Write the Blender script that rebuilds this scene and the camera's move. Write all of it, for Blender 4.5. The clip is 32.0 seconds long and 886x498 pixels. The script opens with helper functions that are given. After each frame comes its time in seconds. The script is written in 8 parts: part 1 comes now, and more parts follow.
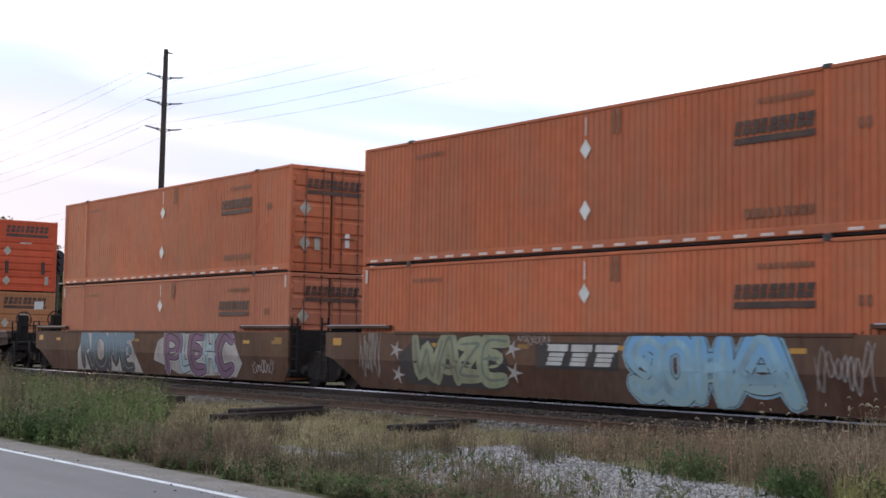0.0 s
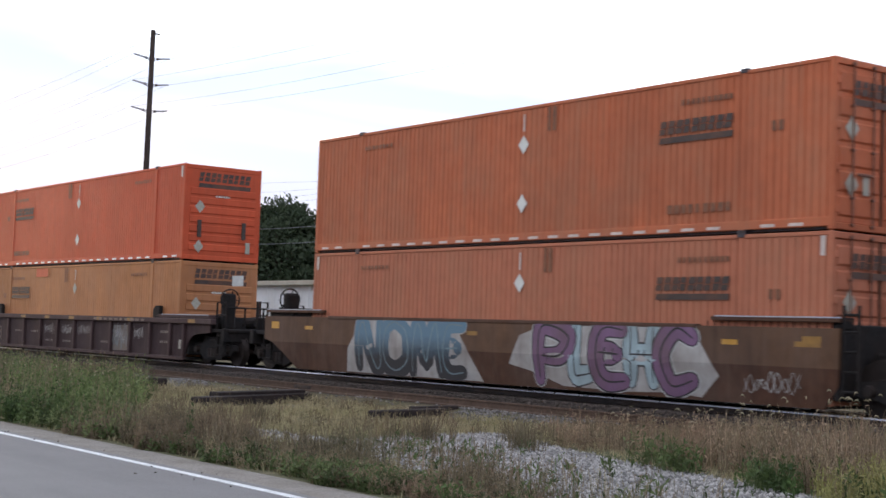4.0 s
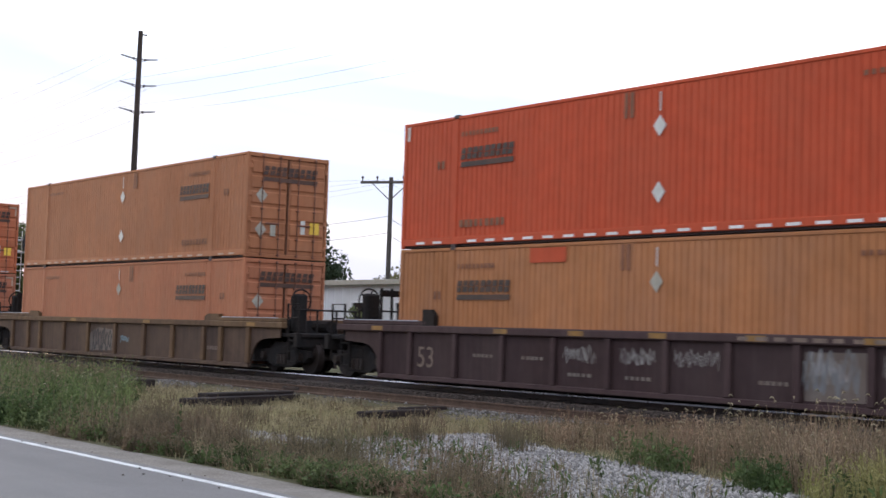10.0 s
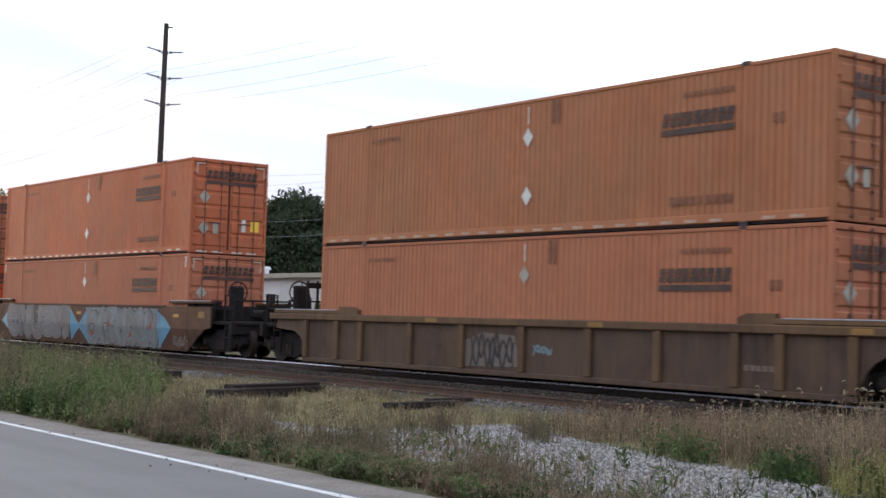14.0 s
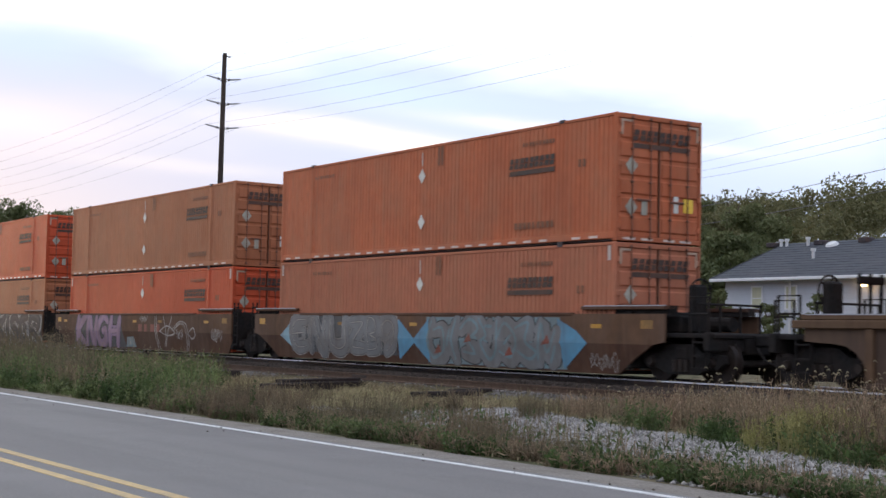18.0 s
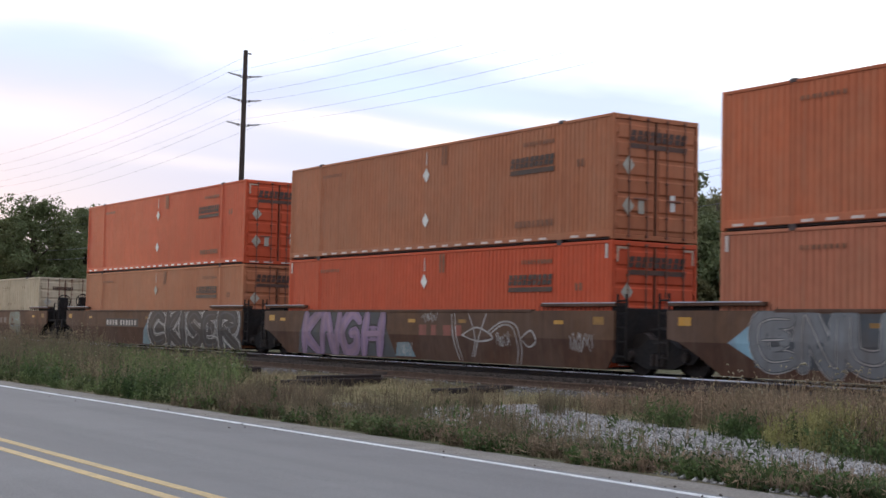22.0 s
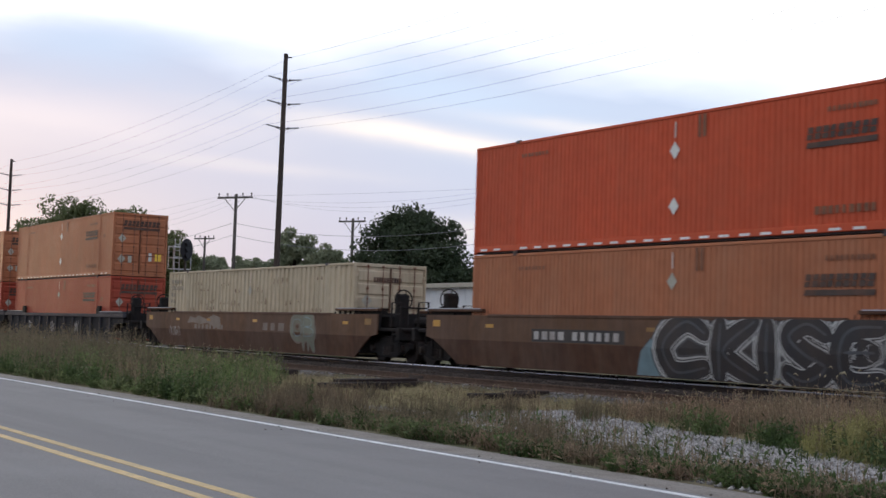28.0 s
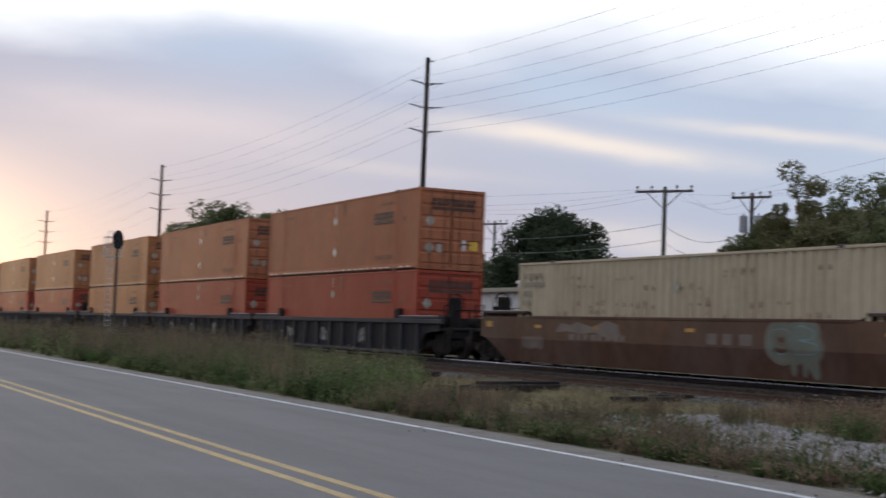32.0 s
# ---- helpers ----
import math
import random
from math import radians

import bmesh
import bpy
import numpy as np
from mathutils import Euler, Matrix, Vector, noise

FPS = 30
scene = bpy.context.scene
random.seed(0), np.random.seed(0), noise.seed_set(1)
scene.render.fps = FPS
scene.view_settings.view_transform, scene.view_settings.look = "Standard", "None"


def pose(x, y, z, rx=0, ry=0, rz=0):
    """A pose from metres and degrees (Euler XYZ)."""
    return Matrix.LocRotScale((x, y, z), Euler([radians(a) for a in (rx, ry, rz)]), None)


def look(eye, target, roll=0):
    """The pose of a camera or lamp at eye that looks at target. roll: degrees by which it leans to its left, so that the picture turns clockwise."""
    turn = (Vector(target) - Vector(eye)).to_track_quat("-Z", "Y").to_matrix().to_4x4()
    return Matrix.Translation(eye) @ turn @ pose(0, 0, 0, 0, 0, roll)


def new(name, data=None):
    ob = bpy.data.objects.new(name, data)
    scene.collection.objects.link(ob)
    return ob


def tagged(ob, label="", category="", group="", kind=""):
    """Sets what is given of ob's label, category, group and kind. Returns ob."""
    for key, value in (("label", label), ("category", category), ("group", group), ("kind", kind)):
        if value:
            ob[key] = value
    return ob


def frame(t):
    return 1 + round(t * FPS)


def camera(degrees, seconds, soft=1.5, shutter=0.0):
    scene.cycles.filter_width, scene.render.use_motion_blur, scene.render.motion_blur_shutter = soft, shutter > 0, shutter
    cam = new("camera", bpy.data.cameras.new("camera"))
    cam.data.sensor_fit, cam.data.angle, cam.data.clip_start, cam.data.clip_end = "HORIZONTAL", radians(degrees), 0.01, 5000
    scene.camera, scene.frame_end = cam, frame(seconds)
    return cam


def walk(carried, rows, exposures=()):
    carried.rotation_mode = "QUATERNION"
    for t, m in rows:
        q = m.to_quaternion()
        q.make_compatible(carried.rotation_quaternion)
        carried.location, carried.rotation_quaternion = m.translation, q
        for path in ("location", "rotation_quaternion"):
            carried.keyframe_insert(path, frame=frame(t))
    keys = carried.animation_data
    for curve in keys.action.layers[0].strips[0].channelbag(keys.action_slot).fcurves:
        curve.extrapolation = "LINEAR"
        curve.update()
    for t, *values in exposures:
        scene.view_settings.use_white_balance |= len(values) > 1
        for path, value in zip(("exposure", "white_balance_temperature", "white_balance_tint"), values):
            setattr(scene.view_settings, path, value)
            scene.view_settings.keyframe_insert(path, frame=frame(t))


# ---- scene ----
# ---------------------------------------------------------------- camera
cam = camera(34.563, 32.0, soft=1.5, shutter=0.5)


def view(x, y, z, yaw, pitch, roll):
    return pose(x, y, z, 90 + pitch, 0, yaw) @ pose(0, 0, 0, 0, 0, roll)


walk(cam, [
    (0.0, view(-3.80, -20.33, 1.07, 53.94, 3.89, 0.99)),
    (0.5, view(-3.80, -20.33, 1.07, 53.62, 3.70, 1.34)),
    (1.0, view(-3.80, -20.33, 1.07, 53.25, 3.53, 1.41)),
    (1.5, view(-3.80, -20.33, 1.07, 53.26, 3.40, 1.70)),
    (2.0, view(-3.80, -20.33, 1.07, 53.28, 3.32, 2.01)),
    (2.5, view(-3.80, -20.33, 1.07, 53.29, 3.30, 2.15)),
    (3.0, view(-3.80, -20.33, 1.07, 53.20, 3.33, 1.89)),
    (3.5, view(-3.80, -20.33, 1.07, 53.16, 3.34, 1.64)),
    (4.0, view(-3.80, -20.33, 1.07, 53.30, 3.37, 1.97)),
    (4.5, view(-3.80, -20.33, 1.07, 53.31, 3.44, 2.13)),
    (6.5, view(-3.80, -20.33, 1.07, 53.39, 3.40, 1.84)),
    (7.0, view(-3.80, -20.33, 1.07, 53.16, 3.41, 1.78)),
    (7.5, view(-3.80, -20.33, 1.07, 52.96, 3.39, 1.69)),
    (8.0, view(-3.80, -20.33, 1.07, 52.68, 3.36, 1.53)),
    (8.5, view(-3.80, -20.33, 1.07, 52.59, 3.36, 1.50)),
    (9.0, view(-3.80, -20.33, 1.07, 52.72, 3.36, 1.71)),
    (9.5, view(-3.80, -20.33, 1.07, 52.73, 3.38, 1.79)),
    (10.0, view(-3.80, -20.33, 1.07, 52.83, 3.41, 1.84)),
    (10.5, view(-3.80, -20.33, 1.07, 53.01, 3.44, 2.01)),
    (11.0, view(-3.80, -20.33, 1.07, 53.22, 3.48, 1.99)),
    (11.5, view(-3.80, -20.33, 1.07, 53.39, 3.47, 1.97)),
    (12.0, view(-3.80, -20.33, 1.07, 53.52, 3.41, 1.64)),
    (12.5, view(-3.80, -20.33, 1.07, 53.67, 3.36, 1.74)),
    (13.0, view(-3.80, -20.33, 1.07, 53.76, 3.23, 1.42)),
    (13.5, view(-3.80, -20.33, 1.07, 53.76, 3.13, 1.55)),
    (14.0, view(-3.80, -20.33, 1.07, 53.84, 3.03, 1.78)),
    (14.5, view(-3.80, -20.33, 1.07, 53.94, 3.00, 1.83)),
    (15.0, view(-2.04, -21.16, 0.79, 54.82, 3.37, 2.21)),
    (15.5, view(0.17, -22.23, 0.70, 55.72, 3.41, 2.06)),
    (17.5, view(0.00, -21.92, 0.83, 56.37, 3.40, 1.32)),
    (18.0, view(0.00, -21.92, 0.83, 56.38, 3.43, 1.20)),
    (18.5, view(0.00, -21.92, 0.83, 56.37, 3.41, 1.28)),
    (19.0, view(0.00, -21.92, 0.83, 56.38, 3.43, 1.67)),
    (19.5, view(0.00, -21.92, 0.83, 56.44, 3.35, 1.49)),
    (20.0, view(0.00, -21.92, 0.83, 56.47, 3.31, 1.49)),
    (20.5, view(0.00, -21.92, 0.83, 56.62, 3.33, 1.48)),
    (21.0, view(0.00, -21.92, 0.83, 56.79, 3.34, 1.60)),
    (21.5, view(0.00, -21.92, 0.83, 57.00, 3.31, 1.32)),
    (22.0, view(0.00, -21.92, 0.83, 57.21, 3.28, 1.24)),
    (22.5, view(0.00, -21.92, 0.83, 57.37, 3.31, 1.24)),
    (23.0, view(0.00, -21.92, 0.83, 57.53, 3.36, 1.69)),
    (23.5, view(0.00, -21.92, 0.83, 57.72, 3.37, 1.48)),
    (24.0, view(0.00, -21.92, 0.83, 57.76, 3.42, 1.47)),
    (24.5, view(0.00, -21.92, 0.83, 57.73, 3.46, 1.51)),
    (25.0, view(0.00, -21.92, 0.83, 57.76, 3.51, 1.72)),
    (25.5, view(0.00, -21.92, 0.83, 57.86, 3.48, 1.34)),
    (27.5, view(0.00, -21.92, 0.83, 58.51, 3.38, 1.97)),
    (28.0, view(0.00, -21.92, 0.83, 58.73, 3.42, 1.91)),
    (28.5, view(0.00, -21.92, 0.83, 58.95, 3.45, 1.84)),
    (29.0, view(0.00, -21.92, 0.83, 59.12, 3.51, 1.76)),
    (29.5, view(0.00, -21.92, 0.83, 59.23, 3.53, 1.42)),
    (30.0, view(0.00, -21.92, 0.83, 59.28, 3.52, 1.27)),
    (30.5, view(0.00, -21.92, 0.83, 59.40, 3.49, 1.43)),
    (31.0, view(0.00, -21.92, 0.83, 59.76, 3.43, 1.47)),
    (31.5, view(0.00, -21.92, 0.83, 61.19, 3.39, 1.63)),
    (32.0, view(0.00, -21.92, 0.83, 64.45, 3.32, 2.10)),
], exposures=[(0.0, 0.06), (2.0, 0.16), (9.0, 0.22), (14.5, 0.18), (15.0, 0.10), (15.5, -0.02), (17.5, -0.06), (19.0, -0.06), (24.0, -0.04), (28.0, -0.29), (30.0, -0.44), (31.0, -0.52), (31.5, -0.58), (32.0, -0.64)])

# ---------------------------------------------------------------- sky and light
SUN_AZ, SUN_EL = radians(93), radians(2.5)      # the low sun stands down the line, towards -x
sun_dir = Vector((-math.sin(SUN_AZ) * math.cos(SUN_EL), math.cos(SUN_AZ) * math.cos(SUN_EL), math.sin(SUN_EL)))


class Nodes:
    """Short way to write a node tree."""

    def __init__(self, tree):
        self.tree = tree
        tree.nodes.clear()

    def add(self, kind):
        return self.tree.nodes.new(kind)

    def put(self, a, b):
        self.tree.links.new(a, b)

    def feed(self, socket, value):
        if isinstance(value, bpy.types.NodeSocket):
            self.put(value, socket)
        else:
            socket.default_value = value

    def math(self, op, a, b=0.0, clamp=False):
        node = self.add("ShaderNodeMath")
        node.operation, node.use_clamp = op, clamp
        self.feed(node.inputs[0], a)
        self.feed(node.inputs[1], b)
        return node.outputs[0]

    def mix(self, f, a, b, blend="MIX"):
        node = self.add("ShaderNodeMix")
        node.data_type, node.blend_type = "RGBA", blend
        self.feed(node.inputs[0], f)
        self.feed(node.inputs[6], a if isinstance(a, bpy.types.NodeSocket) else (*a, 1))
        self.feed(node.inputs[7], b if isinstance(b, bpy.types.NodeSocket) else (*b, 1))
        return node.outputs[2]

    def ramp(self, f, lo, hi):
        node = self.add("ShaderNodeMapRange")
        node.clamp = True
        self.feed(node.inputs[0], f)
        node.inputs[1].default_value, node.inputs[2].default_value = lo, hi
        return node.outputs[0]

    def noise(self, vec, scale, detail=4.0, rough=0.55):
        node = self.add("ShaderNodeTexNoise")
        if vec is not None:
            self.put(vec, node.inputs["Vector"])
        node.inputs["Scale"].default_value = scale
        node.inputs["Detail"].default_value = detail
        node.inputs["Roughness"].default_value = rough
        return node.outputs["Fac"]

    def stretch(self, vec, sx, sy, sz):
        node = self.add("ShaderNodeMapping")
        self.put(vec, node.inputs["Vector"])
        node.inputs["Scale"].default_value = (sx, sy, sz)
        return node.outputs[0]


def make_world():
    world = bpy.data.worlds.new("evening_sky")
    scene.world = world
    world.use_nodes = True
    n = Nodes(world.node_tree)
    coord = n.add("ShaderNodeTexCoord").outputs["Generated"]
    xyz = n.add("ShaderNodeSeparateXYZ")
    n.put(coord, xyz.inputs[0])
    up = xyz.outputs[2]
    # clouds lie on a flat layer far overhead
    lift = n.math("ADD", n.math("MAXIMUM", up, 0.0), 0.10)
    flat = n.add("ShaderNodeCombineXYZ")
    n.put(n.math("DIVIDE", xyz.outputs[0], lift), flat.inputs[0])
    n.put(n.math("DIVIDE", xyz.outputs[1], lift), flat.inputs[1])
    broad = n.noise(n.stretch(flat.outputs[0], 0.30, 0.42, 1), 1.0, 3.0, 0.5)
    fine = n.noise(n.stretch(flat.outputs[0], 0.55, 0.95, 1), 1.6, 5.0, 0.6)
    cloud = n.math("ADD", n.math("MULTIPLY", broad, 0.65), n.math("MULTIPLY", fine, 0.35))
    cloud = n.ramp(cloud, 0.47, 0.60)
    sun = n.add("ShaderNodeVectorMath")
    sun.operation = "DOT_PRODUCT"
    n.put(coord, sun.inputs[0])
    sun.inputs[1].default_value = sun_dir
    toward = n.math("MAXIMUM", sun.outputs["Value"], 0.0)
    glow = n.math("POWER", toward, 9.0)
    core = n.math("POWER", toward, 70.0)
    near_ground = n.math("SUBTRACT", 1.0, n.ramp(up, 0.02, 0.13))
    # the sky is palest away from the sunset
    pale = n.ramp(xyz.outputs[0], -0.98, -0.55)
    low = n.mix(pale, (0.78, 0.76, 1.04), (0.84, 0.94, 1.22))
    low = n.mix(glow, low, (1.0, 0.73, 0.80))
    low = n.mix(n.math("MULTIPLY", core, near_ground), low, (10.0, 6.6, 2.8))
    middle = n.mix(pale, (0.76, 0.80, 1.10), (0.74, 0.84, 1.14))
    high = n.mix(pale, (2.05, 2.10, 2.18), (1.02, 1.15, 1.46))
    base = n.mix(n.ramp(up, 0.05, 0.13), low, middle)
    height = n.ramp(n.math("ADD", up, n.math("MULTIPLY", n.math("SUBTRACT", fine, 0.5), 0.10)), 0.155, 0.235)
    base = n.mix(height, base, high)
    bright = n.mix(n.ramp(up, 0.05, 0.2), (1.15, 1.06, 1.10), (1.75, 1.75, 1.76))
    clouds = n.mix(n.math("MULTIPLY", cloud, 0.9), base, bright)
    # the evening clouds over the railway, by bearing (turning west from north) and height in degrees
    bearing = n.math("MULTIPLY", n.math("ARCTAN2", n.math("MULTIPLY", xyz.outputs[0], -1.0), xyz.outputs[1]), 57.2958)
    rise = n.math("MULTIPLY", n.math("ARCSINE", up), 57.2958)
    drift = n.math("SUBTRACT", n.noise(n.stretch(coord, 5.0, 5.0, 16.0), 1.0, 5.0, 0.55), 0.5)
    roll = n.math("SUBTRACT", n.noise(n.stretch(coord, 3.0, 3.0, 9.0), 1.7, 4.0, 0.5), 0.5)
    rise_soft = n.math("ADD", rise, n.math("MULTIPLY", roll, 5.0))
    side_soft = n.math("ADD", bearing, n.math("MULTIPLY", drift, 14.0))

    def bank_of_cloud(az, el, wide, tall, amount, tilt=0.0, ragged=2.2):
        """Soft-edged patch of cloud: 1 in its middle."""
        u = n.math("DIVIDE", n.math("SUBTRACT", side_soft, az), wide)
        line = n.math("ADD", el, n.math("MULTIPLY", n.math("SUBTRACT", bearing, az), tilt))
        v = n.math("DIVIDE", n.math("SUBTRACT", n.math("ADD", rise, n.math("MULTIPLY", drift, ragged)), line), tall)
        r2 = n.math("ADD", n.math("MULTIPLY", u, u), n.math("MULTIPLY", v, v))
        return n.math("MULTIPLY", n.math("EXPONENT", n.math("MULTIPLY", r2, -1.0)), amount)

    east = n.math("SUBTRACT", 1.0, n.ramp(bearing, 48.0, 72.0))
    view_low = n.mix(east, (0.75, 0.78, 1.11), (0.80, 0.89, 1.22))
    view_mid = n.mix(east, (0.91, 0.92, 1.14), (0.93, 1.05, 1.33))
    evening = n.mix(n.ramp(rise_soft, 3.0, 7.0), view_low, view_mid)
    evening = n.mix(n.ramp(rise_soft, 9.6, 13.2), evening, (2.4, 2.4, 2.42))
    for az, el, wide, tall, amount, tilt, tint in (
            (74.0, 7.7, 7.0, 1.1, 0.75, 0.0, (1.50, 1.32, 1.36)), (72.0, 10.6, 5.5, 1.5, 0.95, 0.05, (0.93, 1.06, 1.34)), (57.5, 9.3, 5.0, 1.0, 0.8, 0.08, (0.98, 1.16, 1.46)),
            (42.5, 10.0, 4.0, 2.2, 0.8, 0.0, (1.95, 1.98, 2.02))):
        evening = n.mix(bank_of_cloud(az, el, wide, tall, amount, tilt), evening, tint)
    for az, el, wide, tall, amount, tilt in ((59.0, 7.75, 5.2, 0.42, 0.95, 0.107), (51.0, 8.15, 4.5, 0.28, 0.6, 0.09), (66.0, 6.3, 5.0, 0.3, 0.25, 0.05), (55.0, 3.7, 3.5, 0.7, 0.42, 0.1)):
        evening = n.mix(bank_of_cloud(az, el, wide, tall, amount, tilt, 1.2), evening, (1.85, 1.62, 1.45))
    evening = n.mix(n.math("MULTIPLY", glow, n.math("SUBTRACT", 1.0, n.ramp(rise, 4.0, 11.0))), evening, (1.36, 1.04, 1.00))
    evening = n.mix(n.math("MULTIPLY", core, near_ground), evening, (8.0, 5.2, 2.9))
    sector = n.math("MULTIPLY", n.ramp(bearing, 24.0, 38.0), n.math("SUBTRACT", 1.0, n.ramp(bearing, 88.0, 104.0)))
    sector = n.math("MULTIPLY", sector, n.math("SUBTRACT", 1.0, n.ramp(rise, 18.0, 30.0)))
    clouds = n.mix(sector, clouds, evening)
    # the sky is dimmer and bluer overhead and away from the sunset side
    away = n.math("MAXIMUM", n.ramp(n.math("MULTIPLY", xyz.outputs[1], -1.0), -0.15, 0.45), n.ramp(up, 0.4, 0.8))
    clouds = n.mix(away, clouds, n.mix(1.0, clouds, (0.82, 0.83, 0.87), "MULTIPLY"))
    sky = n.add("ShaderNodeTexSky")
    sky.sky_type, sky.sun_disc, sky.sun_elevation, sky.sun_rotation = "NISHITA", False, SUN_EL, -SUN_AZ
    sky.air_density, sky.dust_density, sky.ozone_density = 1.0, 0.3, 3.0
    a = n.add("ShaderNodeBackground")
    n.put(clouds, a.inputs[0])
    a.inputs[1].default_value = 0.80
    b = n.add("ShaderNodeBackground")
    n.put(sky.outputs[0], b.inputs[0])
    b.inputs[1].default_value = 0.05
    both = n.add("ShaderNodeAddShader")
    n.put(a.outputs[0], both.inputs[0])
    n.put(b.outputs[0], both.inputs[1])
    n.put(both.outputs[0], n.add("ShaderNodeOutputWorld").inputs[0])


make_world()
sun_lamp = bpy.data.lights.new("sun", "SUN")
sun_lamp.energy, sun_lamp.angle, sun_lamp.color = 0.7, radians(12), (1.0, 0.74, 0.5)
sun = new("sun", sun_lamp)
sun.matrix_world = look(sun_dir * 300 + Vector((0, 0, 40)), (0, 0, 40))


# ---------------------------------------------------------------- materials
def mat(name, color, rough=0.6, metal=0.0, scale=6.0, vary=0.25, dirt=None, dirt_amount=0.35, dirt_scale=0.8,
        bump=0.15, bump_scale=40.0, streak=0.0, per="object", spread=0.08, spec=0.4, fade=None):
    """Painted, grained or worn surface: two scales of noise on the colour, optional dirt, vertical streaks and relief."""
    m = bpy.data.materials.new(name)
    m.use_nodes = True
    n = Nodes(m.node_tree)
    out = n.add("ShaderNodeOutputMaterial")
    p = n.add("ShaderNodeBsdfPrincipled")
    n.put(p.outputs[0], out.inputs[0])
    co = n.add("ShaderNodeTexCoord").outputs["Object"]
    fine = n.noise(co, scale, 5.0)
    coarse = n.noise(co, dirt_scale, 4.0)
    dark = tuple(c * (1 - vary) for c in color)
    lite = tuple(min(1.0, c * (1 + vary * 0.6)) for c in color)
    col = n.mix(n.ramp(fine, 0.3, 0.7), dark, lite)
    if dirt:
        f = n.math("MULTIPLY", n.ramp(coarse, 0.42, 0.68), dirt_amount)
        col = n.mix(f, col, dirt)
    if streak:
        s = n.noise(n.stretch(co, 7.0, 7.0, 0.35), 1.0, 3.0)
        col = n.mix(n.math("MULTIPLY", n.ramp(s, 0.5, 0.75), streak), col, tuple(c * 0.45 for c in (dirt or color)))
    if fade:                                    # chalky, dusty patches that run downwards
        tint, amount = fade
        cloud = n.noise(n.stretch(co, 0.9, 0.9, 0.5), 1.0, 6.0, 0.62)
        run = n.noise(n.stretch(co, 9.0, 9.0, 0.5), 1.0, 4.0, 0.6)
        f = n.math("ADD", n.math("MULTIPLY", n.ramp(cloud, 0.44, 0.64), 0.7), n.math("MULTIPLY", n.ramp(run, 0.50, 0.72), 0.5), clamp=True)
        col = n.mix(n.math("MULTIPLY", f, amount), col, tint)
    if per == "object":
        r = n.add("ShaderNodeObjectInfo").outputs["Random"]
    else:
        r = n.add("ShaderNodeNewGeometry").outputs["Random Per Island"]
    v = n.math("ADD", 1.0 - spread, n.math("MULTIPLY", r, 2 * spread))
    hsv = n.add("ShaderNodeHueSaturation")
    n.put(v, hsv.inputs["Value"])
    n.put(col, hsv.inputs["Color"])
    n.put(hsv.outputs[0], p.inputs["Base Color"])
    p.inputs["Metallic"].default_value = metal
    n.put(n.math("ADD", rough - 0.08, n.math("MULTIPLY", coarse, 0.16), clamp=True), p.inputs["Roughness"])
    p.inputs["Specular IOR Level"].default_value = spec
    if bump:
        b = n.add("ShaderNodeBump")
        b.inputs["Strength"].default_value = bump
        b.inputs["Distance"].default_value = 0.02
        n.put(n.noise(co, bump_scale, 3.0), b.inputs["Height"])
        n.put(b.outputs[0], p.inputs["Normal"])
    return m


def leaf_mat(name, a, b, c, tuft_scale=1.6, tuft_dark=0.5):
    """Foliage: three tones spread over the leaves, a little light through them."""
    m = bpy.data.materials.new(name)
    m.use_nodes = True
    n = Nodes(m.node_tree)
    out = n.add("ShaderNodeOutputMaterial")
    p = n.add("ShaderNodeBsdfPrincipled")
    r = n.add("ShaderNodeNewGeometry").outputs["Random Per Island"]
    co = n.add("ShaderNodeTexCoord").outputs["Object"]
    patch = n.noise(co, 0.35, 3.0)
    col = n.mix(n.ramp(r, 0.0, 0.6), a, b)
    f = n.math("ADD", n.math("MULTIPLY", n.ramp(patch, 0.4, 0.62), 0.6), n.math("MULTIPLY", n.ramp(r, 0.75, 1.0), 0.5), clamp=True)
    col = n.mix(f, col, c)
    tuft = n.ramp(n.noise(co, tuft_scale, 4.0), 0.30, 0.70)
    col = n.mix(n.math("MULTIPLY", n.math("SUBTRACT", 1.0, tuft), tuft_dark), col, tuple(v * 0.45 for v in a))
    tone = n.add("ShaderNodeAttribute")
    tone.attribute_name = "tone"
    hsv = n.add("ShaderNodeHueSaturation")
    n.put(n.math("ADD", 1.0, tone.outputs["Fac"]), hsv.inputs["Value"])
    n.put(col, hsv.inputs["Color"])
    col = hsv.outputs[0]
    n.put(col, p.inputs["Base Color"])
    p.inputs["Roughness"].default_value = 0.65
    p.inputs["Specular IOR Level"].default_value = 0.25
    t = n.add("ShaderNodeBsdfTranslucent")
    n.put(col, t.inputs[0])
    mixer = n.add("ShaderNodeMixShader")
    mixer.inputs[0].default_value = 0.3
    n.put(p.outputs[0], mixer.inputs[1])
    n.put(t.outputs[0], mixer.inputs[2])
    n.put(mixer.outputs[0], out.inputs[0])
    return m


def glow_mat(name, color, strength):
    m = bpy.data.materials.new(name)
    m.use_nodes = True
    n = Nodes(m.node_tree)
    e = n.add("ShaderNodeEmission")
    e.inputs[0].default_value, e.inputs[1].default_value = (*color, 1), strength
    n.put(e.outputs[0], n.add("ShaderNodeOutputMaterial").inputs[0])
    return m


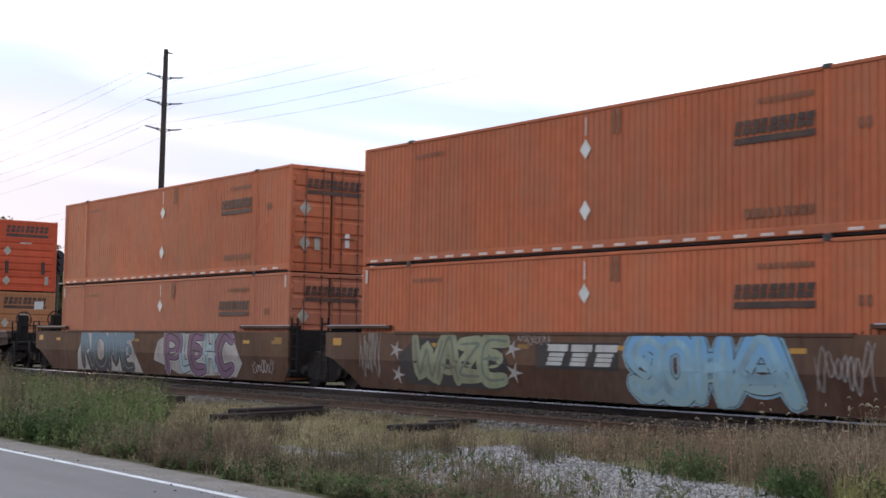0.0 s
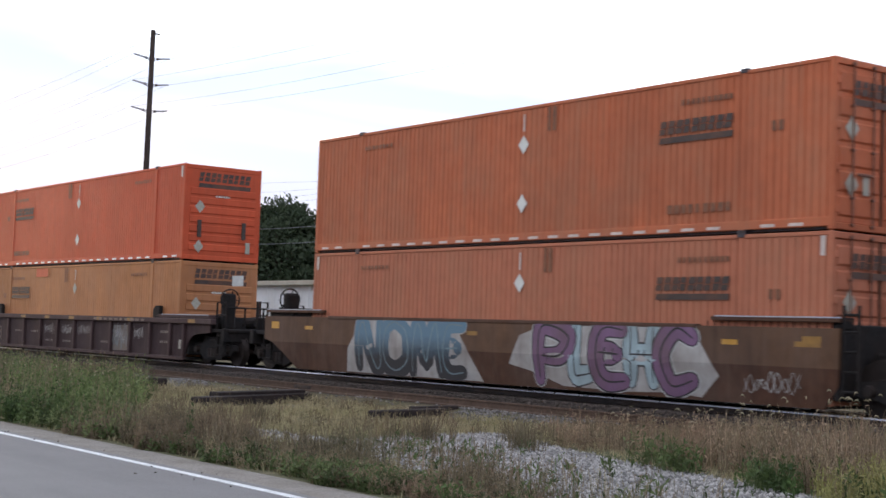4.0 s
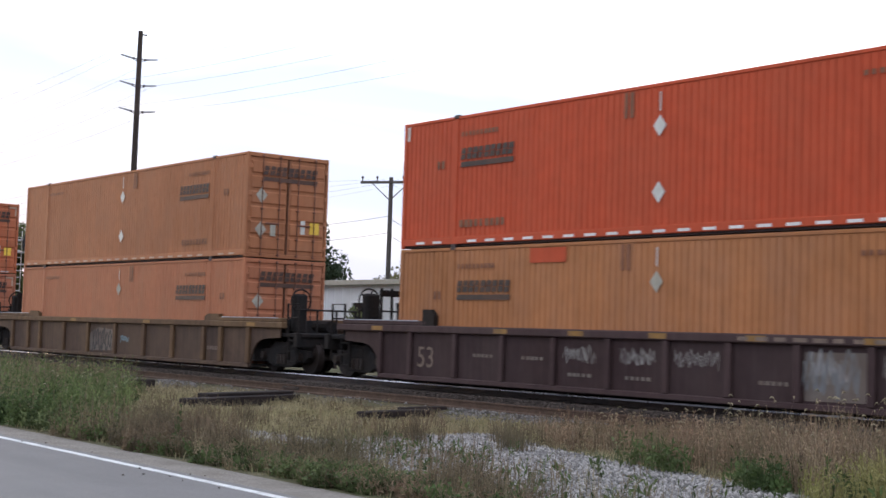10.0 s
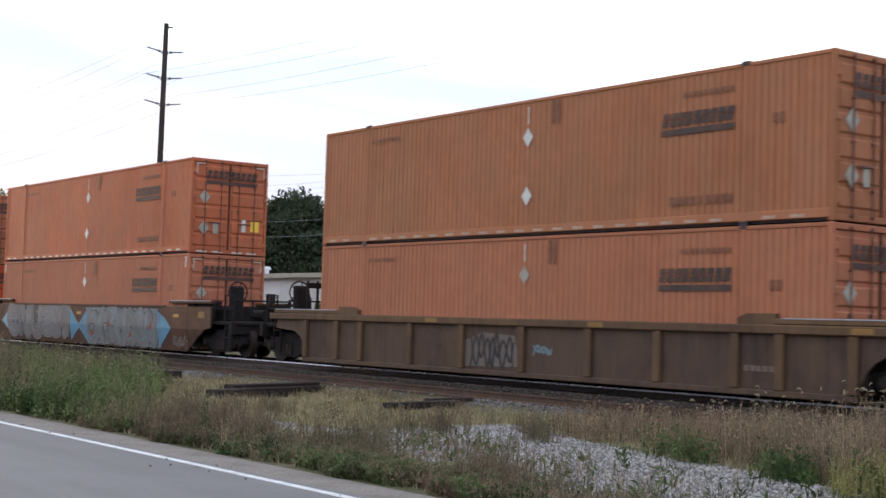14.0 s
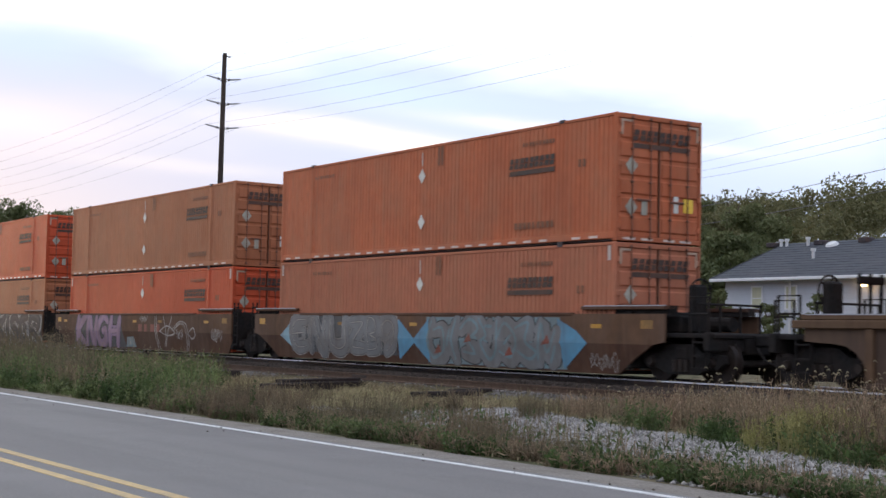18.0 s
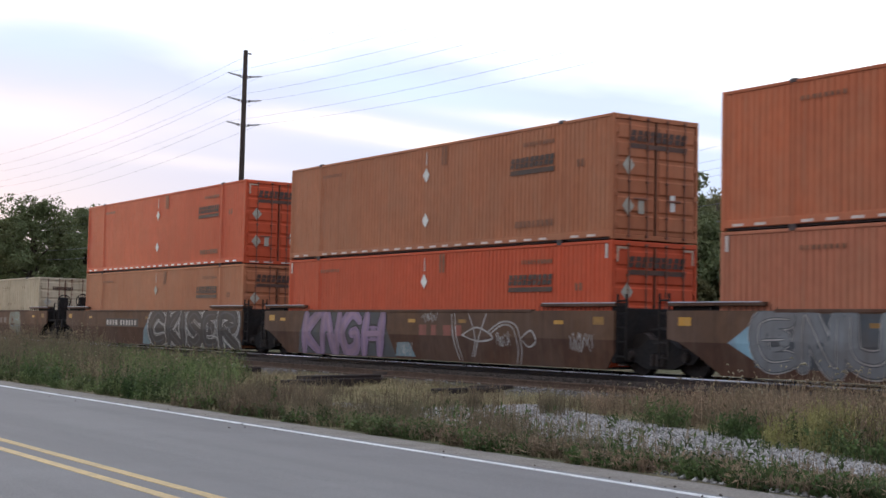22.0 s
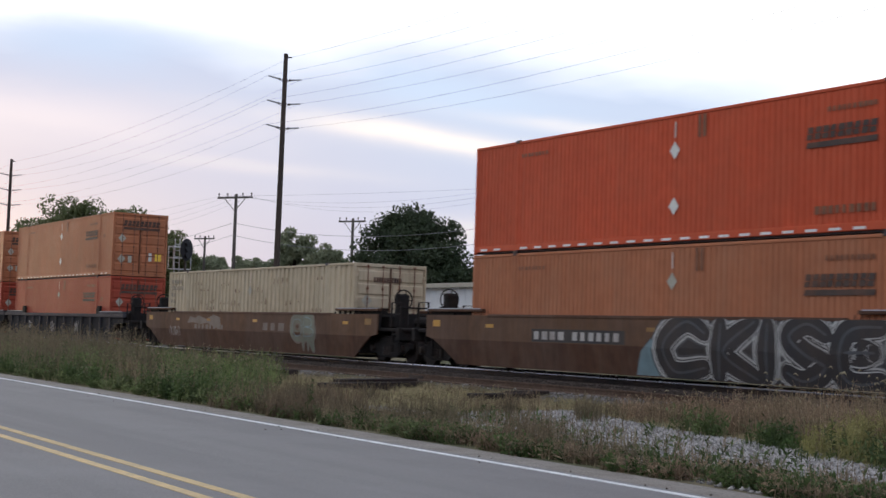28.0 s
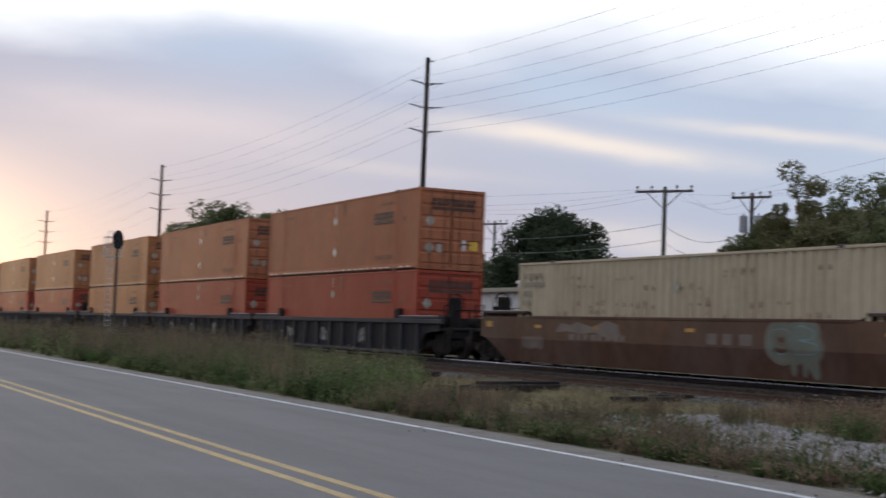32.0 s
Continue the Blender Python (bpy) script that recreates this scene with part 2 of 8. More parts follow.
GRIME = (0.10, 0.075, 0.055)
M = dict(
    orange=mat("orange_container_paint", (0.53, 0.155, 0.074), 0.5, 0, 3, 0.10, (0.34, 0.118, 0.068), 0.45, 0.5, 0.06, 25, 0.25, spec=0.07, fade=((0.37, 0.19, 0.115), 0.45)),
    orange_pale=mat("faded_orange_paint", (0.50, 0.180, 0.105), 0.55, 0, 3, 0.10, (0.37, 0.145, 0.09), 0.45, 0.5, 0.06, 25, 0.25, spec=0.07, fade=((0.37, 0.19, 0.115), 0.45)),
    red=mat("red_orange_paint", (0.57, 0.098, 0.045), 0.45, 0, 3, 0.10, (0.44, 0.085, 0.042), 0.45, 0.5, 0.06, 25, 0.2, spec=0.07, fade=((0.46, 0.13, 0.07), 0.28)),
    tan=mat("yellow_tan_paint", (0.45, 0.192, 0.084), 0.5, 0, 3, 0.10, (0.29, 0.12, 0.05), 0.45, 0.5, 0.06, 25, 0.25, spec=0.07, fade=((0.37, 0.19, 0.115), 0.45)),
    rust_tan=mat("brown_orange_paint", (0.435, 0.165, 0.085), 0.5, 0, 3, 0.10, (0.33, 0.125, 0.066), 0.45, 0.5, 0.06, 25, 0.25, spec=0.07, fade=((0.37, 0.19, 0.115), 0.45)),
    tan_faded=mat("faded_tan_paint", (0.442, 0.184, 0.092), 0.55, 0, 3, 0.10, (0.32, 0.132, 0.068), 0.45, 0.5, 0.06, 25, 0.25, spec=0.07, fade=((0.37, 0.19, 0.115), 0.45)),
    tan_orange=mat("dull_tan_orange_paint", (0.46, 0.180, 0.098), 0.55, 0, 3, 0.10, (0.36, 0.145, 0.085), 0.45, 0.5, 0.06, 25, 0.25, spec=0.07, fade=((0.37, 0.19, 0.115), 0.45)),
    cream=mat("cream_container_paint", (0.56, 0.475, 0.345), 0.55, 0, 3, 0.10, (0.36, 0.28, 0.18), 0.5, 0.6, 0.06, 25, 0.4, spec=0.07, fade=((0.46, 0.36, 0.24), 0.5)),
    well_brown=mat("brown_railcar_paint", (0.098, 0.046, 0.028), 0.7, 0, 3, 0.25, (0.066, 0.040, 0.033), 0.6, 0.5, 0.12, 30, 0.35, spec=0.15, fade=((0.150, 0.098, 0.074), 0.55)),
    # lighter copy of well_brown: skylight on the upper side, put into the colour
    well_lit=mat("sky_lit_brown_railcar_paint", (0.130, 0.070, 0.040), 0.75, 0, 3, 0.25, (0.080, 0.054, 0.044), 0.6, 0.5, 0.12, 30, 0.3, spec=0.15, fade=((0.150, 0.098, 0.074), 0.55)),
    # darker copies of the ribbed cars' paints, for the sheets behind the posts
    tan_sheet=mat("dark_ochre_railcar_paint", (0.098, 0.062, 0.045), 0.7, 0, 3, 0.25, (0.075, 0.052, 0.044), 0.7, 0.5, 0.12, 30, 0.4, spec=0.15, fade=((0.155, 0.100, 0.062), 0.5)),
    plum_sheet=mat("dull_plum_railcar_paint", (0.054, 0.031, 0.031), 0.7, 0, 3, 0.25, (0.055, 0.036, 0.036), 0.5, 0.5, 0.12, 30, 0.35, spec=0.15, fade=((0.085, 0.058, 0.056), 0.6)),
    # well_gray out of the light: shade between the posts, put into the colour
    gray_sheet=mat("shaded_gray_railcar_paint", (0.018, 0.018, 0.021), 0.7, 0, 3, 0.25, (0.022, 0.02, 0.02), 0.6, 0.5, 0.12, 30, 0.35, spec=0.15),
    crimson=mat("dull_crimson_paint", (0.36, 0.070, 0.045), 0.5, 0, 3, 0.10, (0.29, 0.07, 0.04), 0.45, 0.5, 0.06, 25, 0.25, spec=0.07, fade=((0.46, 0.13, 0.07), 0.28)),
    well_tan=mat("ochre_railcar_paint", (0.165, 0.098, 0.052), 0.7, 0, 3, 0.25, (0.085, 0.052, 0.040), 0.7, 0.5, 0.12, 30, 0.4, spec=0.15, fade=((0.155, 0.100, 0.062), 0.5)),
    well_plum=mat("plum_railcar_paint", (0.066, 0.040, 0.041), 0.7, 0, 3, 0.25, (0.062, 0.038, 0.038), 0.5, 0.5, 0.12, 30, 0.35, spec=0.15, fade=((0.085, 0.058, 0.056), 0.6)),
    well_gray=mat("gray_railcar_paint", (0.050, 0.050, 0.062), 0.7, 0, 3, 0.25, (0.046, 0.042, 0.045), 0.7, 0.5, 0.12, 30, 0.35, spec=0.15, fade=((0.085, 0.080, 0.085), 0.5)),
    running=mat("greasy_black_running_gear", (0.019, 0.017, 0.017), 0.85, 0.0, 12, 0.4, (0.035, 0.025, 0.02), 0.5, 2.0, 0.3, 40, spec=0.2),
    wheel=mat("dark_rusted_wheel_steel", (0.032, 0.021, 0.017), 0.7, 0.2, 10, 0.4, (0.03, 0.025, 0.022), 0.5, 3.0, 0.2, 40),
    tread=mat("polished_steel", (0.55, 0.55, 0.58), 0.28, 1.0, 30, 0.1),
    logo=mat("dark_logo_paint", (0.055, 0.036, 0.030), 0.6, 0, 8, 0.3, (0.20, 0.08, 0.04), 0.4, 1.5, 0.05),
    faint=mat("faded_marking_paint", (0.23, 0.090, 0.045), 0.6, 0, 8, 0.3, None, 0, 1, 0.05),
    placard=mat("white_placard", (0.72, 0.71, 0.66), 0.5, 0, 10, 0.1, (0.4, 0.37, 0.32), 0.4, 3.0, 0.03),
    placard_gray=mat("weathered_gray_placard", (0.42, 0.40, 0.33), 0.6, 0, 10, 0.2, (0.3, 0.25, 0.2), 0.5, 3.0, 0.03),
    tape=mat("white_reflective_tape", (0.78, 0.76, 0.74), 0.35, 0, 10, 0.1, None, 0, 1, 0.0),
    tape_worn=mat("worn_reflective_tape", (0.70, 0.61, 0.55), 0.45, 0, 10, 0.3, (0.50, 0.30, 0.21), 0.5, 2.0, 0.0),
    tape_dull=mat("scuffed_reflective_tape", (0.50, 0.34, 0.24), 0.5, 0, 10, 0.3, None, 0, 1, 0.0),
    tape_red=mat("red_reflective_tape", (0.55, 0.10, 0.06), 0.4, 0, 10, 0.1, None, 0, 1, 0.0),
    decal=mat("yellow_decal", (0.50, 0.25, 0.03), 0.5, 0, 10, 0.1, (0.4, 0.25, 0.1), 0.4, 3.0, 0.0),
    decal_dull=mat("dulled_yellow_decal", (0.30, 0.155, 0.035), 0.6, 0, 10, 0.2, GRIME, 0.4, 3.0, 0.0),
    stencil=mat("worn_beige_stencil", (0.23, 0.165, 0.125), 0.7, 0, 10, 0.3, (0.12, 0.09, 0.08), 0.5, 3, 0.0),
    sticker=mat("yellow_door_sticker", (0.85, 0.55, 0.06), 0.4, 0, 10, 0.1, None, 0, 1, 0.0),
    casting=mat("dark_corner_casting", (0.06, 0.05, 0.055), 0.6, 0.3, 15, 0.4, (0.12, 0.06, 0.04), 0.5, 4, 0.2),
    rod=mat("brown_lock_rod", (0.20, 0.082, 0.05), 0.55, 0.1, 15, 0.3, (0.09, 0.05, 0.04), 0.5, 3, 0.1),
    gap=mat("dark_door_gasket", (0.14, 0.062, 0.038), 0.8, 0, 10, 0.2),
    pale_edge=mat("chipped_pale_paint", (0.62, 0.52, 0.46), 0.5, 0, 10, 0.2),
    steel_edge=mat("worn_bright_sill_edge", (0.42, 0.44, 0.50), 0.5, 0.3, 15, 0.2),
    scrape=mat("rusty_scrape", (0.22, 0.145, 0.09), 0.8, 0, 12, 0.4),
    rust_run=mat("thin_rust_run", (0.42, 0.33, 0.22), 0.7, 0, 12, 0.3),
    logo_faded=mat("faded_dark_lettering", (0.25, 0.22, 0.17), 0.6, 0, 10, 0.3),
    asphalt=None, ground=None)


def spray(name, color, amount=0.35):
    return mat(name, color, 0.6, 0, 2.5, 0.18, (0.13, 0.085, 0.06), amount, 1.1, 0.05, 30, 0.25, spread=0.02)


S = dict(white=spray("white_spray_paint", (0.55, 0.55, 0.53)), blue=spray("blue_spray_paint", (0.10, 0.30, 0.46)),
         sky=spray("light_blue_spray_paint", (0.26, 0.45, 0.55)), teal=spray("grey_teal_spray_paint", (0.17, 0.26, 0.29)),
         black=spray("black_spray_paint", (0.022, 0.022, 0.026), 0.2), purple=spray("purple_spray_paint", (0.19, 0.10, 0.19), 0.45),
         lilac=spray("lilac_spray_paint", (0.25, 0.17, 0.28), 0.45), green=spray("pale_green_spray_paint", (0.27, 0.29, 0.18), 0.5),
         silver=spray("silver_spray_paint", (0.19, 0.20, 0.21)), red=spray("dull_red_spray_paint", (0.26, 0.07, 0.05)),
         ghost=spray("ghost_spray_paint", (0.17, 0.14, 0.12), 0.6), moss=spray("faded_moss_spray_paint", (0.15, 0.18, 0.14), 0.5),
         slate=spray("dark_slate_spray_paint", (0.060, 0.070, 0.080), 0.3), frost=spray("pale_frost_blue_spray_paint", (0.36, 0.47, 0.50), 0.3),
         rose=spray("dusty_rose_spray_paint", (0.31, 0.20, 0.29), 0.45),
         chalk=spray("chalk_line_paint", (0.42, 0.40, 0.38), 0.5))


def fade_paint(name, lo, hi, foot, head):
    """Sprayed fade between two colours up the car side."""
    m = bpy.data.materials.new(name)
    m.use_nodes = True
    n = Nodes(m.node_tree)
    p = n.add("ShaderNodeBsdfPrincipled")
    n.put(p.outputs[0], n.add("ShaderNodeOutputMaterial").inputs[0])
    co = n.add("ShaderNodeTexCoord").outputs["Object"]
    xyz = n.add("ShaderNodeSeparateXYZ")
    n.put(co, xyz.inputs[0])
    mist = n.math("MULTIPLY", n.math("SUBTRACT", n.noise(co, 9, 4), 0.5), 0.35)
    col = n.mix(n.ramp(n.math("ADD", xyz.outputs[2], mist), lo, hi), foot, head)
    n.put(col, p.inputs["Base Color"])
    p.inputs["Roughness"].default_value = 0.6
    return m


S["fade"] = fade_paint("slate_to_black_spray_fade", 0.45, 1.05, (0.024, 0.024, 0.030), (0.10, 0.19, 0.26))
S["blue_fade"] = fade_paint("blue_to_pale_spray_fade", 0.55, 1.15, (0.25, 0.38, 0.40), (0.16, 0.36, 0.58))


def asphalt_mat():
    m = bpy.data.materials.new("worn_asphalt")
    m.use_nodes = True
    n = Nodes(m.node_tree)
    p = n.add("ShaderNodeBsdfPrincipled")
    n.put(p.outputs[0], n.add("ShaderNodeOutputMaterial").inputs[0])
    co = n.add("ShaderNodeTexCoord").outputs["Object"]
    grit = n.noise(co, 60, 3)
    lane = n.noise(n.stretch(co, 0.05, 1.2, 1), 1.0, 4)
    blot = n.noise(co, 0.5, 5)
    col = n.mix(n.ramp(grit, 0.3, 0.7), (0.130, 0.123, 0.121), (0.208, 0.198, 0.192))
    col = n.mix(n.math("MULTIPLY", n.ramp(lane, 0.45, 0.65), 0.45), col, (0.112, 0.106, 0.107))
    col = n.mix(n.math("MULTIPLY", n.ramp(blot, 0.5, 0.7), 0.3), col, (0.22, 0.215, 0.21))
    n.put(col, p.inputs["Base Color"])
    p.inputs["Roughness"].default_value = 0.75
    b = n.add("ShaderNodeBump")
    b.inputs["Strength"].default_value = 0.35
    b.inputs["Distance"].default_value = 0.01
    n.put(grit, b.inputs["Height"])
    n.put(b.outputs[0], p.inputs["Normal"])
    return m


def ground_mat():
    """Dry turf and earth; pale limestone chips on the drive and grey stone along the track."""
    m = bpy.data.materials.new("turf_earth_and_stone")
    m.use_nodes = True
    n = Nodes(m.node_tree)
    p = n.add("ShaderNodeBsdfPrincipled")
    n.put(p.outputs[0], n.add("ShaderNodeOutputMaterial").inputs[0])
    co = n.add("ShaderNodeTexCoord").outputs["Object"]
    stone_at, bed_at = n.add("ShaderNodeAttribute"), n.add("ShaderNodeAttribute")
    stone_at.attribute_name, bed_at.attribute_name = "stone", "bed"
    stone, bed = stone_at.outputs["Fac"], bed_at.outputs["Fac"]
    chips = n.add("ShaderNodeTexVoronoi")
    n.put(co, chips.inputs["Vector"])
    chips.inputs["Scale"].default_value = 16
    tone = n.add("ShaderNodeSeparateColor")
    n.put(chips.outputs["Color"], tone.inputs[0])
    turf = n.mix(n.ramp(n.noise(co, 3.0, 6), 0.35, 0.65), (0.100, 0.088, 0.050), (0.215, 0.182, 0.112))
    turf = n.mix(n.math("MULTIPLY", n.ramp(n.noise(co, 0.4, 4), 0.45, 0.6), 0.6), turf, (0.07, 0.085, 0.035))
    lime = n.mix(tone.outputs[0], (0.05, 0.046, 0.043), (0.27, 0.253, 0.236))
    rock = n.mix(tone.outputs[0], (0.028, 0.022, 0.019), (0.085, 0.066, 0.056))
    edge = n.ramp(n.math("ADD", stone, n.math("MULTIPLY", n.math("SUBTRACT", n.noise(co, 2.5, 5), 0.5), 0.9)), 0.42, 0.58)
    col = n.mix(edge, turf, lime)
    col = n.mix(bed, col, rock)
    n.put(col, p.inputs["Base Color"])
    p.inputs["Roughness"].default_value = 0.95
    p.inputs["Specular IOR Level"].default_value = 0.2
    b = n.add("ShaderNodeBump")
    b.inputs["Strength"].default_value = 0.7
    b.inputs["Distance"].default_value = 0.04
    n.put(n.math("ADD", chips.outputs["Distance"], n.noise(co, 20, 4)), b.inputs["Height"])
    n.put(b.outputs[0], p.inputs["Normal"])
    return m


M["asphalt"], M["ground"] = asphalt_mat(), ground_mat()
M.update(
    white_line=mat("worn_white_road_paint", (0.72, 0.73, 0.72), 0.6, 0, 25, 0.25, (0.30, 0.30, 0.30), 0.5, 3.0, 0.2, 80),
    yellow_line=mat("worn_yellow_road_paint", (0.60, 0.42, 0.17), 0.6, 0, 25, 0.25, (0.30, 0.25, 0.16), 0.5, 3.0, 0.2, 80),
    shoulder=mat("gritty_earth_shoulder", (0.27, 0.243, 0.212), 0.95, 0, 30, 0.35, (0.15, 0.128, 0.10), 0.6, 1.6, 0.8, 40),
    rail_head=mat("polished_rail_head", (0.48, 0.48, 0.51), 0.28, 1.0, 20, 0.1),
    stone_gray=mat("pale_grey_stones", (0.20, 0.187, 0.176), 0.9, 0, 10, 0.2, None, 0, 1, 0.2, 60, per="island", spread=0.6),
    rail_side=mat("dark_rail_web", (0.045, 0.035, 0.035), 0.6, 0.3, 10, 0.3, (0.10, 0.06, 0.04), 0.5, 1.5, 0.2),
    rust_rail=mat("rusty_rail", (0.125, 0.078, 0.055), 0.8, 0.2, 10, 0.35, (0.08, 0.05, 0.035), 0.6, 1.5, 0.4),
    tie=mat("weathered_creosote_timber", (0.030, 0.023, 0.021), 0.9, 0, 12, 0.4, (0.065, 0.05, 0.045), 0.5, 2.0, 0.5, 25),
    stone_lime=mat("limestone_chips", (0.285, 0.268, 0.250), 0.9, 0, 10, 0.2, None, 0, 1, 0.2, 60, per="island", spread=0.6),
    stone_bed=mat("ballast_stones", (0.075, 0.058, 0.049), 0.9, 0, 10, 0.2, None, 0, 1, 0.2, 60, per="island", spread=0.45),
    crumb=mat("dark_earth_crumbs", (0.075, 0.062, 0.050), 0.95, 0, 10, 0.3, None, 0, 1, 0.2, 60, per="island", spread=0.5),
    pole_wood=mat("dark_creosoted_pole", (0.050, 0.036, 0.030), 0.85, 0, 8, 0.35, (0.09, 0.065, 0.05), 0.6, 0.8, 0.4, 30, 0.4),
    pole_gray=mat("grey_weathered_pole", (0.11, 0.095, 0.085), 0.85, 0, 8, 0.3, (0.07, 0.06, 0.05), 0.5, 0.8, 0.4, 30, 0.4),
    insulator=mat("grey_polymer_insulator", (0.36, 0.36, 0.38), 0.5, 0, 10, 0.2),
    wire=mat("dull_aluminium_wire", (0.20, 0.20, 0.22), 0.6, 0.1, 5, 0.1, None, 0, 1, 0.0),
    siding=mat("pale_blue_grey_siding", (0.58, 0.61, 0.68), 0.6, 0, 4, 0.05, (0.55, 0.55, 0.54), 0.35, 0.6, 0.05),
    shed_white=mat("white_metal_cladding", (0.78, 0.80, 0.82), 0.5, 0, 4, 0.05, (0.6, 0.59, 0.56), 0.35, 0.6, 0.05),
    shingle=mat("charcoal_shingles", (0.062, 0.068, 0.082), 0.85, 0, 9, 0.3, (0.10, 0.10, 0.11), 0.5, 1.2, 0.4, 20),
    blind=mat("cream_window_blind", (0.62, 0.61, 0.45), 0.6, 0, 6, 0.08, (0.5, 0.5, 0.38), 0.4, 2.0, 0.0),
    trim=mat("white_trim", (0.80, 0.81, 0.83), 0.45, 0, 5, 0.05),
    glass=mat("dark_window_glass", (0.03, 0.035, 0.04), 0.1, 0, 5, 0.1, None, 0, 1, 0.0, spec=0.6),
    pipe=mat("white_vent_pipe", (0.68, 0.68, 0.68), 0.5, 0, 5, 0.1),
    lattice=mat("aluminium_ladder", (0.62, 0.62, 0.62), 0.45, 0.6, 10, 0.1),
    signal_black=mat("black_signal_target", (0.012, 0.012, 0.016), 0.5, 0, 10, 0.2),
    bark=mat("brown_bark", (0.085, 0.062, 0.045), 0.95, 0, 8, 0.4, (0.05, 0.04, 0.03), 0.5, 1.2, 0.6, 20),
    lamp_glow=glow_mat("sodium_lamp_glow", (1.0, 0.62, 0.28), 14.0),
    leaf_dark=leaf_mat("dark_evergreen_leaves", (0.036, 0.054, 0.030), (0.060, 0.084, 0.044), (0.080, 0.098, 0.052), 0.8, 0.25),
    leaf_mid=leaf_mat("green_tree_leaves", (0.106, 0.132, 0.056), (0.158, 0.184, 0.080), (0.195, 0.195, 0.090), 0.5, 0.25),
    leaf_olive=leaf_mat("olive_late_summer_leaves", (0.118, 0.124, 0.058), (0.172, 0.168, 0.080), (0.185, 0.160, 0.072), 0.5, 0.25),
    leaf_pale=leaf_mat("pale_grey_green_leaves", (0.17, 0.20, 0.12), (0.25, 0.28, 0.17), (0.30, 0.31, 0.20), 0.5, 0.2),
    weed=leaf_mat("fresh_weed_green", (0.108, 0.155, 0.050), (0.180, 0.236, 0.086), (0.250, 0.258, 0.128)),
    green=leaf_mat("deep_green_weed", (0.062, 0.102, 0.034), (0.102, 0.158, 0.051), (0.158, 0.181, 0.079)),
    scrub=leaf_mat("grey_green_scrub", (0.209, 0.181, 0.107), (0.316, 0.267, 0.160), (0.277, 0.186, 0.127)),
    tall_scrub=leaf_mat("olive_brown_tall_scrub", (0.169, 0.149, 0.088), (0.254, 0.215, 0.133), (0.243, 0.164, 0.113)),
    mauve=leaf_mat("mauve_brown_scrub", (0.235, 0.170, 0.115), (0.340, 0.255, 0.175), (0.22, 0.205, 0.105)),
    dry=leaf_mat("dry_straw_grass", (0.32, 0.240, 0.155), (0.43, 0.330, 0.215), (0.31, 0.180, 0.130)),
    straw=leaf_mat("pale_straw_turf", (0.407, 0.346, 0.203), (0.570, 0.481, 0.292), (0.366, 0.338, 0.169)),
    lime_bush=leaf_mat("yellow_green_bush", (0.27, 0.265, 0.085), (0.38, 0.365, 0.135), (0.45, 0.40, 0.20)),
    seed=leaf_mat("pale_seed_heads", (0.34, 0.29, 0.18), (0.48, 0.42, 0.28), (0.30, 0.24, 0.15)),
)


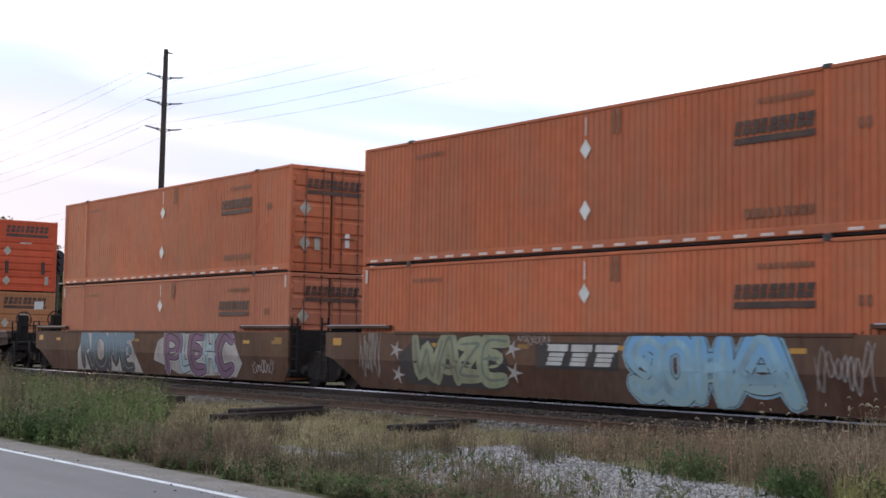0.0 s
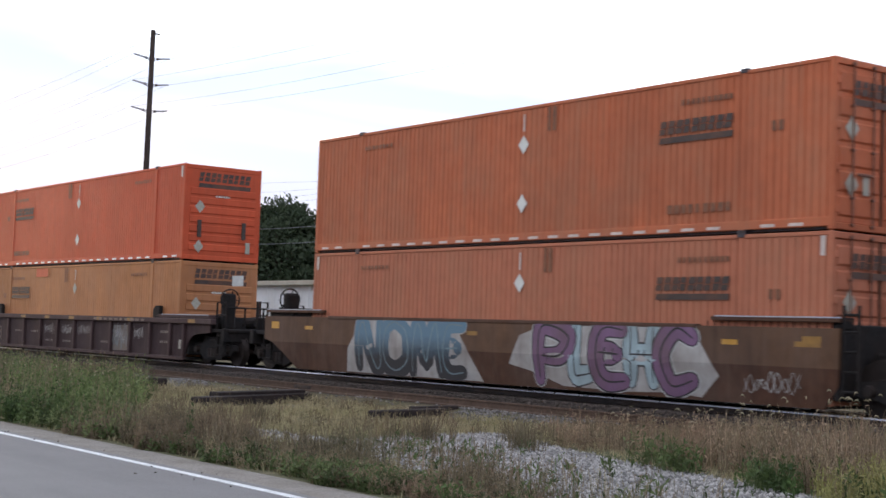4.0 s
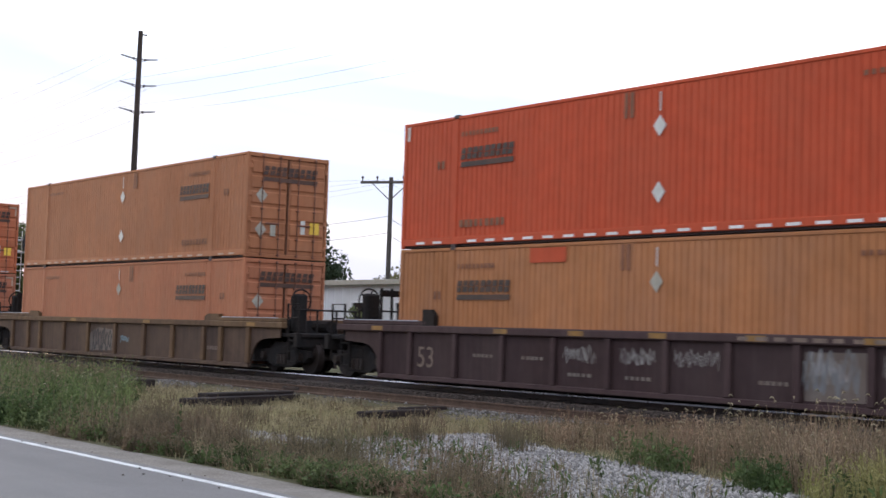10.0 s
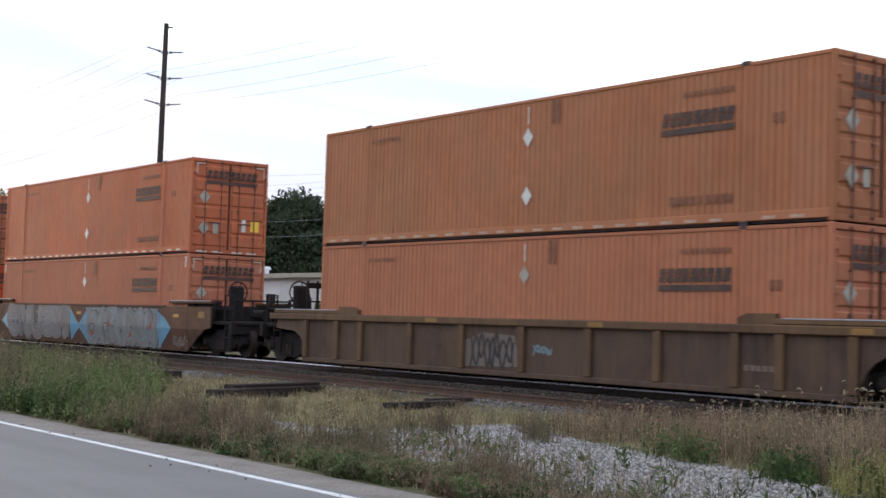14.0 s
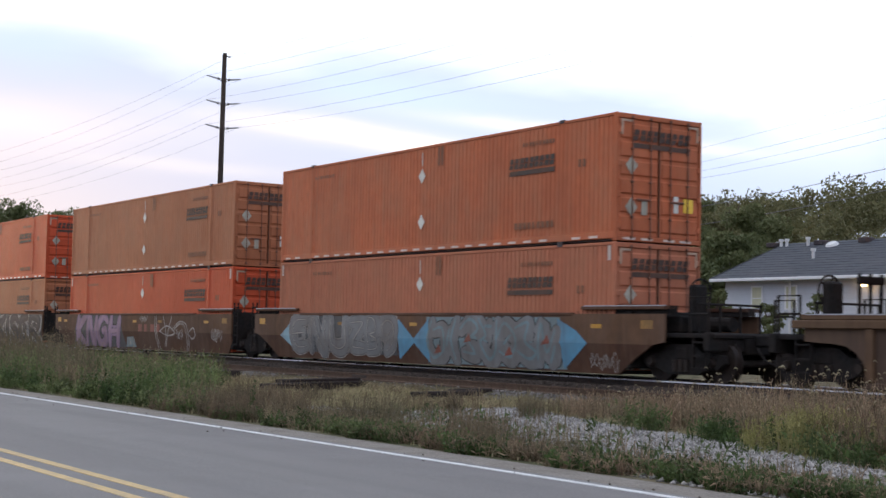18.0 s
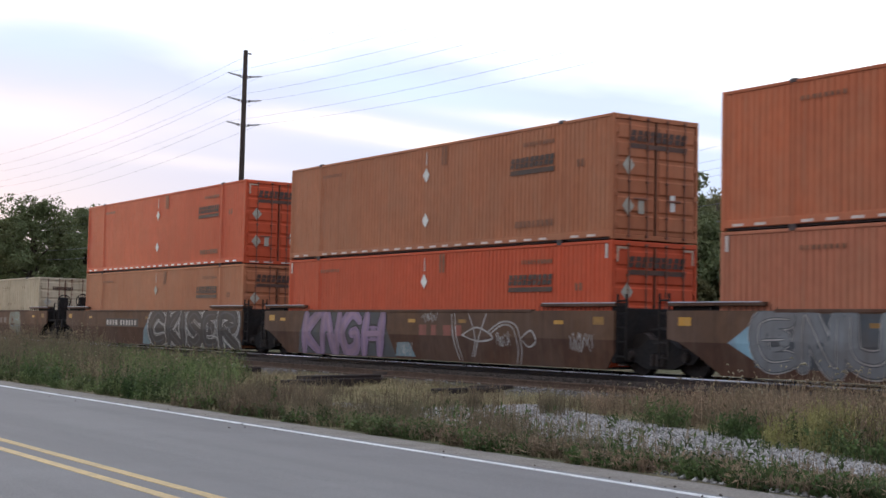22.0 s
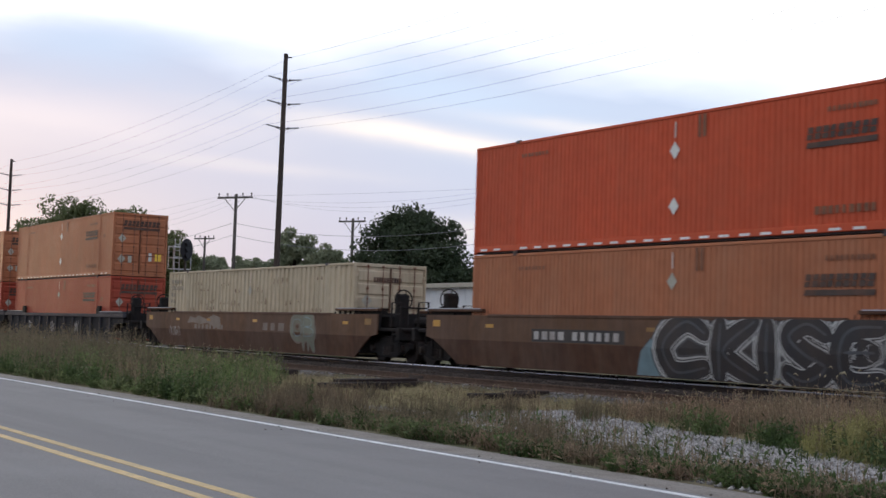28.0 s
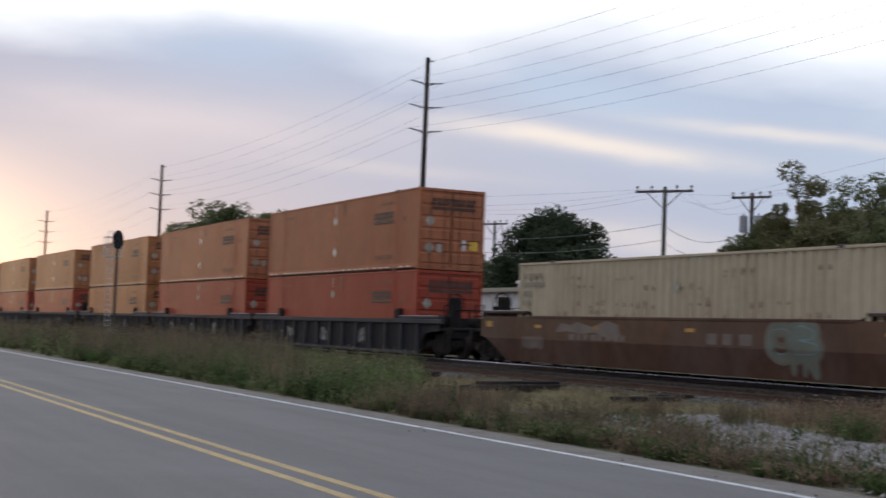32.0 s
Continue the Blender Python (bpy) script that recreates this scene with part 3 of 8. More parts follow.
# ---------------------------------------------------------------- building helpers
class B:
    """Collects vertices and faces for one mesh."""

    def __init__(self):
        self.v, self.f = [], []

    def quad(self, a, b, c, d):
        i = len(self.v)
        self.v += [a, b, c, d]
        self.f.append((i, i + 1, i + 2, i + 3))
        return self

    def poly(self, points):
        i = len(self.v)
        self.v += list(points)
        self.f.append(tuple(range(i, i + len(points))))
        return self

    def box(self, x0, x1, y0, y1, z0, z1, bev=0.0):
        i = len(self.v)
        if bev <= 0:
            self.v += [(x, y, z) for x in (x0, x1) for y in (y0, y1) for z in (z0, z1)]
            self.f += [tuple(i + k for k in q) for q in ((0, 1, 3, 2), (4, 6, 7, 5), (0, 4, 5, 1), (2, 3, 7, 6), (0, 2, 6, 4), (1, 5, 7, 3))]
            return self
        bev = min(bev, (x1 - x0) * 0.45, (y1 - y0) * 0.45, (z1 - z0) * 0.45)
        index = {}
        for a in (0, 1):
            for b in (0, 1):
                for c in (0, 1):
                    for axis in range(3):
                        p = [(x0, x1)[a], (y0, y1)[b], (z0, z1)[c]]
                        for k, side in enumerate((a, b, c)):
                            if k != axis:
                                p[k] += bev if side == 0 else -bev
                        index[a, b, c, axis] = len(self.v)
                        self.v.append(tuple(p))
        for axis in range(3):
            o = [k for k in range(3) if k != axis]
            for side in (0, 1):
                ring = []
                for s, t in ((0, 0), (1, 0), (1, 1), (0, 1)):
                    key = [0, 0, 0]
                    key[axis], key[o[0]], key[o[1]] = side, s, t
                    ring.append(index[(*key, axis)])
                self.f.append(tuple(ring))
        for axis in range(3):
            o = [k for k in range(3) if k != axis]
            for s in (0, 1):
                for t in (0, 1):
                    ends = []
                    for side in (0, 1):
                        key = [0, 0, 0]
                        key[axis], key[o[0]], key[o[1]] = side, s, t
                        ends.append((index[(*key, o[0])], index[(*key, o[1])]))
                    self.f.append((ends[0][0], ends[0][1], ends[1][1], ends[1][0]))
        for a in (0, 1):
            for b in (0, 1):
                for c in (0, 1):
                    self.f.append(tuple(index[a, b, c, k] for k in range(3)))
        return self

    def tube(self, a, b, r, r2=None, n=8, caps=True):
        a, b = Vector(a), Vector(b)
        r2 = r if r2 is None else r2
        d = (b - a).normalized()
        u = d.orthogonal().normalized()
        w = d.cross(u)
        i = len(self.v)
        for p, q in ((a, r), (b, r2)):
            for k in range(n):
                t = 2 * math.pi * k / n
                self.v.append(tuple(p + (u * math.cos(t) + w * math.sin(t)) * q))
        self.f += [(i + k, i + (k + 1) % n, i + n + (k + 1) % n, i + n + k) for k in range(n)]
        if caps:
            self.f += [tuple(range(i, i + n))[::-1], tuple(range(i + n, i + 2 * n))]
        return self

    def path(self, points, r, n=6):
        """One swept tube through all the points."""
        pts = [Vector(p) for p in points]
        i = len(self.v)
        u = (pts[1] - pts[0]).orthogonal().normalized()
        for k, p in enumerate(pts):
            d = (pts[min(len(pts) - 1, k + 1)] - pts[max(0, k - 1)]).normalized()
            u = (u - d * u.dot(d))
            u = u.normalized() if u.length > 1e-6 else d.orthogonal().normalized()
            w = d.cross(u)
            for j in range(n):
                t = 2 * math.pi * j / n
                self.v.append(tuple(p + (u * math.cos(t) + w * math.sin(t)) * r))
        for k in range(len(pts) - 1):
            o = i + k * n
            self.f += [(o + j, o + (j + 1) % n, o + n + (j + 1) % n, o + n + j) for j in range(n)]
        o = i + (len(pts) - 1) * n
        self.f += [tuple(range(i, i + n))[::-1], tuple(range(o, o + n))]
        return self

    def prism(self, outline, axis, lo, hi):
        """Outline of (u, w) pairs swept along an axis: 'y' takes (x, z), 'x' takes (y, z), 'z' takes (x, y)."""
        i, n = len(self.v), len(outline)
        put = {"y": lambda u, w, t: (u, t, w), "x": lambda u, w, t: (t, u, w), "z": lambda u, w, t: (u, w, t)}[axis]
        for t in (lo, hi):
            self.v += [put(u, w, t) for u, w in outline]
        self.f += [(i + k, i + (k + 1) % n, i + n + (k + 1) % n, i + n + k) for k in range(n)]
        self.f += [tuple(range(i, i + n))[::-1], tuple(range(i + n, i + 2 * n))]
        return self

    def mesh(self, name):
        me = bpy.data.meshes.new(name)
        me.from_pydata([tuple(p) for p in self.v], [], self.f)
        bm = bmesh.new()
        bm.from_mesh(me)
        bmesh.ops.recalc_face_normals(bm, faces=bm.faces)
        bm.to_mesh(me)
        bm.free()
        return me


CACHE = {}


def part(name, b, material, parent, label="", key=None):
    """One mesh object under a thing or part. A key lets alike parts share one mesh."""
    if key is not None and (name, key) in CACHE:
        me = CACHE[name, key]
    else:
        me = b.mesh(name) if isinstance(b, B) else b
        me.materials.append(material)
        if key is not None:
            CACHE[name, key] = me
    ob = new(name, me)
    ob.parent = parent
    if label:
        ob["label"] = label
    if name in ("number_marking", "number_plate_bar"):
        tagged(ob, kind="stuff")
    return ob


def made(key, *names):
    return all((n, key) in CACHE for n in names)


def thing(name, x=0, y=0, z=0, label="", category="", group="", kind=""):
    ob = new(name)
    ob.empty_display_size = 0.3
    ob.matrix_basis = pose(x, y, z)
    return tagged(ob, label, category, group, kind)


def solid(name, b, material, label="", category="", group="", kind="", place=None):
    me = b.mesh(name) if isinstance(b, B) else b
    me.materials.append(material)
    ob = new(name, me)
    if place is not None:
        ob.matrix_basis = place
    return tagged(ob, label, category, group, kind)


def raw_mesh(name, verts, tris):
    """Large mesh straight from arrays of vertices and triangles."""
    me = bpy.data.meshes.new(name)
    verts, tris = np.asarray(verts, np.float32), np.asarray(tris, np.int32)
    me.vertices.add(len(verts))
    me.vertices.foreach_set("co", verts.ravel())
    k = tris.shape[1]
    me.loops.add(tris.size)
    me.loops.foreach_set("vertex_index", tris.ravel())
    me.polygons.add(len(tris))
    me.polygons.foreach_set("loop_start", np.arange(0, tris.size, k, dtype=np.int32))
    me.update(calc_edges=True)
    return me


def smooth(t):
    t = np.clip(t, 0, 1)
    return t * t * (3 - 2 * t)


# ---------------------------------------------------------------- ground, road, track
ROAD_Z = -0.60


def wave(x, y):
    return 0.5 * (np.sin(x * 0.9 + 1.3 * np.sin(y * 0.7)) + np.sin(y * 1.3 + x * 0.45))


def ground_height(x, y):
    x, y = np.asarray(x, float), np.asarray(y, float)
    z = np.full(np.broadcast(x, y).shape, ROAD_Z - 0.02)
    verge = smooth((y + 12.2) / 1.5) * smooth((-2.6 - y) / 0.8)
    z = z + verge * (0.03 * wave(x, y) + 0.02)
    z = z + smooth((y + 3.4) / 1.0) * 0.17 * (y < 6)
    z = z + smooth((y + 1.95) / 0.5) * smooth((2.2 - y) / 0.6) * 0.21
    back = smooth((y - 3.0) / 9.0)
    z = np.where(y > 3, (ROAD_Z + 0.15) * (1 - back) + back * 0.35, z)
    hill = smooth((y - 55) / 95.0) * smooth((57.0 - np.degrees(np.arctan2(-x, np.maximum(y + 21.9, 1.0)))) / 7.0) * smooth((10 - x) / 60)
    z = z + hill * 16.0
    z = np.where((y < -12.35) & (y > -22.5), ROAD_Z - 0.10, z)
    return z


def drive_edges(x):
    """Near and far edge of the pale drive that slants from the road towards the track."""
    far = np.interp(x, [-23.5, -22.0, -20.0, -18.0, -16.4, -14.4, -12.5, -10.0, -6.0], [-5.0, -5.0, -6.1, -6.6, -6.9, -7.5, -8.4, -9.2, -10.0])
    near = np.interp(x, [-23.5, -22.0, -20.0, -16.6, -15.0, -12.7, -10.9, -6.0], [-5.4, -8.9, -9.5, -10.7, -11.2, -11.6, -11.9, -12.3])
    return near, far


def stone_mask(x, y):
    x, y = np.asarray(x, float), np.asarray(y, float)
    near, far = drive_edges(x)
    a = smooth((y - near) / 0.7 + 0.5) * smooth((far - y) / 0.5 + 0.5) * smooth((x + 23.4) / 1.6)
    far_bit = smooth(1.4 - np.hypot((x + 22.6) / 1.9, (y + 9.1) / 0.75))
    return np.maximum(a, far_bit * 0.85)


def build_ground():
    def axis(parts):
        out = []
        for lo, hi, step in parts:
            out += list(np.arange(lo, hi, step))
        return np.array(out + [parts[-1][1]])
    xs = axis([(-2600, -400, 200), (-400, -120, 14), (-120, -50, 2.5), (-50, -4, 0.4), (-4, 40, 4), (40, 400, 40), (400, 2600, 200)])
    ys = axis([(-2400, -200, 200), (-200, -24, 16), (-24, -13.0, 1.0), (-13.0, 3.0, 0.25), (3.0, 30, 1.5), (30, 260, 8), (260, 2600, 180)])
    gx, gy = np.meshgrid(xs, ys, indexing="ij")
    gz = ground_height(gx, gy)
    verts = np.stack([gx, gy, gz], -1).reshape(-1, 3)
    nx, ny = len(xs), len(ys)
    i = (np.arange(nx - 1)[:, None] * ny + np.arange(ny - 1)[None]).ravel()
    me = raw_mesh("ground", verts, np.stack([i, i + ny, i + ny + 1, i + 1], 1))
    for name, values in (("stone", stone_mask(gx, gy)),
                         ("bed", smooth((gy + 2.7) / 0.5) * smooth((2.6 - gy) / 0.5))):
        at = me.attributes.new(name, "FLOAT", "POINT")
        at.data.foreach_set("value", values.ravel().astype(np.float32))
    me.polygons.foreach_set("use_smooth", np.ones(len(me.polygons), bool))
    solid("ground", me, M["ground"], "dry roadside turf with pale gravel and ballast", "ground", kind="structure")


def build_road():
    b = B()
    b.prism([(-12.75, ROAD_Z), (-17.1, ROAD_Z + 0.035), (-21.6, ROAD_Z), (-21.6, ROAD_Z - 0.3), (-12.75, ROAD_Z - 0.3)], "x", -1500, 400)
    solid("road", b, M["asphalt"], "worn grey asphalt two-lane road beside the railway", "road", kind="structure")
    s = B().prism([(-12.752, ROAD_Z - 0.25), (-12.752, ROAD_Z - 0.006), (-12.1, ROAD_Z - 0.014), (-11.8, ROAD_Z - 0.05), (-11.75, ROAD_Z - 0.25)], "x", -1500, 400)
    solid("pavement_shoulder", s, M["shoulder"], "pale gritty shoulder along the asphalt edge", "shoulder", kind="structure")
    for name, y, w, m, text in (("edge_line", -12.96, 0.12, "white_line", "worn white edge line on the asphalt"),
                                ("edge_line", -21.2, 0.11, "white_line", "worn white edge line on the asphalt"),
                                ("centre_line", -17.11, 0.12, "yellow_line", "worn yellow centre line on the asphalt"),
                                ("centre_line", -17.44, 0.12, "yellow_line", "worn yellow centre line on the asphalt")):
        z = ROAD_Z + 0.035 * (1 - abs(y + 17.1) / 4.4) + 0.004
        slope = 0.035 / 4.4 * (1 if y < -17.1 else -1)
        lb = B().prism([(y - w / 2, z - 0.012), (y - w / 2, z - slope * w / 2), (y + w / 2, z + slope * w / 2), (y + w / 2, z - 0.012)], "x", -1500, 400)
        solid(name, lb, M[m], text, "road marking", kind="structure")


CAR_Z = -0.02                             # cars are drawn from this height
RAIL_TOP = -0.07


def rail_outline(y, top):
    h = 0.18
    return [(y - 0.075, top - h), (y - 0.075, top - h + 0.02), (y - 0.012, top - h + 0.04), (y - 0.012, top - 0.05), (y - 0.037, top - 0.04),
            (y - 0.037, top - 0.008), (y + 0.037, top - 0.008), (y + 0.037, top - 0.04), (y + 0.012, top - 0.05), (y + 0.012, top - h + 0.04),
            (y + 0.075, top - h + 0.02), (y + 0.075, top - h)]


def build_track():
    track = thing("railway_track", label="railway track of polished rails on dark ties in ballast", category="railway track", kind="structure")
    for y in (-0.755, 0.755):
        r = part("rail", B().prism(rail_outline(y, RAIL_TOP), "x", -600, 150), M["rail_side"], track)
        part("rail_head", B().prism([(y - 0.0425, RAIL_TOP - 0.032), (y - 0.0385, RAIL_TOP - 0.006), (y - 0.032, RAIL_TOP), (y + 0.032, RAIL_TOP),
                                           (y + 0.0385, RAIL_TOP - 0.006), (y + 0.0425, RAIL_TOP - 0.032)], "x", -600, 150), M["rail_head"], r, "polished bright rail head")
    spare = thing("spare_rail", label="rusty rail lying on the ballast beside the track", category="rail")
    bar = B().prism(rail_outline(0, 0), "x", 0, 11.88)
    joint = B().box(-0.38, 0.38, -0.034, -0.014, -0.135, -0.055, 0.006).tube((-0.25, -0.03, -0.095), (-0.25, -0.055, -0.095), 0.018, n=6).tube((0.25, -0.03, -0.095), (0.25, -0.055, -0.095), 0.018, n=6)
    for k in range(13):
        x, dy = 14 - 11.9 * (k + 1), random.uniform(-0.015, 0.015)
        ob = part("rail_bar", bar, M["rust_rail"], spare, key="spare")
        ob.matrix_basis = pose(x, -2.2 + dy, -0.262)
        part("joint_bar", joint, M["rail_side"], ob, "bolted joint bar", key="spare")
    z1 = RAIL_TOP - 0.182
    tie = B().box(-0.11, 0.11, -1.28, 1.28, z1 - 0.17, z1, 0.012)
    for k in range(170):
        ob = part("tie", tie, M["tie"], track, key="tie")
        ob.matrix_basis = pose(-5 - 0.53 * k, random.uniform(-0.06, 0.06), random.uniform(-0.012, 0.0), 0, 0, random.uniform(-1.2, 1.2))
    far = B()
    for k in range(300):
        x = -96 - 0.53 * k
        far.box(x - 0.11, x + 0.11, -1.28, 1.28, z1 - 0.17, z1)
    tagged(part("far_ties", far, M["tie"], track), kind="stuff")


def build_timbers():
    """Old dark timbers left lying across the verge."""
    for x, y, length, turn, w, h in ((-31.0, -5.0, 4.1, 115.5, 0.30, 0.24), (-31.30, -4.72, 3.1, 113, 0.28, 0.31), (-26.2, -4.3, 2.2, 106, 0.28, 0.17),
                                     (-26.9, -3.2, 1.3, 104, 0.25, 0.20), (-38.2, -4.7, 2.0, 74, 0.27, 0.26), (-45.3, -3.6, 2.4, 100, 0.27, 0.26)):
        z = float(ground_height(x, y)) - 0.02
        b = B().box(-length / 2, length / 2, -w / 2, w / 2, 0, h, 0.02)
        for k in range(3):
            u = random.uniform(-length / 2, length / 2 - 0.4)
            b.box(u, u + random.uniform(0.2, 0.4), -w / 2 - 0.012, w / 2 + 0.006, h * 0.3, h * 0.8, 0.01)
        solid("old_timber", b, M["tie"], "dark rotting timber lying across the dry verge", "timber", "timbers by the track",
              place=pose(x, y, z, 0, 0, turn))


build_ground()
build_road()
build_track()
build_timbers()

# ---------------------------------------------------------------- containers
CL, CW, CH = 16.154, 1.295, 2.90        # length, half width, height
HL = CL / 2
POST = 6.10                             # lifting posts, from the middle


def corrugated(x0, x1, y, z0, z1, sign, pitch=0.168, depth=0.017, crest=0.77, slope=0.06):
    """Trapezoid ribs that run upright between two posts."""
    b, n = B(), max(1, round((x1 - x0) / pitch))
    p = (x1 - x0) / n
    line = []
    for k in range(n):
        x = x0 + k * p
        line += [(x, 0.0), (x + p * crest, 0.0), (x + p * (crest + slope), depth), (x + p * (1 - slope), depth)]
    line.append((x1, 0.0))
    i = len(b.v)
    for x, d in line:
        b.v += [(x, y - sign * d, z0), (x, y - sign * d, z1)]
    for k in range(len(line) - 1):
        a = i + 2 * k
        b.f.append((a, a + 2, a + 3, a + 1))
    return b


def logo_blocks(b, place, length, height, count=9):
    """A row of slanted plain blocks over a stripe: the outline of a mark, not its letters. place(u, w) gives the point."""
    step = length / count
    for k in range(count):
        u0, u1 = k * step, k * step + step * (0.84 if k % 3 else 0.74)
        lo, hi, s = height * 0.40, height, height * 0.12
        cut = lo + (hi - lo) * (0.42 + 0.08 * (k % 2))
        for z0, z1, e0, e1 in ((lo, cut, u0, u1), (cut + height * 0.035, hi, u0, u1 - step * 0.06 * (k % 2))):
            s0, s1 = s * (z0 - lo) / (hi - lo), s * (z1 - lo) / (hi - lo)
            b.quad(place(e0 + s0, z0), place(e1 + s0, z0), place(e1 + s1, z1), place(e0 + s1, z1))
    b.quad(place(0, 0), place(length, 0), place(length + height * 0.06, height * 0.27), place(height * 0.06, height * 0.27))
    return b


def bars(b, place, length, height, count, seed):
    """Unreadable small writing: short bars in one row."""
    rnd, u = random.Random(seed), 0.0
    step = length / count
    for k in range(count):
        w = step * rnd.uniform(0.5, 0.85)
        b.quad(place(u, 0), place(u + w, 0), place(u + w, height), place(u, height))
        u += step
    return b


def diamond(place, r):
    i = B()
    i.poly([place(-r * 0.82, 0), place(0, -r), place(r * 0.82, 0), place(0, r)])
    return i


TAPE = dict(tan="tape_dull", tan_faded="tape_dull", red="tape")


def container(x, z, paint, label, tape=True, sticker=False, flipped=False, white_marks=False, one_placard=False, patch="", door_tape=False,
              logos=True, paper=False):
    """A 53-foot domestic box: doors at +x, smooth ribbed nose at -x; flipped turns the nose forward."""
    c = thing("shipping_container", x, 0, z, label, "shipping container", "containers on the train")
    if flipped:
        c.matrix_basis = pose(x, 0, z, 0, 0, 180)
    p, k = M[paint], paint
    zb, zt = 0.21, CH - 0.075
    ribs = dict(pitch=0.34, depth=0.05, crest=0.40, slope=0.09) if paint == "cream" else {}
    for sign in (-1, 1):
        y = sign * (CW - 0.018)
        for n_, (a, b_) in enumerate(((-HL + 0.12, -POST - 0.06), (-POST + 0.06, POST - 0.06), (POST + 0.06, HL - 0.12))):
            kk = (k, sign, n_)
            part("side_panel", None if made(kk, "side_panel") else corrugated(a, b_, y, zb, zt, sign, **ribs), p, c, key=kk)
        y0, y1 = sorted((sign * CW, sign * (CW - 0.07)))
        kk = (k, sign)
        part("top_rail", B().box(-HL + 0.1, HL - 0.1, y0, y1, CH - 0.085, CH - 0.012, 0.012), p, c, key=kk)
        rail = part("bottom_rail", B().box(-HL + 0.1, HL - 0.1, y0, y1, 0.060, zb + 0.01, 0.012), p, c, key=kk)
        if tape and sign == (1 if flipped else -1):
            u = -HL + 0.35
            while u < HL - 0.6:
                if abs(abs(u + 0.15) - POST) > 0.3:
                    yy = sign * (CW + 0.003)
                    dash = part("reflective_tape", B().quad((0, yy, 0.085), (0.31, yy, 0.085), (0.31, yy, 0.14), (0, yy, 0.14)), M[TAPE.get(paint, "tape_worn")], rail,
                                key=(sign, TAPE.get(paint, "tape_worn")))
                    dash.matrix_basis = pose(u, 0, 0)
                u += 0.62
        for px in (-POST, POST):
            post = part("lifting_post", B().box(px - 0.065, px + 0.065, y0, y1, 0.02, CH - 0.01, 0.012), p, c, key=(k, sign, px))
            part("corner_casting", B().box(px - 0.10, px + 0.10, sign * CW - 0.10 + 0.012, sign * CW + 0.012, CH - 0.075, CH + 0.02, 0.02)
                 if sign > 0 else B().box(px - 0.10, px + 0.10, sign * CW - 0.012, sign * CW + 0.09, CH - 0.075, CH + 0.02, 0.02),
                 M["casting"], post, "dark worn corner casting", key=("t", sign, px))
            part("corner_casting", B().box(px - 0.10, px + 0.10, min(sign * CW, sign * (CW - 0.09)) - 0.008, max(sign * CW, sign * (CW - 0.09)) + 0.008, -0.012, 0.07, 0.02),
                 M["casting"], post, "dark worn corner casting", key=("b", sign, px))
        for ex in (-1, 1):
            xa, xb = sorted((ex * HL, ex * (HL - 0.13)))
            part("corner_post", B().box(xa, xb, y0 - 0.004, y1 + 0.004, 0.0, CH - 0.005, 0.02), p, c, key=(k, sign, ex))
            if white_marks:
                xm = ex * (HL - 0.20)
                part("edge_mark", B().quad((xm - 0.05, sign * (CW + 0.004), CH - 0.42), (xm + 0.05, sign * (CW + 0.004), CH - 0.42),
                                           (xm + 0.05, sign * (CW + 0.004), CH - 0.09), (xm - 0.05, sign * (CW + 0.004), CH - 0.09)), M["pale_edge"], c,
                     "pale reflective corner mark", key=(sign, ex))
        # marks on the side, next to the door-end post
        yy = sign * (CW + 0.004)
        if logos:
            d = -sign
            def place(u, w, o=(4.05 if sign < 0 else 5.92), d=d):
                return (o + d * u, yy, 1.74 + w)
            part("logo_mark", None if made(sign, "logo_mark") else logo_blocks(B(), place, 1.80, 0.42), M["logo"], c, "dark company mark above a stripe", key=sign)
            def small(u, w, o=(4.6 if sign < 0 else 5.9), d=d):
                return (o + d * u, yy, 2.42 + w)
            part("number_marking", None if made((sign, 1), "number_marking") else bars(B(), small, 1.3, 0.10, 10, 4), M["faint"], c, "small faded numbers", key=(sign, 1))
            def low(u, w, o=(4.3 if sign < 0 else 5.9), d=d):
                return (o + d * u, yy, 0.42 + w)
            part("number_marking", None if made((sign, 2), "number_marking") else bars(B(), low, 1.6, 0.16, 9, 6), M["faint"], c, "faded lettering", key=(sign, 2))
            def left(u, w, o=(-5.9 if sign < 0 else -4.6), d=d):
                return (o + d * u, yy, 2.45 + w)
            part("number_marking", None if made((sign, 3), "number_marking") else bars(B(), left, 1.2, 0.09, 8, 7), M["faint"], c, "small faded numbers", key=(sign, 3))
            for kk_, (ox, oz) in enumerate(((6.75, 1.75), (0.85, 2.30))):
                def box_(u, w, ox=ox, oz=oz, d=d):
                    return (ox + d * u, yy, oz + w)
                part("number_marking", None if made((sign, 4 + kk_), "number_marking") else bars(B(), box_, 0.3, 0.18 if kk_ == 0 else 0.5, 2, 3), M["faint"], c,
                     "small faded code", key=(sign, 4 + kk_))
        for kk_, oz in enumerate((2.08, 0.84) if not one_placard else (2.08,)):
            def dia(u, w, oz=oz):
                return (0.1 * -sign + u, sign * (CW + 0.010), oz + w)
            tone = "placard_gray" if (one_placard and not white_marks) else "placard"
            part("placard", diamond(dia, 0.205), M[tone], c, "white diamond placard" if tone == "placard" else "weathered grey diamond placard", key=(sign, kk_, tone))
        part("placard_holder", B().box(0.1 * -sign - 0.022, 0.1 * -sign + 0.022, min(sign * CW, sign * (CW + 0.006)), max(sign * CW, sign * (CW + 0.006)), 2.36, 2.72),
             M["pale_edge"], c, "narrow pale strip", key=sign)
    part("roof", None if made(k, "roof") else roof_mesh(), p, c, key=k)
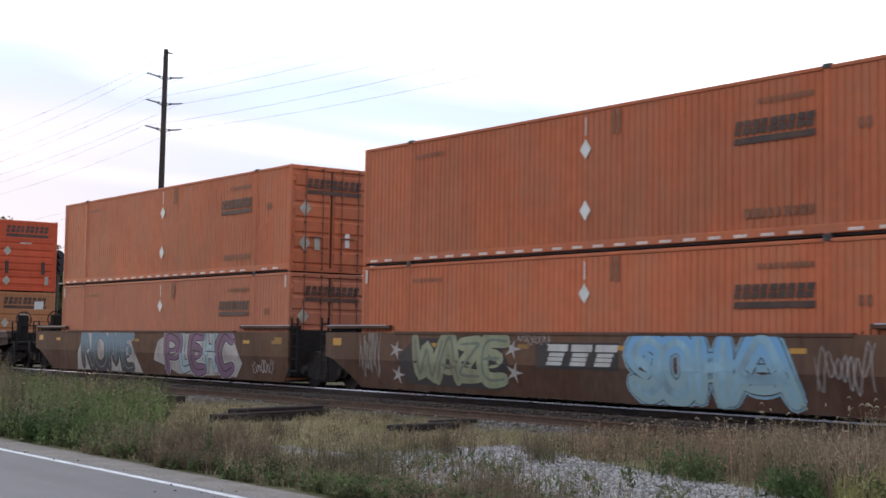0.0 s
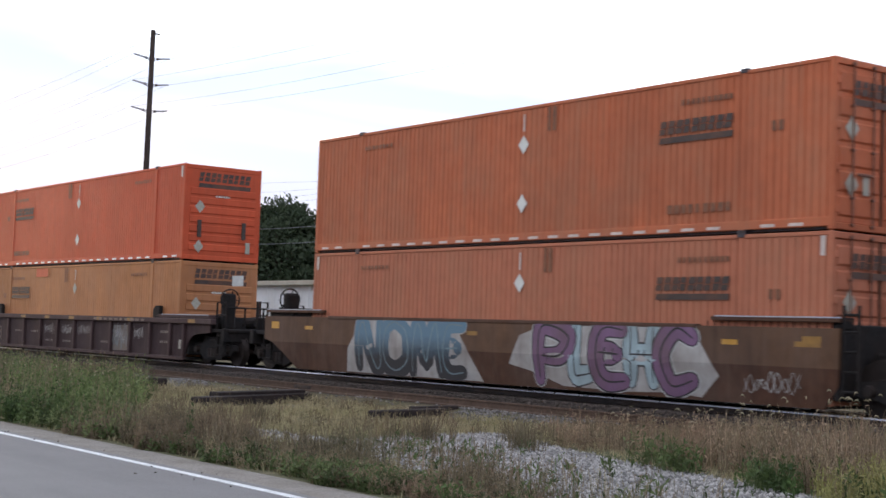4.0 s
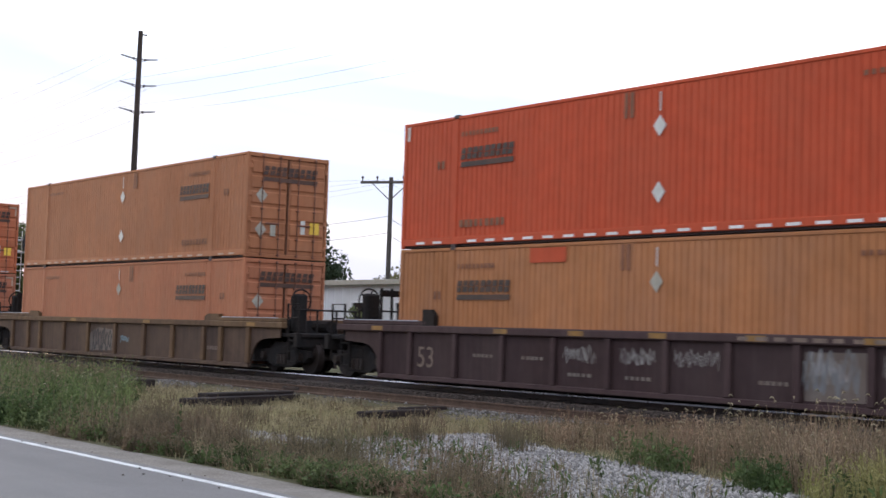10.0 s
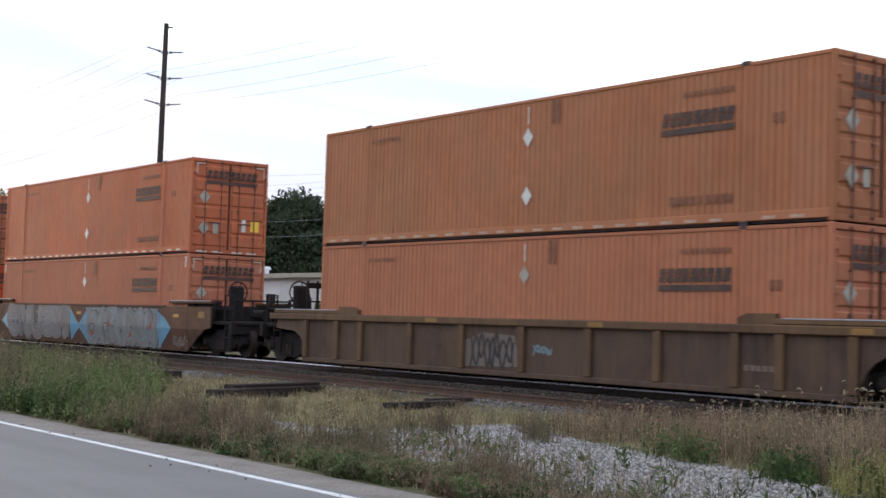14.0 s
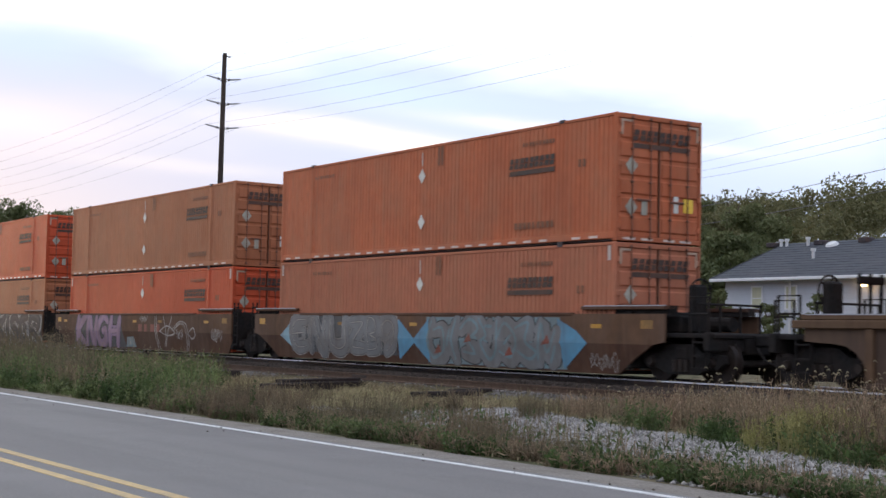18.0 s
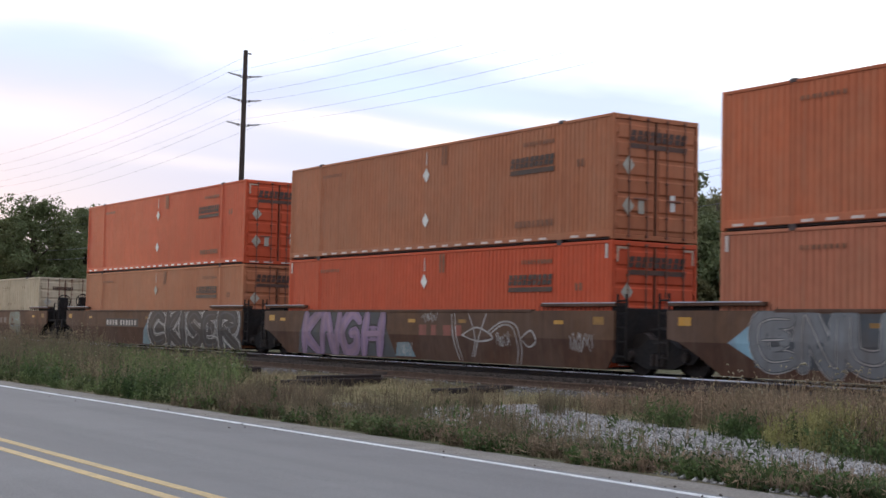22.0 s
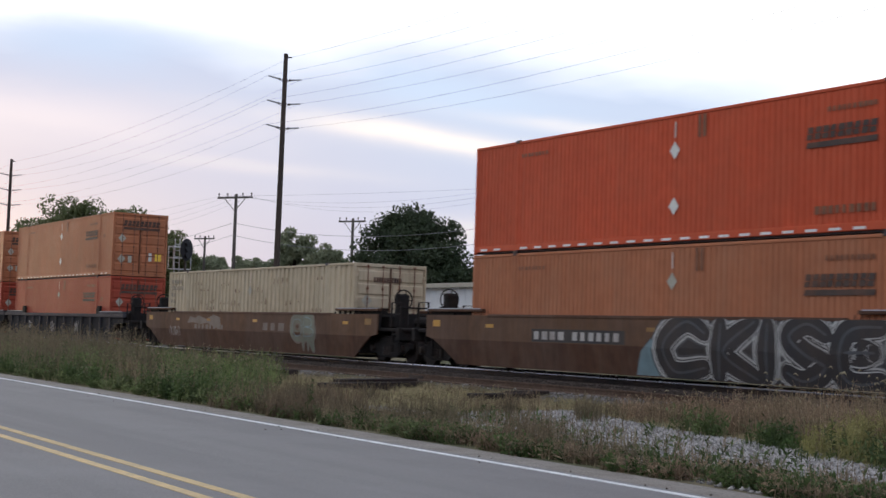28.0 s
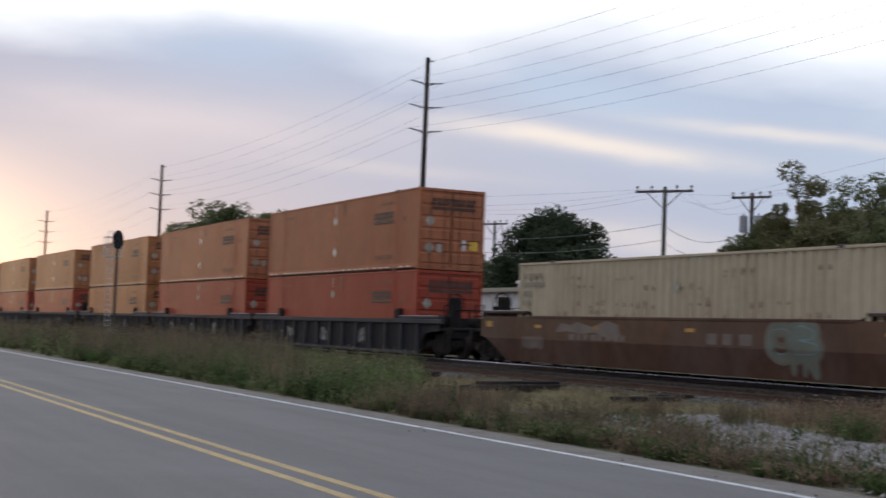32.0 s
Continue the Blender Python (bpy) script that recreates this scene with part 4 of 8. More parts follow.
    part("floor", B().box(-HL + 0.1, HL - 0.1, -CW + 0.08, CW - 0.08, 0.02, 0.15), M["casting"], c, key="floor")
    # nose at -x
    nose = part("nose_wall", None if made(k, "nose_wall") else nose_mesh(), p, c, key=k)
    if logos:
        def np_(u, w):
            return (-HL - 0.006, 0.85 - u, 2.20 + w)
        part("logo_mark", None if made("nose", "logo_mark") else logo_blocks(B(), np_, 1.75, 0.46), M["logo"], nose, "dark company mark above a stripe", key="nose")
        def nb(u, w):
            return (-HL - 0.016, 0.25 - u, 1.93 + w)
        part("number_plate_bar", bars(B(), nb, 0.5, 0.09, 6, 3) if not made("nose", "number_plate_bar") else None, M["placard"], nose, "small pale plate", key="nose")
    if paper:
        part("paper_patch", B().quad((-HL - 0.012, -0.42, 2.18), (-HL - 0.012, -0.80, 2.20), (-HL - 0.012, -0.80, 2.52), (-HL - 0.012, -0.42, 2.50)), M["placard"], nose, "torn white paper stuck over the mark")
    for z in (0.40, 0.68, 0.96, 1.24, 1.52, 1.80, 2.08):
        part("pressed_rib", rib_bar(z), p, nose, key=(k, z))
    for kk_, oz in enumerate((1.62, 0.42)):
        def nd(u, w, oz=oz):
            return (-HL - 0.03, 0.78 - u, oz + w)
        part("placard", diamond(nd, 0.20), M["placard_gray"], nose, "grey diamond placard", key=("nose", kk_))
    # dark strips added in place of the soft upright shading on the nose
    for yy in (0.78, -0.72):
        part("rubber_bumper", B().box(-HL - 0.055, -HL - 0.02, yy - 0.07, yy + 0.07, 0.70, 1.22, 0.01), M["logo"], nose, "dark strip standing in for upright shading", key=("n", yy))
    part("document_holder", B().box(-HL - 0.05, -HL - 0.02, -0.95, -0.80, 0.28, 0.62, 0.01), M["placard_gray"], nose, "pale document holder", key="n")
    # doors at +x
    frame_ = part("door_header", B().box(HL - 0.10, HL + 0.004, -CW + 0.06, CW - 0.06, CH - 0.13, CH - 0.015, 0.012), p, c, key=k)
    part("door_sill", B().box(HL - 0.10, HL + 0.004, -CW + 0.06, CW - 0.06, 0.015, 0.13, 0.012), p, c, key=k)
    part("nose_header", B().box(-HL - 0.012, -HL + 0.02, -CW + 0.05, CW - 0.05, CH - 0.16, CH - 0.03, 0.012), p, c, key=k)
    part("nose_sill", B().box(-HL - 0.012, -HL + 0.02, -CW + 0.05, CW - 0.05, 0.02, 0.16, 0.012), p, c, key=k)
    for side in (-1, 1):
        leaf = part("door", None if made((k, side), "door") else door_mesh(side), p, c, key=(k, side))
        for n_ in range(6):
            part("pressed_panel", None if made((k, side, n_), "pressed_panel") else door_panel(side, n_), p, leaf, key=(k, side, n_))
        for ry in (0.30, 0.84):
            part("lock_rod", None if made((side, ry), "lock_rod") else rod_mesh(side * ry), M["rod"], leaf, "dark vertical lock rod", key=(side, ry))
        for hz in (0.35, 1.05, 1.75, 2.5):
            part("hinge", B().box(HL - 0.02, HL + 0.012, min(side * 1.16, side * 1.26), max(side * 1.16, side * 1.26), hz - 0.06, hz + 0.06, 0.01), p, leaf,
                 key=(k, side, hz))
        part("door_handle", B().box(HL + 0.02, HL + 0.05, min(side * 0.30, side * 0.72), max(side * 0.30, side * 0.72), 0.93, 0.98, 0.01), M["rod"], leaf, key=side)
    part("gasket", B().box(HL - 0.04, HL - 0.006, -0.012, 0.012, 0.12, CH - 0.12), M["gap"], c, "dark seam between the doors", key="gasket")
    if logos:
        def dp(u, w):
            return (HL + 0.012, -0.82 + u, 2.12 + w)
        part("logo_mark", None if made("door", "logo_mark") else logo_blocks(B(), dp, 1.72, 0.42), M["logo"], frame_, "dark company mark above a stripe", key="door")
    else:
        def dp(u, w):
            return (HL + 0.012, -0.62 + u, 2.30 + w)
        part("number_marking", None if made("doorc", "number_marking") else bars(B(), dp, 1.0, 0.16, 11, 5), M["logo"], frame_, "row of dark letters on the door", key="doorc")
    for kk_, (oy, oz) in enumerate(((-0.86, 1.72), (-0.86, 0.78))):
        def dd(u, w, oy=oy, oz=oz):
            return (HL + 0.016, oy + u, oz + w)
        part("placard", diamond(dd, 0.22), M["placard_gray"], frame_, "diamond placard on the door", key=("door", kk_))
    part("notice", B().box(HL + 0.004, HL + 0.014, -0.55, -0.38, 0.62, 0.98), M["placard_gray"], frame_, "faded grey notice", key="a")
    part("notice", B().box(HL + 0.004, HL + 0.014, 0.42, 0.56, 0.72, 1.10), M["placard"], frame_, "small white notice", key="b")
    if door_tape:
        for yy in (-1.08, -0.55, 0.12, 0.62):
            part("reflective_tape", B().box(HL + 0.004, HL + 0.012, yy, yy + 0.34, 0.045, 0.095), M["tape_worn"], frame_, "short pale tape dash", key=("sill", yy))
        for side in (-1, 1):
            ya, yb = sorted((side * 1.17, side * 0.84))
            yc, yd = sorted((side * 1.17, side * 1.11))
            part("corner_tape", B().box(HL + 0.004, HL + 0.012, ya, yb, CH - 0.20, CH - 0.15).box(HL + 0.004, HL + 0.012, yc, yd, CH - 0.50, CH - 0.2005), M["tape_dull"], frame_,
                 "pale L-shaped corner tape", key=("corner", side))
    if sticker:
        part("sticker", B().box(HL + 0.004, HL + 0.014, 0.72, 1.02, 0.74, 1.06), M["sticker"], frame_, "yellow square sticker", key="y")
    if patch:
        part("paint_patch", B().quad((-1.5, -CW - 0.0035, 2.52), (-2.75, -CW - 0.0035, 2.52), (-2.75, -CW - 0.0035, 2.80), (-1.5, -CW - 0.0035, 2.80))
             if not flipped else B().quad((2.4, CW + 0.0035, 2.50), (3.5, CW + 0.0035, 2.50), (3.5, CW + 0.0035, 2.80), (2.4, CW + 0.0035, 2.80)), M[patch], c,
             "fresh orange repair patch")
    return c


def roof_mesh():
    b, n = B(), 36
    for k in range(n):
        x0, x1 = -HL + 0.1 + (CL - 0.2) * k / n, -HL + 0.1 + (CL - 0.2) * (k + 1) / n
        m = (x0 + x1) / 2
        for a, c, h0, h1 in ((x0, m, -0.03, -0.012), (m, x1, -0.012, -0.03)):
            b.quad((a, -CW + 0.02, CH + h0), (c, -CW + 0.02, CH + h1), (c, CW - 0.02, CH + h1), (a, CW - 0.02, CH + h0))
    return b


def nose_mesh():
    return B().box(-HL, -HL + 0.05, -CW + 0.06, CW - 0.06, 0.04, CH - 0.04, 0.01)


def rib_bar(z):
    """One pressed horizontal rib of the nose, swept across it."""
    i, b = 0, B()
    prof = [(-HL - 0.024, z - 0.085), (-HL - 0.024, z + 0.085), (-HL + 0.004, z + 0.115), (-HL + 0.004, z - 0.115)]
    for y in (-CW + 0.20, CW - 0.20):
        b.v += [(u, y, w) for u, w in prof]
    b.f += [(k, (k + 1) % 4, 4 + (k + 1) % 4, 4 + k) for k in range(4)] + [(3, 2, 1, 0), (4, 5, 6, 7)]
    return b


def door_mesh(side):
    y0, y1 = sorted((side * 0.03, side * (CW - 0.085)))
    return B().box(HL - 0.07, HL - 0.035, y0, y1, 0.135, CH - 0.135, 0.008)


def door_panel(side, k):
    """One pressed panel of a door leaf."""
    y0, y1 = sorted((side * 0.03, side * (CW - 0.085)))
    h = (CH - 0.40) / 6
    a = 0.20 + k * h
    b = B()
    b.v += [(HL - 0.036, y0 + 0.03, a + 0.03), (HL - 0.036, y1 - 0.03, a + 0.03), (HL - 0.036, y1 - 0.03, a + h - 0.03), (HL - 0.036, y0 + 0.03, a + h - 0.03),
            (HL - 0.003, y0 + 0.07, a + 0.07), (HL - 0.003, y1 - 0.07, a + 0.07), (HL - 0.003, y1 - 0.07, a + h - 0.07), (HL - 0.003, y0 + 0.07, a + h - 0.07)]
    b.f += [(4, 5, 6, 7), (0, 1, 5, 4), (1, 2, 6, 5), (2, 3, 7, 6), (3, 0, 4, 7), (3, 2, 1, 0)]
    return b


def rod_mesh(y):
    b = B().tube((HL + 0.028, y, 0.06), (HL + 0.028, y, CH - 0.06), 0.015, n=8)
    for z in (0.10, 0.55, 1.35, 2.1, CH - 0.10):
        b.box(HL - 0.006, HL + 0.05, y - 0.035, y + 0.035, z - 0.025, z + 0.025, 0.008)
    return b


# ---------------------------------------------------------------- spray-painted pieces
GLYPHS = dict(
    a=[[(0.0, 0.05), (0.1, 0.7), (0.5, 1.0), (0.9, 0.6), (0.55, 0.35), (0.95, 0.0)], [(0.3, 0.15), (0.6, 0.2)]],
    o=[[(0.2, 0.95), (0.0, 0.4), (0.4, 0.0), (0.95, 0.25), (0.8, 0.8), (0.35, 0.7)]],
    m=[[(0.0, 0.9), (0.25, 0.1), (0.4, 0.9), (0.7, 0.05), (0.95, 0.85)], [(0.75, 0.6), (1.0, 0.1)]],
    n=[[(0.05, 0.0), (0.3, 0.9), (0.55, 0.2), (0.95, 0.75)], [(0.7, 0.0), (0.95, 0.35)]],
    p=[[(0.3, 0.0), (0.05, 0.6), (0.5, 1.0), (0.95, 0.7), (0.45, 0.45)], [(0.6, 0.2), (0.95, 0.1)]],
    s=[[(0.95, 0.75), (0.5, 1.0), (0.05, 0.75), (0.5, 0.5), (0.3, 0.1), (0.9, 0.2)]],
    k=[[(0.1, 0.95), (0.2, 0.3), (0.6, 0.0)], [(0.6, 0.95), (0.45, 0.5), (0.95, 0.3), (0.9, 0.0)]],
    e=[[(0.95, 0.6), (0.5, 0.95), (0.05, 0.5), (0.45, 0.05), (0.95, 0.2)], [(0.3, 0.6), (0.6, 0.35)]],
    z=[[(0.0, 0.6), (0.5, 0.95), (0.95, 0.6), (0.3, 0.3), (0.6, 0.0), (1.0, 0.1)]],
    i=[[(0.35, 0.0), (0.6, 0.45), (0.4, 1.0)], [(0.75, 0.75), (0.85, 0.3)]],
    r=[[(0.1, 0.1), (0.4, 0.9), (0.9, 0.9), (0.7, 0.45), (0.95, 0.0)]],
    w=[[(0.0, 0.8), (0.2, 0.1), (0.5, 0.8), (0.8, 0.1), (1.0, 0.9)]],
    u=[[(0.0, 0.95), (0.2, 0.2), (0.7, 0.1), (0.95, 0.6), (0.6, 0.9)], [(0.35, 0.6), (0.45, 0.95)]])


def curve_points(pts, steps=6):
    out, n = [], len(pts)
    for k in range(n - 1):
        p0, p1, p2, p3 = (pts[max(0, min(n - 1, k + d))] for d in (-1, 0, 1, 2))
        for s in range(steps):
            t = s / steps
            out.append(tuple(0.5 * (2 * p1[j] + (p2[j] - p0[j]) * t + (2 * p0[j] - 5 * p1[j] + 4 * p2[j] - p3[j]) * t * t
                                    + (3 * p1[j] - p0[j] - 3 * p2[j] + p3[j]) * t ** 3) for j in (0, 1)))
    return out + [pts[-1]]


def side_face(z):
    """How far out the smooth car side stands at a height: it leans in below the crease."""
    return -1.42 + (0.10 * (0.72 - z) / 0.67 if z < 0.72 else 0.0)


def stroke(b, pts, width, off, zmin, zmax, face):
    line = curve_points(pts)
    left, right = [], []
    for k, (x, z) in enumerate(line):
        x0, z0 = line[max(0, k - 1)]
        x1, z1 = line[min(len(line) - 1, k + 1)]
        dx, dz = x1 - x0, z1 - z0
        d = math.hypot(dx, dz) or 1.0
        w = width * (0.75 + 0.35 * math.sin(math.pi * k / max(1, len(line) - 1)))
        left.append((x - dz / d * w / 2, z + dx / d * w / 2))
        right.append((x + dz / d * w / 2, z - dx / d * w / 2))
    def at(p):
        z = min(zmax, max(zmin, p[1]))
        return (p[0], face(z) - off, z)
    for k in range(len(line) - 1):
        b.quad(at(left[k]), at(right[k]), at(right[k + 1]), at(left[k + 1]))
    for end, k in ((line[0], 0), (line[-1], -1)):
        fan = [(end[0] + math.cos(t) * width * 0.37, end[1] + math.sin(t) * width * 0.37) for t in (2 * math.pi * j / 8 for j in range(8))]
        b.poly([at(p) for p in fan])


def spray_piece(car, x0, x1, z0, z1, glyphs, fill, edge, width, rim=0.09, face=side_face, label="", zlim=(0.06, 1.37), jitter=3, shine=None):
    """A row of fat swelling strokes with a rim, painted on a car side."""
    rnd = random.Random(jitter)
    n = len(glyphs)
    w = (x1 - x0) / n
    off = 0.004
    for k, g in enumerate(glyphs):
        outer, inner, light = B(), B(), B()
        turn, flip, lean = rnd.random() < 0.6, rnd.random() < 0.35, rnd.uniform(-0.18, 0.18)
        for pts in GLYPHS[g]:
            shape = [((1 - u if turn else u), (1 - v if flip else v)) for u, v in pts]
            moved = [(x0 + w * (k - 0.04 + 1.08 * u) + lean * (v - 0.5) + rnd.uniform(-0.04, 0.04), z0 + (z1 - z0) * (0.06 + 0.88 * v) + rnd.uniform(-0.04, 0.04)) for u, v in shape]
            stroke(outer, moved, width + 2 * rim, off, *zlim, face)
            stroke(inner, moved, width, off + 0.006, *zlim, face)
            if shine:
                stroke(light, [(a - width * 0.12, c + width * 0.1) for a, c in moved], width * 0.18, off + 0.012, *zlim, face)
            off += 0.0004
        rim_part = part("spray_shape", outer, S[edge], car, label or "sprayed outline of a graffiti piece")
        part("spray_fill", inner, S[fill], rim_part, "sprayed fill of a graffiti piece")
        if shine:
            part("spray_highlight", light, S[shine], rim_part, "thin sprayed highlights")


LETTERS = dict(
    J=[[(0.10, 0.10), (0.12, 0.80), (0.30, 0.95), (0.55, 0.30), (0.75, 0.05), (0.92, 0.25), (0.92, 0.98)]],
    O=[[(0.50, 0.98), (0.14, 0.80), (0.10, 0.25), (0.50, 0.02), (0.90, 0.25), (0.86, 0.80), (0.50, 0.98)]],
    M=[[(0.06, 0.05), (0.18, 0.90), (0.32, 0.85), (0.50, 0.25), (0.68, 0.85), (0.82, 0.90), (0.94, 0.05)]],
    E=[[(0.95, 0.95), (0.40, 0.96), (0.14, 0.75), (0.14, 0.25), (0.40, 0.04), (0.95, 0.08)], [(0.20, 0.52), (0.78, 0.54)]],
    P=[[(0.22, 0.00), (0.22, 0.92), (0.60, 0.98), (0.92, 0.75), (0.70, 0.45), (0.30, 0.42)]],
    L=[[(0.28, 1.00), (0.22, 0.15), (0.50, 0.05), (0.95, 0.12)]],
    H=[[(0.20, 1.00), (0.18, 0.00)], [(0.82, 1.00), (0.80, 0.00)], [(0.20, 0.50), (0.80, 0.52)]],
    C=[[(0.95, 0.82), (0.55, 1.00), (0.14, 0.60), (0.35, 0.06), (0.95, 0.16)]],
    W=[[(0.02, 0.98), (0.25, 0.08), (0.48, 0.70), (0.72, 0.06), (0.98, 0.95)]],
    A=[[(0.05, 0.00), (0.38, 0.92), (0.60, 0.95), (0.96, 0.00)], [(0.26, 0.32), (0.76, 0.32)]],
    Z=[[(0.10, 0.90), (0.85, 0.92), (0.75, 0.70), (0.20, 0.25), (0.25, 0.08), (0.95, 0.06)]],
    S=[[(0.88, 0.84), (0.50, 1.00), (0.16, 0.76), (0.50, 0.50), (0.85, 0.25), (0.50, 0.02), (0.12, 0.16)]],
    K=[[(0.20, 1.00), (0.18, 0.00)], [(0.88, 1.00), (0.30, 0.50), (0.92, 0.02)]],
    T=[[(0.05, 0.95), (0.95, 0.96)], [(0.50, 0.95), (0.48, 0.02)]],
    N=[[(0.14, 0.00), (0.18, 0.95), (0.30, 0.92), (0.72, 0.08), (0.84, 0.05), (0.88, 1.00)]],
    G=[[(0.92, 0.82), (0.52, 1.00), (0.12, 0.55), (0.42, 0.03), (0.88, 0.15), (0.88, 0.48), (0.58, 0.48)]],
    R=[[(0.20, 0.00), (0.20, 0.95), (0.75, 0.96), (0.82, 0.62), (0.36, 0.48), (0.92, 0.02)]],
    I=[[(0.50, 1.00), (0.48, 0.00)]],
    U=[[(0.14, 1.00), (0.16, 0.22), (0.50, 0.02), (0.84, 0.22), (0.86, 1.00)]],
    B=[[(0.18, 0.02), (0.18, 0.96), (0.75, 0.95), (0.78, 0.62), (0.30, 0.52), (0.88, 0.40), (0.84, 0.06), (0.18, 0.02)]],
    Q=[[(0.85, 0.70), (0.50, 0.48), (0.16, 0.74), (0.50, 0.98), (0.86, 0.76), (0.80, 0.28), (0.40, 0.02)]])


def letter_piece(car, cells, z0, z1, layers, slant=0.0, jitter=3, face=side_face, label="sprayed letter with a painted outline", zlim=(0.06, 1.37)):
    """A row of sprayed letters. cells: letter, where it starts and ends; layers: stroke width and colour, the widest first."""
    rnd = random.Random(jitter)
    off = 0.0045
    for g, x0, x1 in cells:
        lines = []
        for pts in LETTERS[g]:
            lines.append([(x0 + (x1 - x0) * u + slant * (v - 0.5) + rnd.uniform(-0.03, 0.03), z0 + (z1 - z0) * v + rnd.uniform(-0.03, 0.03)) for u, v in pts])
        owner = None
        for k, (width, colour) in enumerate(layers):
            b = B()
            for j, line in enumerate(lines):
                stroke(b, line, width, off + 0.0035 * k + 0.0004 * j, *zlim, face)
            if owner is None:
                owner = tagged(part("spray_letter", b, S[colour], car), label, kind="stuff")
            else:
                tagged(part("spray_fill", b, S[colour], owner), kind="stuff")
        off += 0.0007


def spray_blob(car, points, color, off=0.0025, face=side_face, label="sprayed patch of colour"):
    b = B()
    n = len(points)
    cx, cz = sum(p[0] for p in points) / n, sum(p[1] for p in points) / n
    for k in range(n):
        a, c = points[k], points[(k + 1) % n]
        for keep in (1, -1):                 # above and below the crease of the side
            tri, cut = [(cx, cz), a, c], []
            for j in range(3):
                p, q = tri[j], tri[(j + 1) % 3]
                u, w = (p[1] - 0.72) * keep, (q[1] - 0.72) * keep
                if u >= 0:
                    cut.append(p)
                if u * w < 0:
                    t = u / (u - w)
                    cut.append((p[0] + (q[0] - p[0]) * t, 0.72))
            if len(cut) > 2:
                b.poly([(p[0], face(p[1]) - off, p[1]) for p in cut])
    part("spray_patch", b, S[color], car, label)


def scribble(car, x0, x1, z0, z1, seed, color="chalk", width=0.02, loops=9, face=side_face, off=0.006):
    rnd, b = random.Random(seed), B()
    for row in range(2):
        pts = []
        for k in range(loops):
            u = x0 + (x1 - x0) * (k + 0.5) / loops
            hi = k % 2 == row % 2
            pts.append((u + rnd.uniform(-0.05, 0.05), (z1 if hi else z0) + rnd.uniform(-0.3, 0.3) * (z1 - z0)))
        stroke(b, pts, width, off + row * 0.001, 0.06, 1.37, face)
    part("spray_scribble", b, S[color], car, "thin pale sprayed scribble")


def car_bars(car, x0, length, z, height, count, material, seed, face=side_face):
    b = bars(B(), lambda u, w: (x0 + u, face(z + w) - 0.005, z + w), length, height, count, seed)
    tagged(part("number_marking", b, material, car, "stencilled marking"), kind="stuff")


# ---------------------------------------------------------------- well cars
SPIN = []                                # wheelsets with their wheel radius


def truck(car, x, radius=0.42):
    """Two-axle freight truck: cast side frames, bolster, springs and wheelsets."""
    base = 0.90
    outline = [(-1.22, 0.42), (-1.20, 0.58), (-0.62, 0.62), (-0.34, 0.80), (0.34, 0.80), (0.62, 0.62), (1.20, 0.58), (1.22, 0.42), (1.05, 0.28), (0.80, 0.30),
               (0.42, 0.16), (-0.42, 0.16), (-0.80, 0.30), (-1.05, 0.28)]
    t = part("truck", B().box(-0.20, 0.20, -1.12, 1.12, 0.48, 0.74, 0.03).box(-0.45, 0.45, -0.5, 0.5, 0.40, 0.66, 0.03), M["running"], car, "black greasy bolster", key="bolster")
    t.matrix_basis = pose(x, 0, RAIL_TOP - CAR_Z)
    for sign in (-1, 1):
        y0, y1 = sorted((sign * 0.94, sign * 1.10))
        part("side_frame", B().prism(outline, "y", y0, y1), M["running"], t, key=sign)
        for sx in (-base, base):
            part("bearing_cap", B().tube((sx, sign * 1.08, 0.43), (sx, sign * 1.20, 0.43), 0.12, 0.09, 12), M["wheel"], t, key=(sign, sx))
        sp = B()
        for k in (-0.17, 0.0, 0.17):
            sp.tube((k, sign * 1.115, 0.22), (k, sign * 1.115, 0.48), 0.065, n=8)
        part("spring_nest", sp, M["wheel"], t, key=sign)
    for sx in (-base, base):
        if not made(radius, "wheelset"):
            w = B().tube((0, -0.9, 0), (0, 0.9, 0), 0.08, n=10)
            for sign in (-1, 1):
                w.tube((0, sign * 0.69, 0), (0, sign * 0.83, 0), radius, n=24)
                w.tube((0, sign * 0.66, 0), (0, sign * 0.69, 0), radius + 0.03, n=24)
                w.tube((0, sign * 0.83, 0), (0, sign * 0.85, 0), 0.17, n=14)
                for j in range(5):
                    a = 2 * math.pi * j / 5
                    w.tube((math.cos(a) * 0.28, sign * 0.83, math.sin(a) * 0.28), (math.cos(a) * 0.28, sign * 0.838, math.sin(a) * 0.28), 0.05, n=8)
        else:
            w = None
        ws = part("wheelset", w, M["wheel"], t, key=radius)
        ws.matrix_basis = pose(sx, 0, radius)
        SPIN.append((ws, sx, radius))


def coupler(car, x, sign):
    part("coupler", B().box(min(x, x + sign * 0.9), max(x, x + sign * 0.9), -0.12, 0.12, 0.72, 0.98, 0.04)
         .box(min(x + sign * 0.8, x + sign * 1.15), max(x + sign * 0.8, x + sign * 1.15), -0.18, 0.18, 0.68, 1.0, 0.06), M["running"], car, "black knuckle coupler")
    hose = [(x + sign * 0.5, -0.35, 0.7), (x + sign * 0.7, -0.36, 0.45), (x + sign * 0.95, -0.34, 0.36), (x + sign * 1.1, -0.3, 0.45)]
    part("air_hose", B().path(hose, 0.025), M["running"], car, "black rubber air hose")


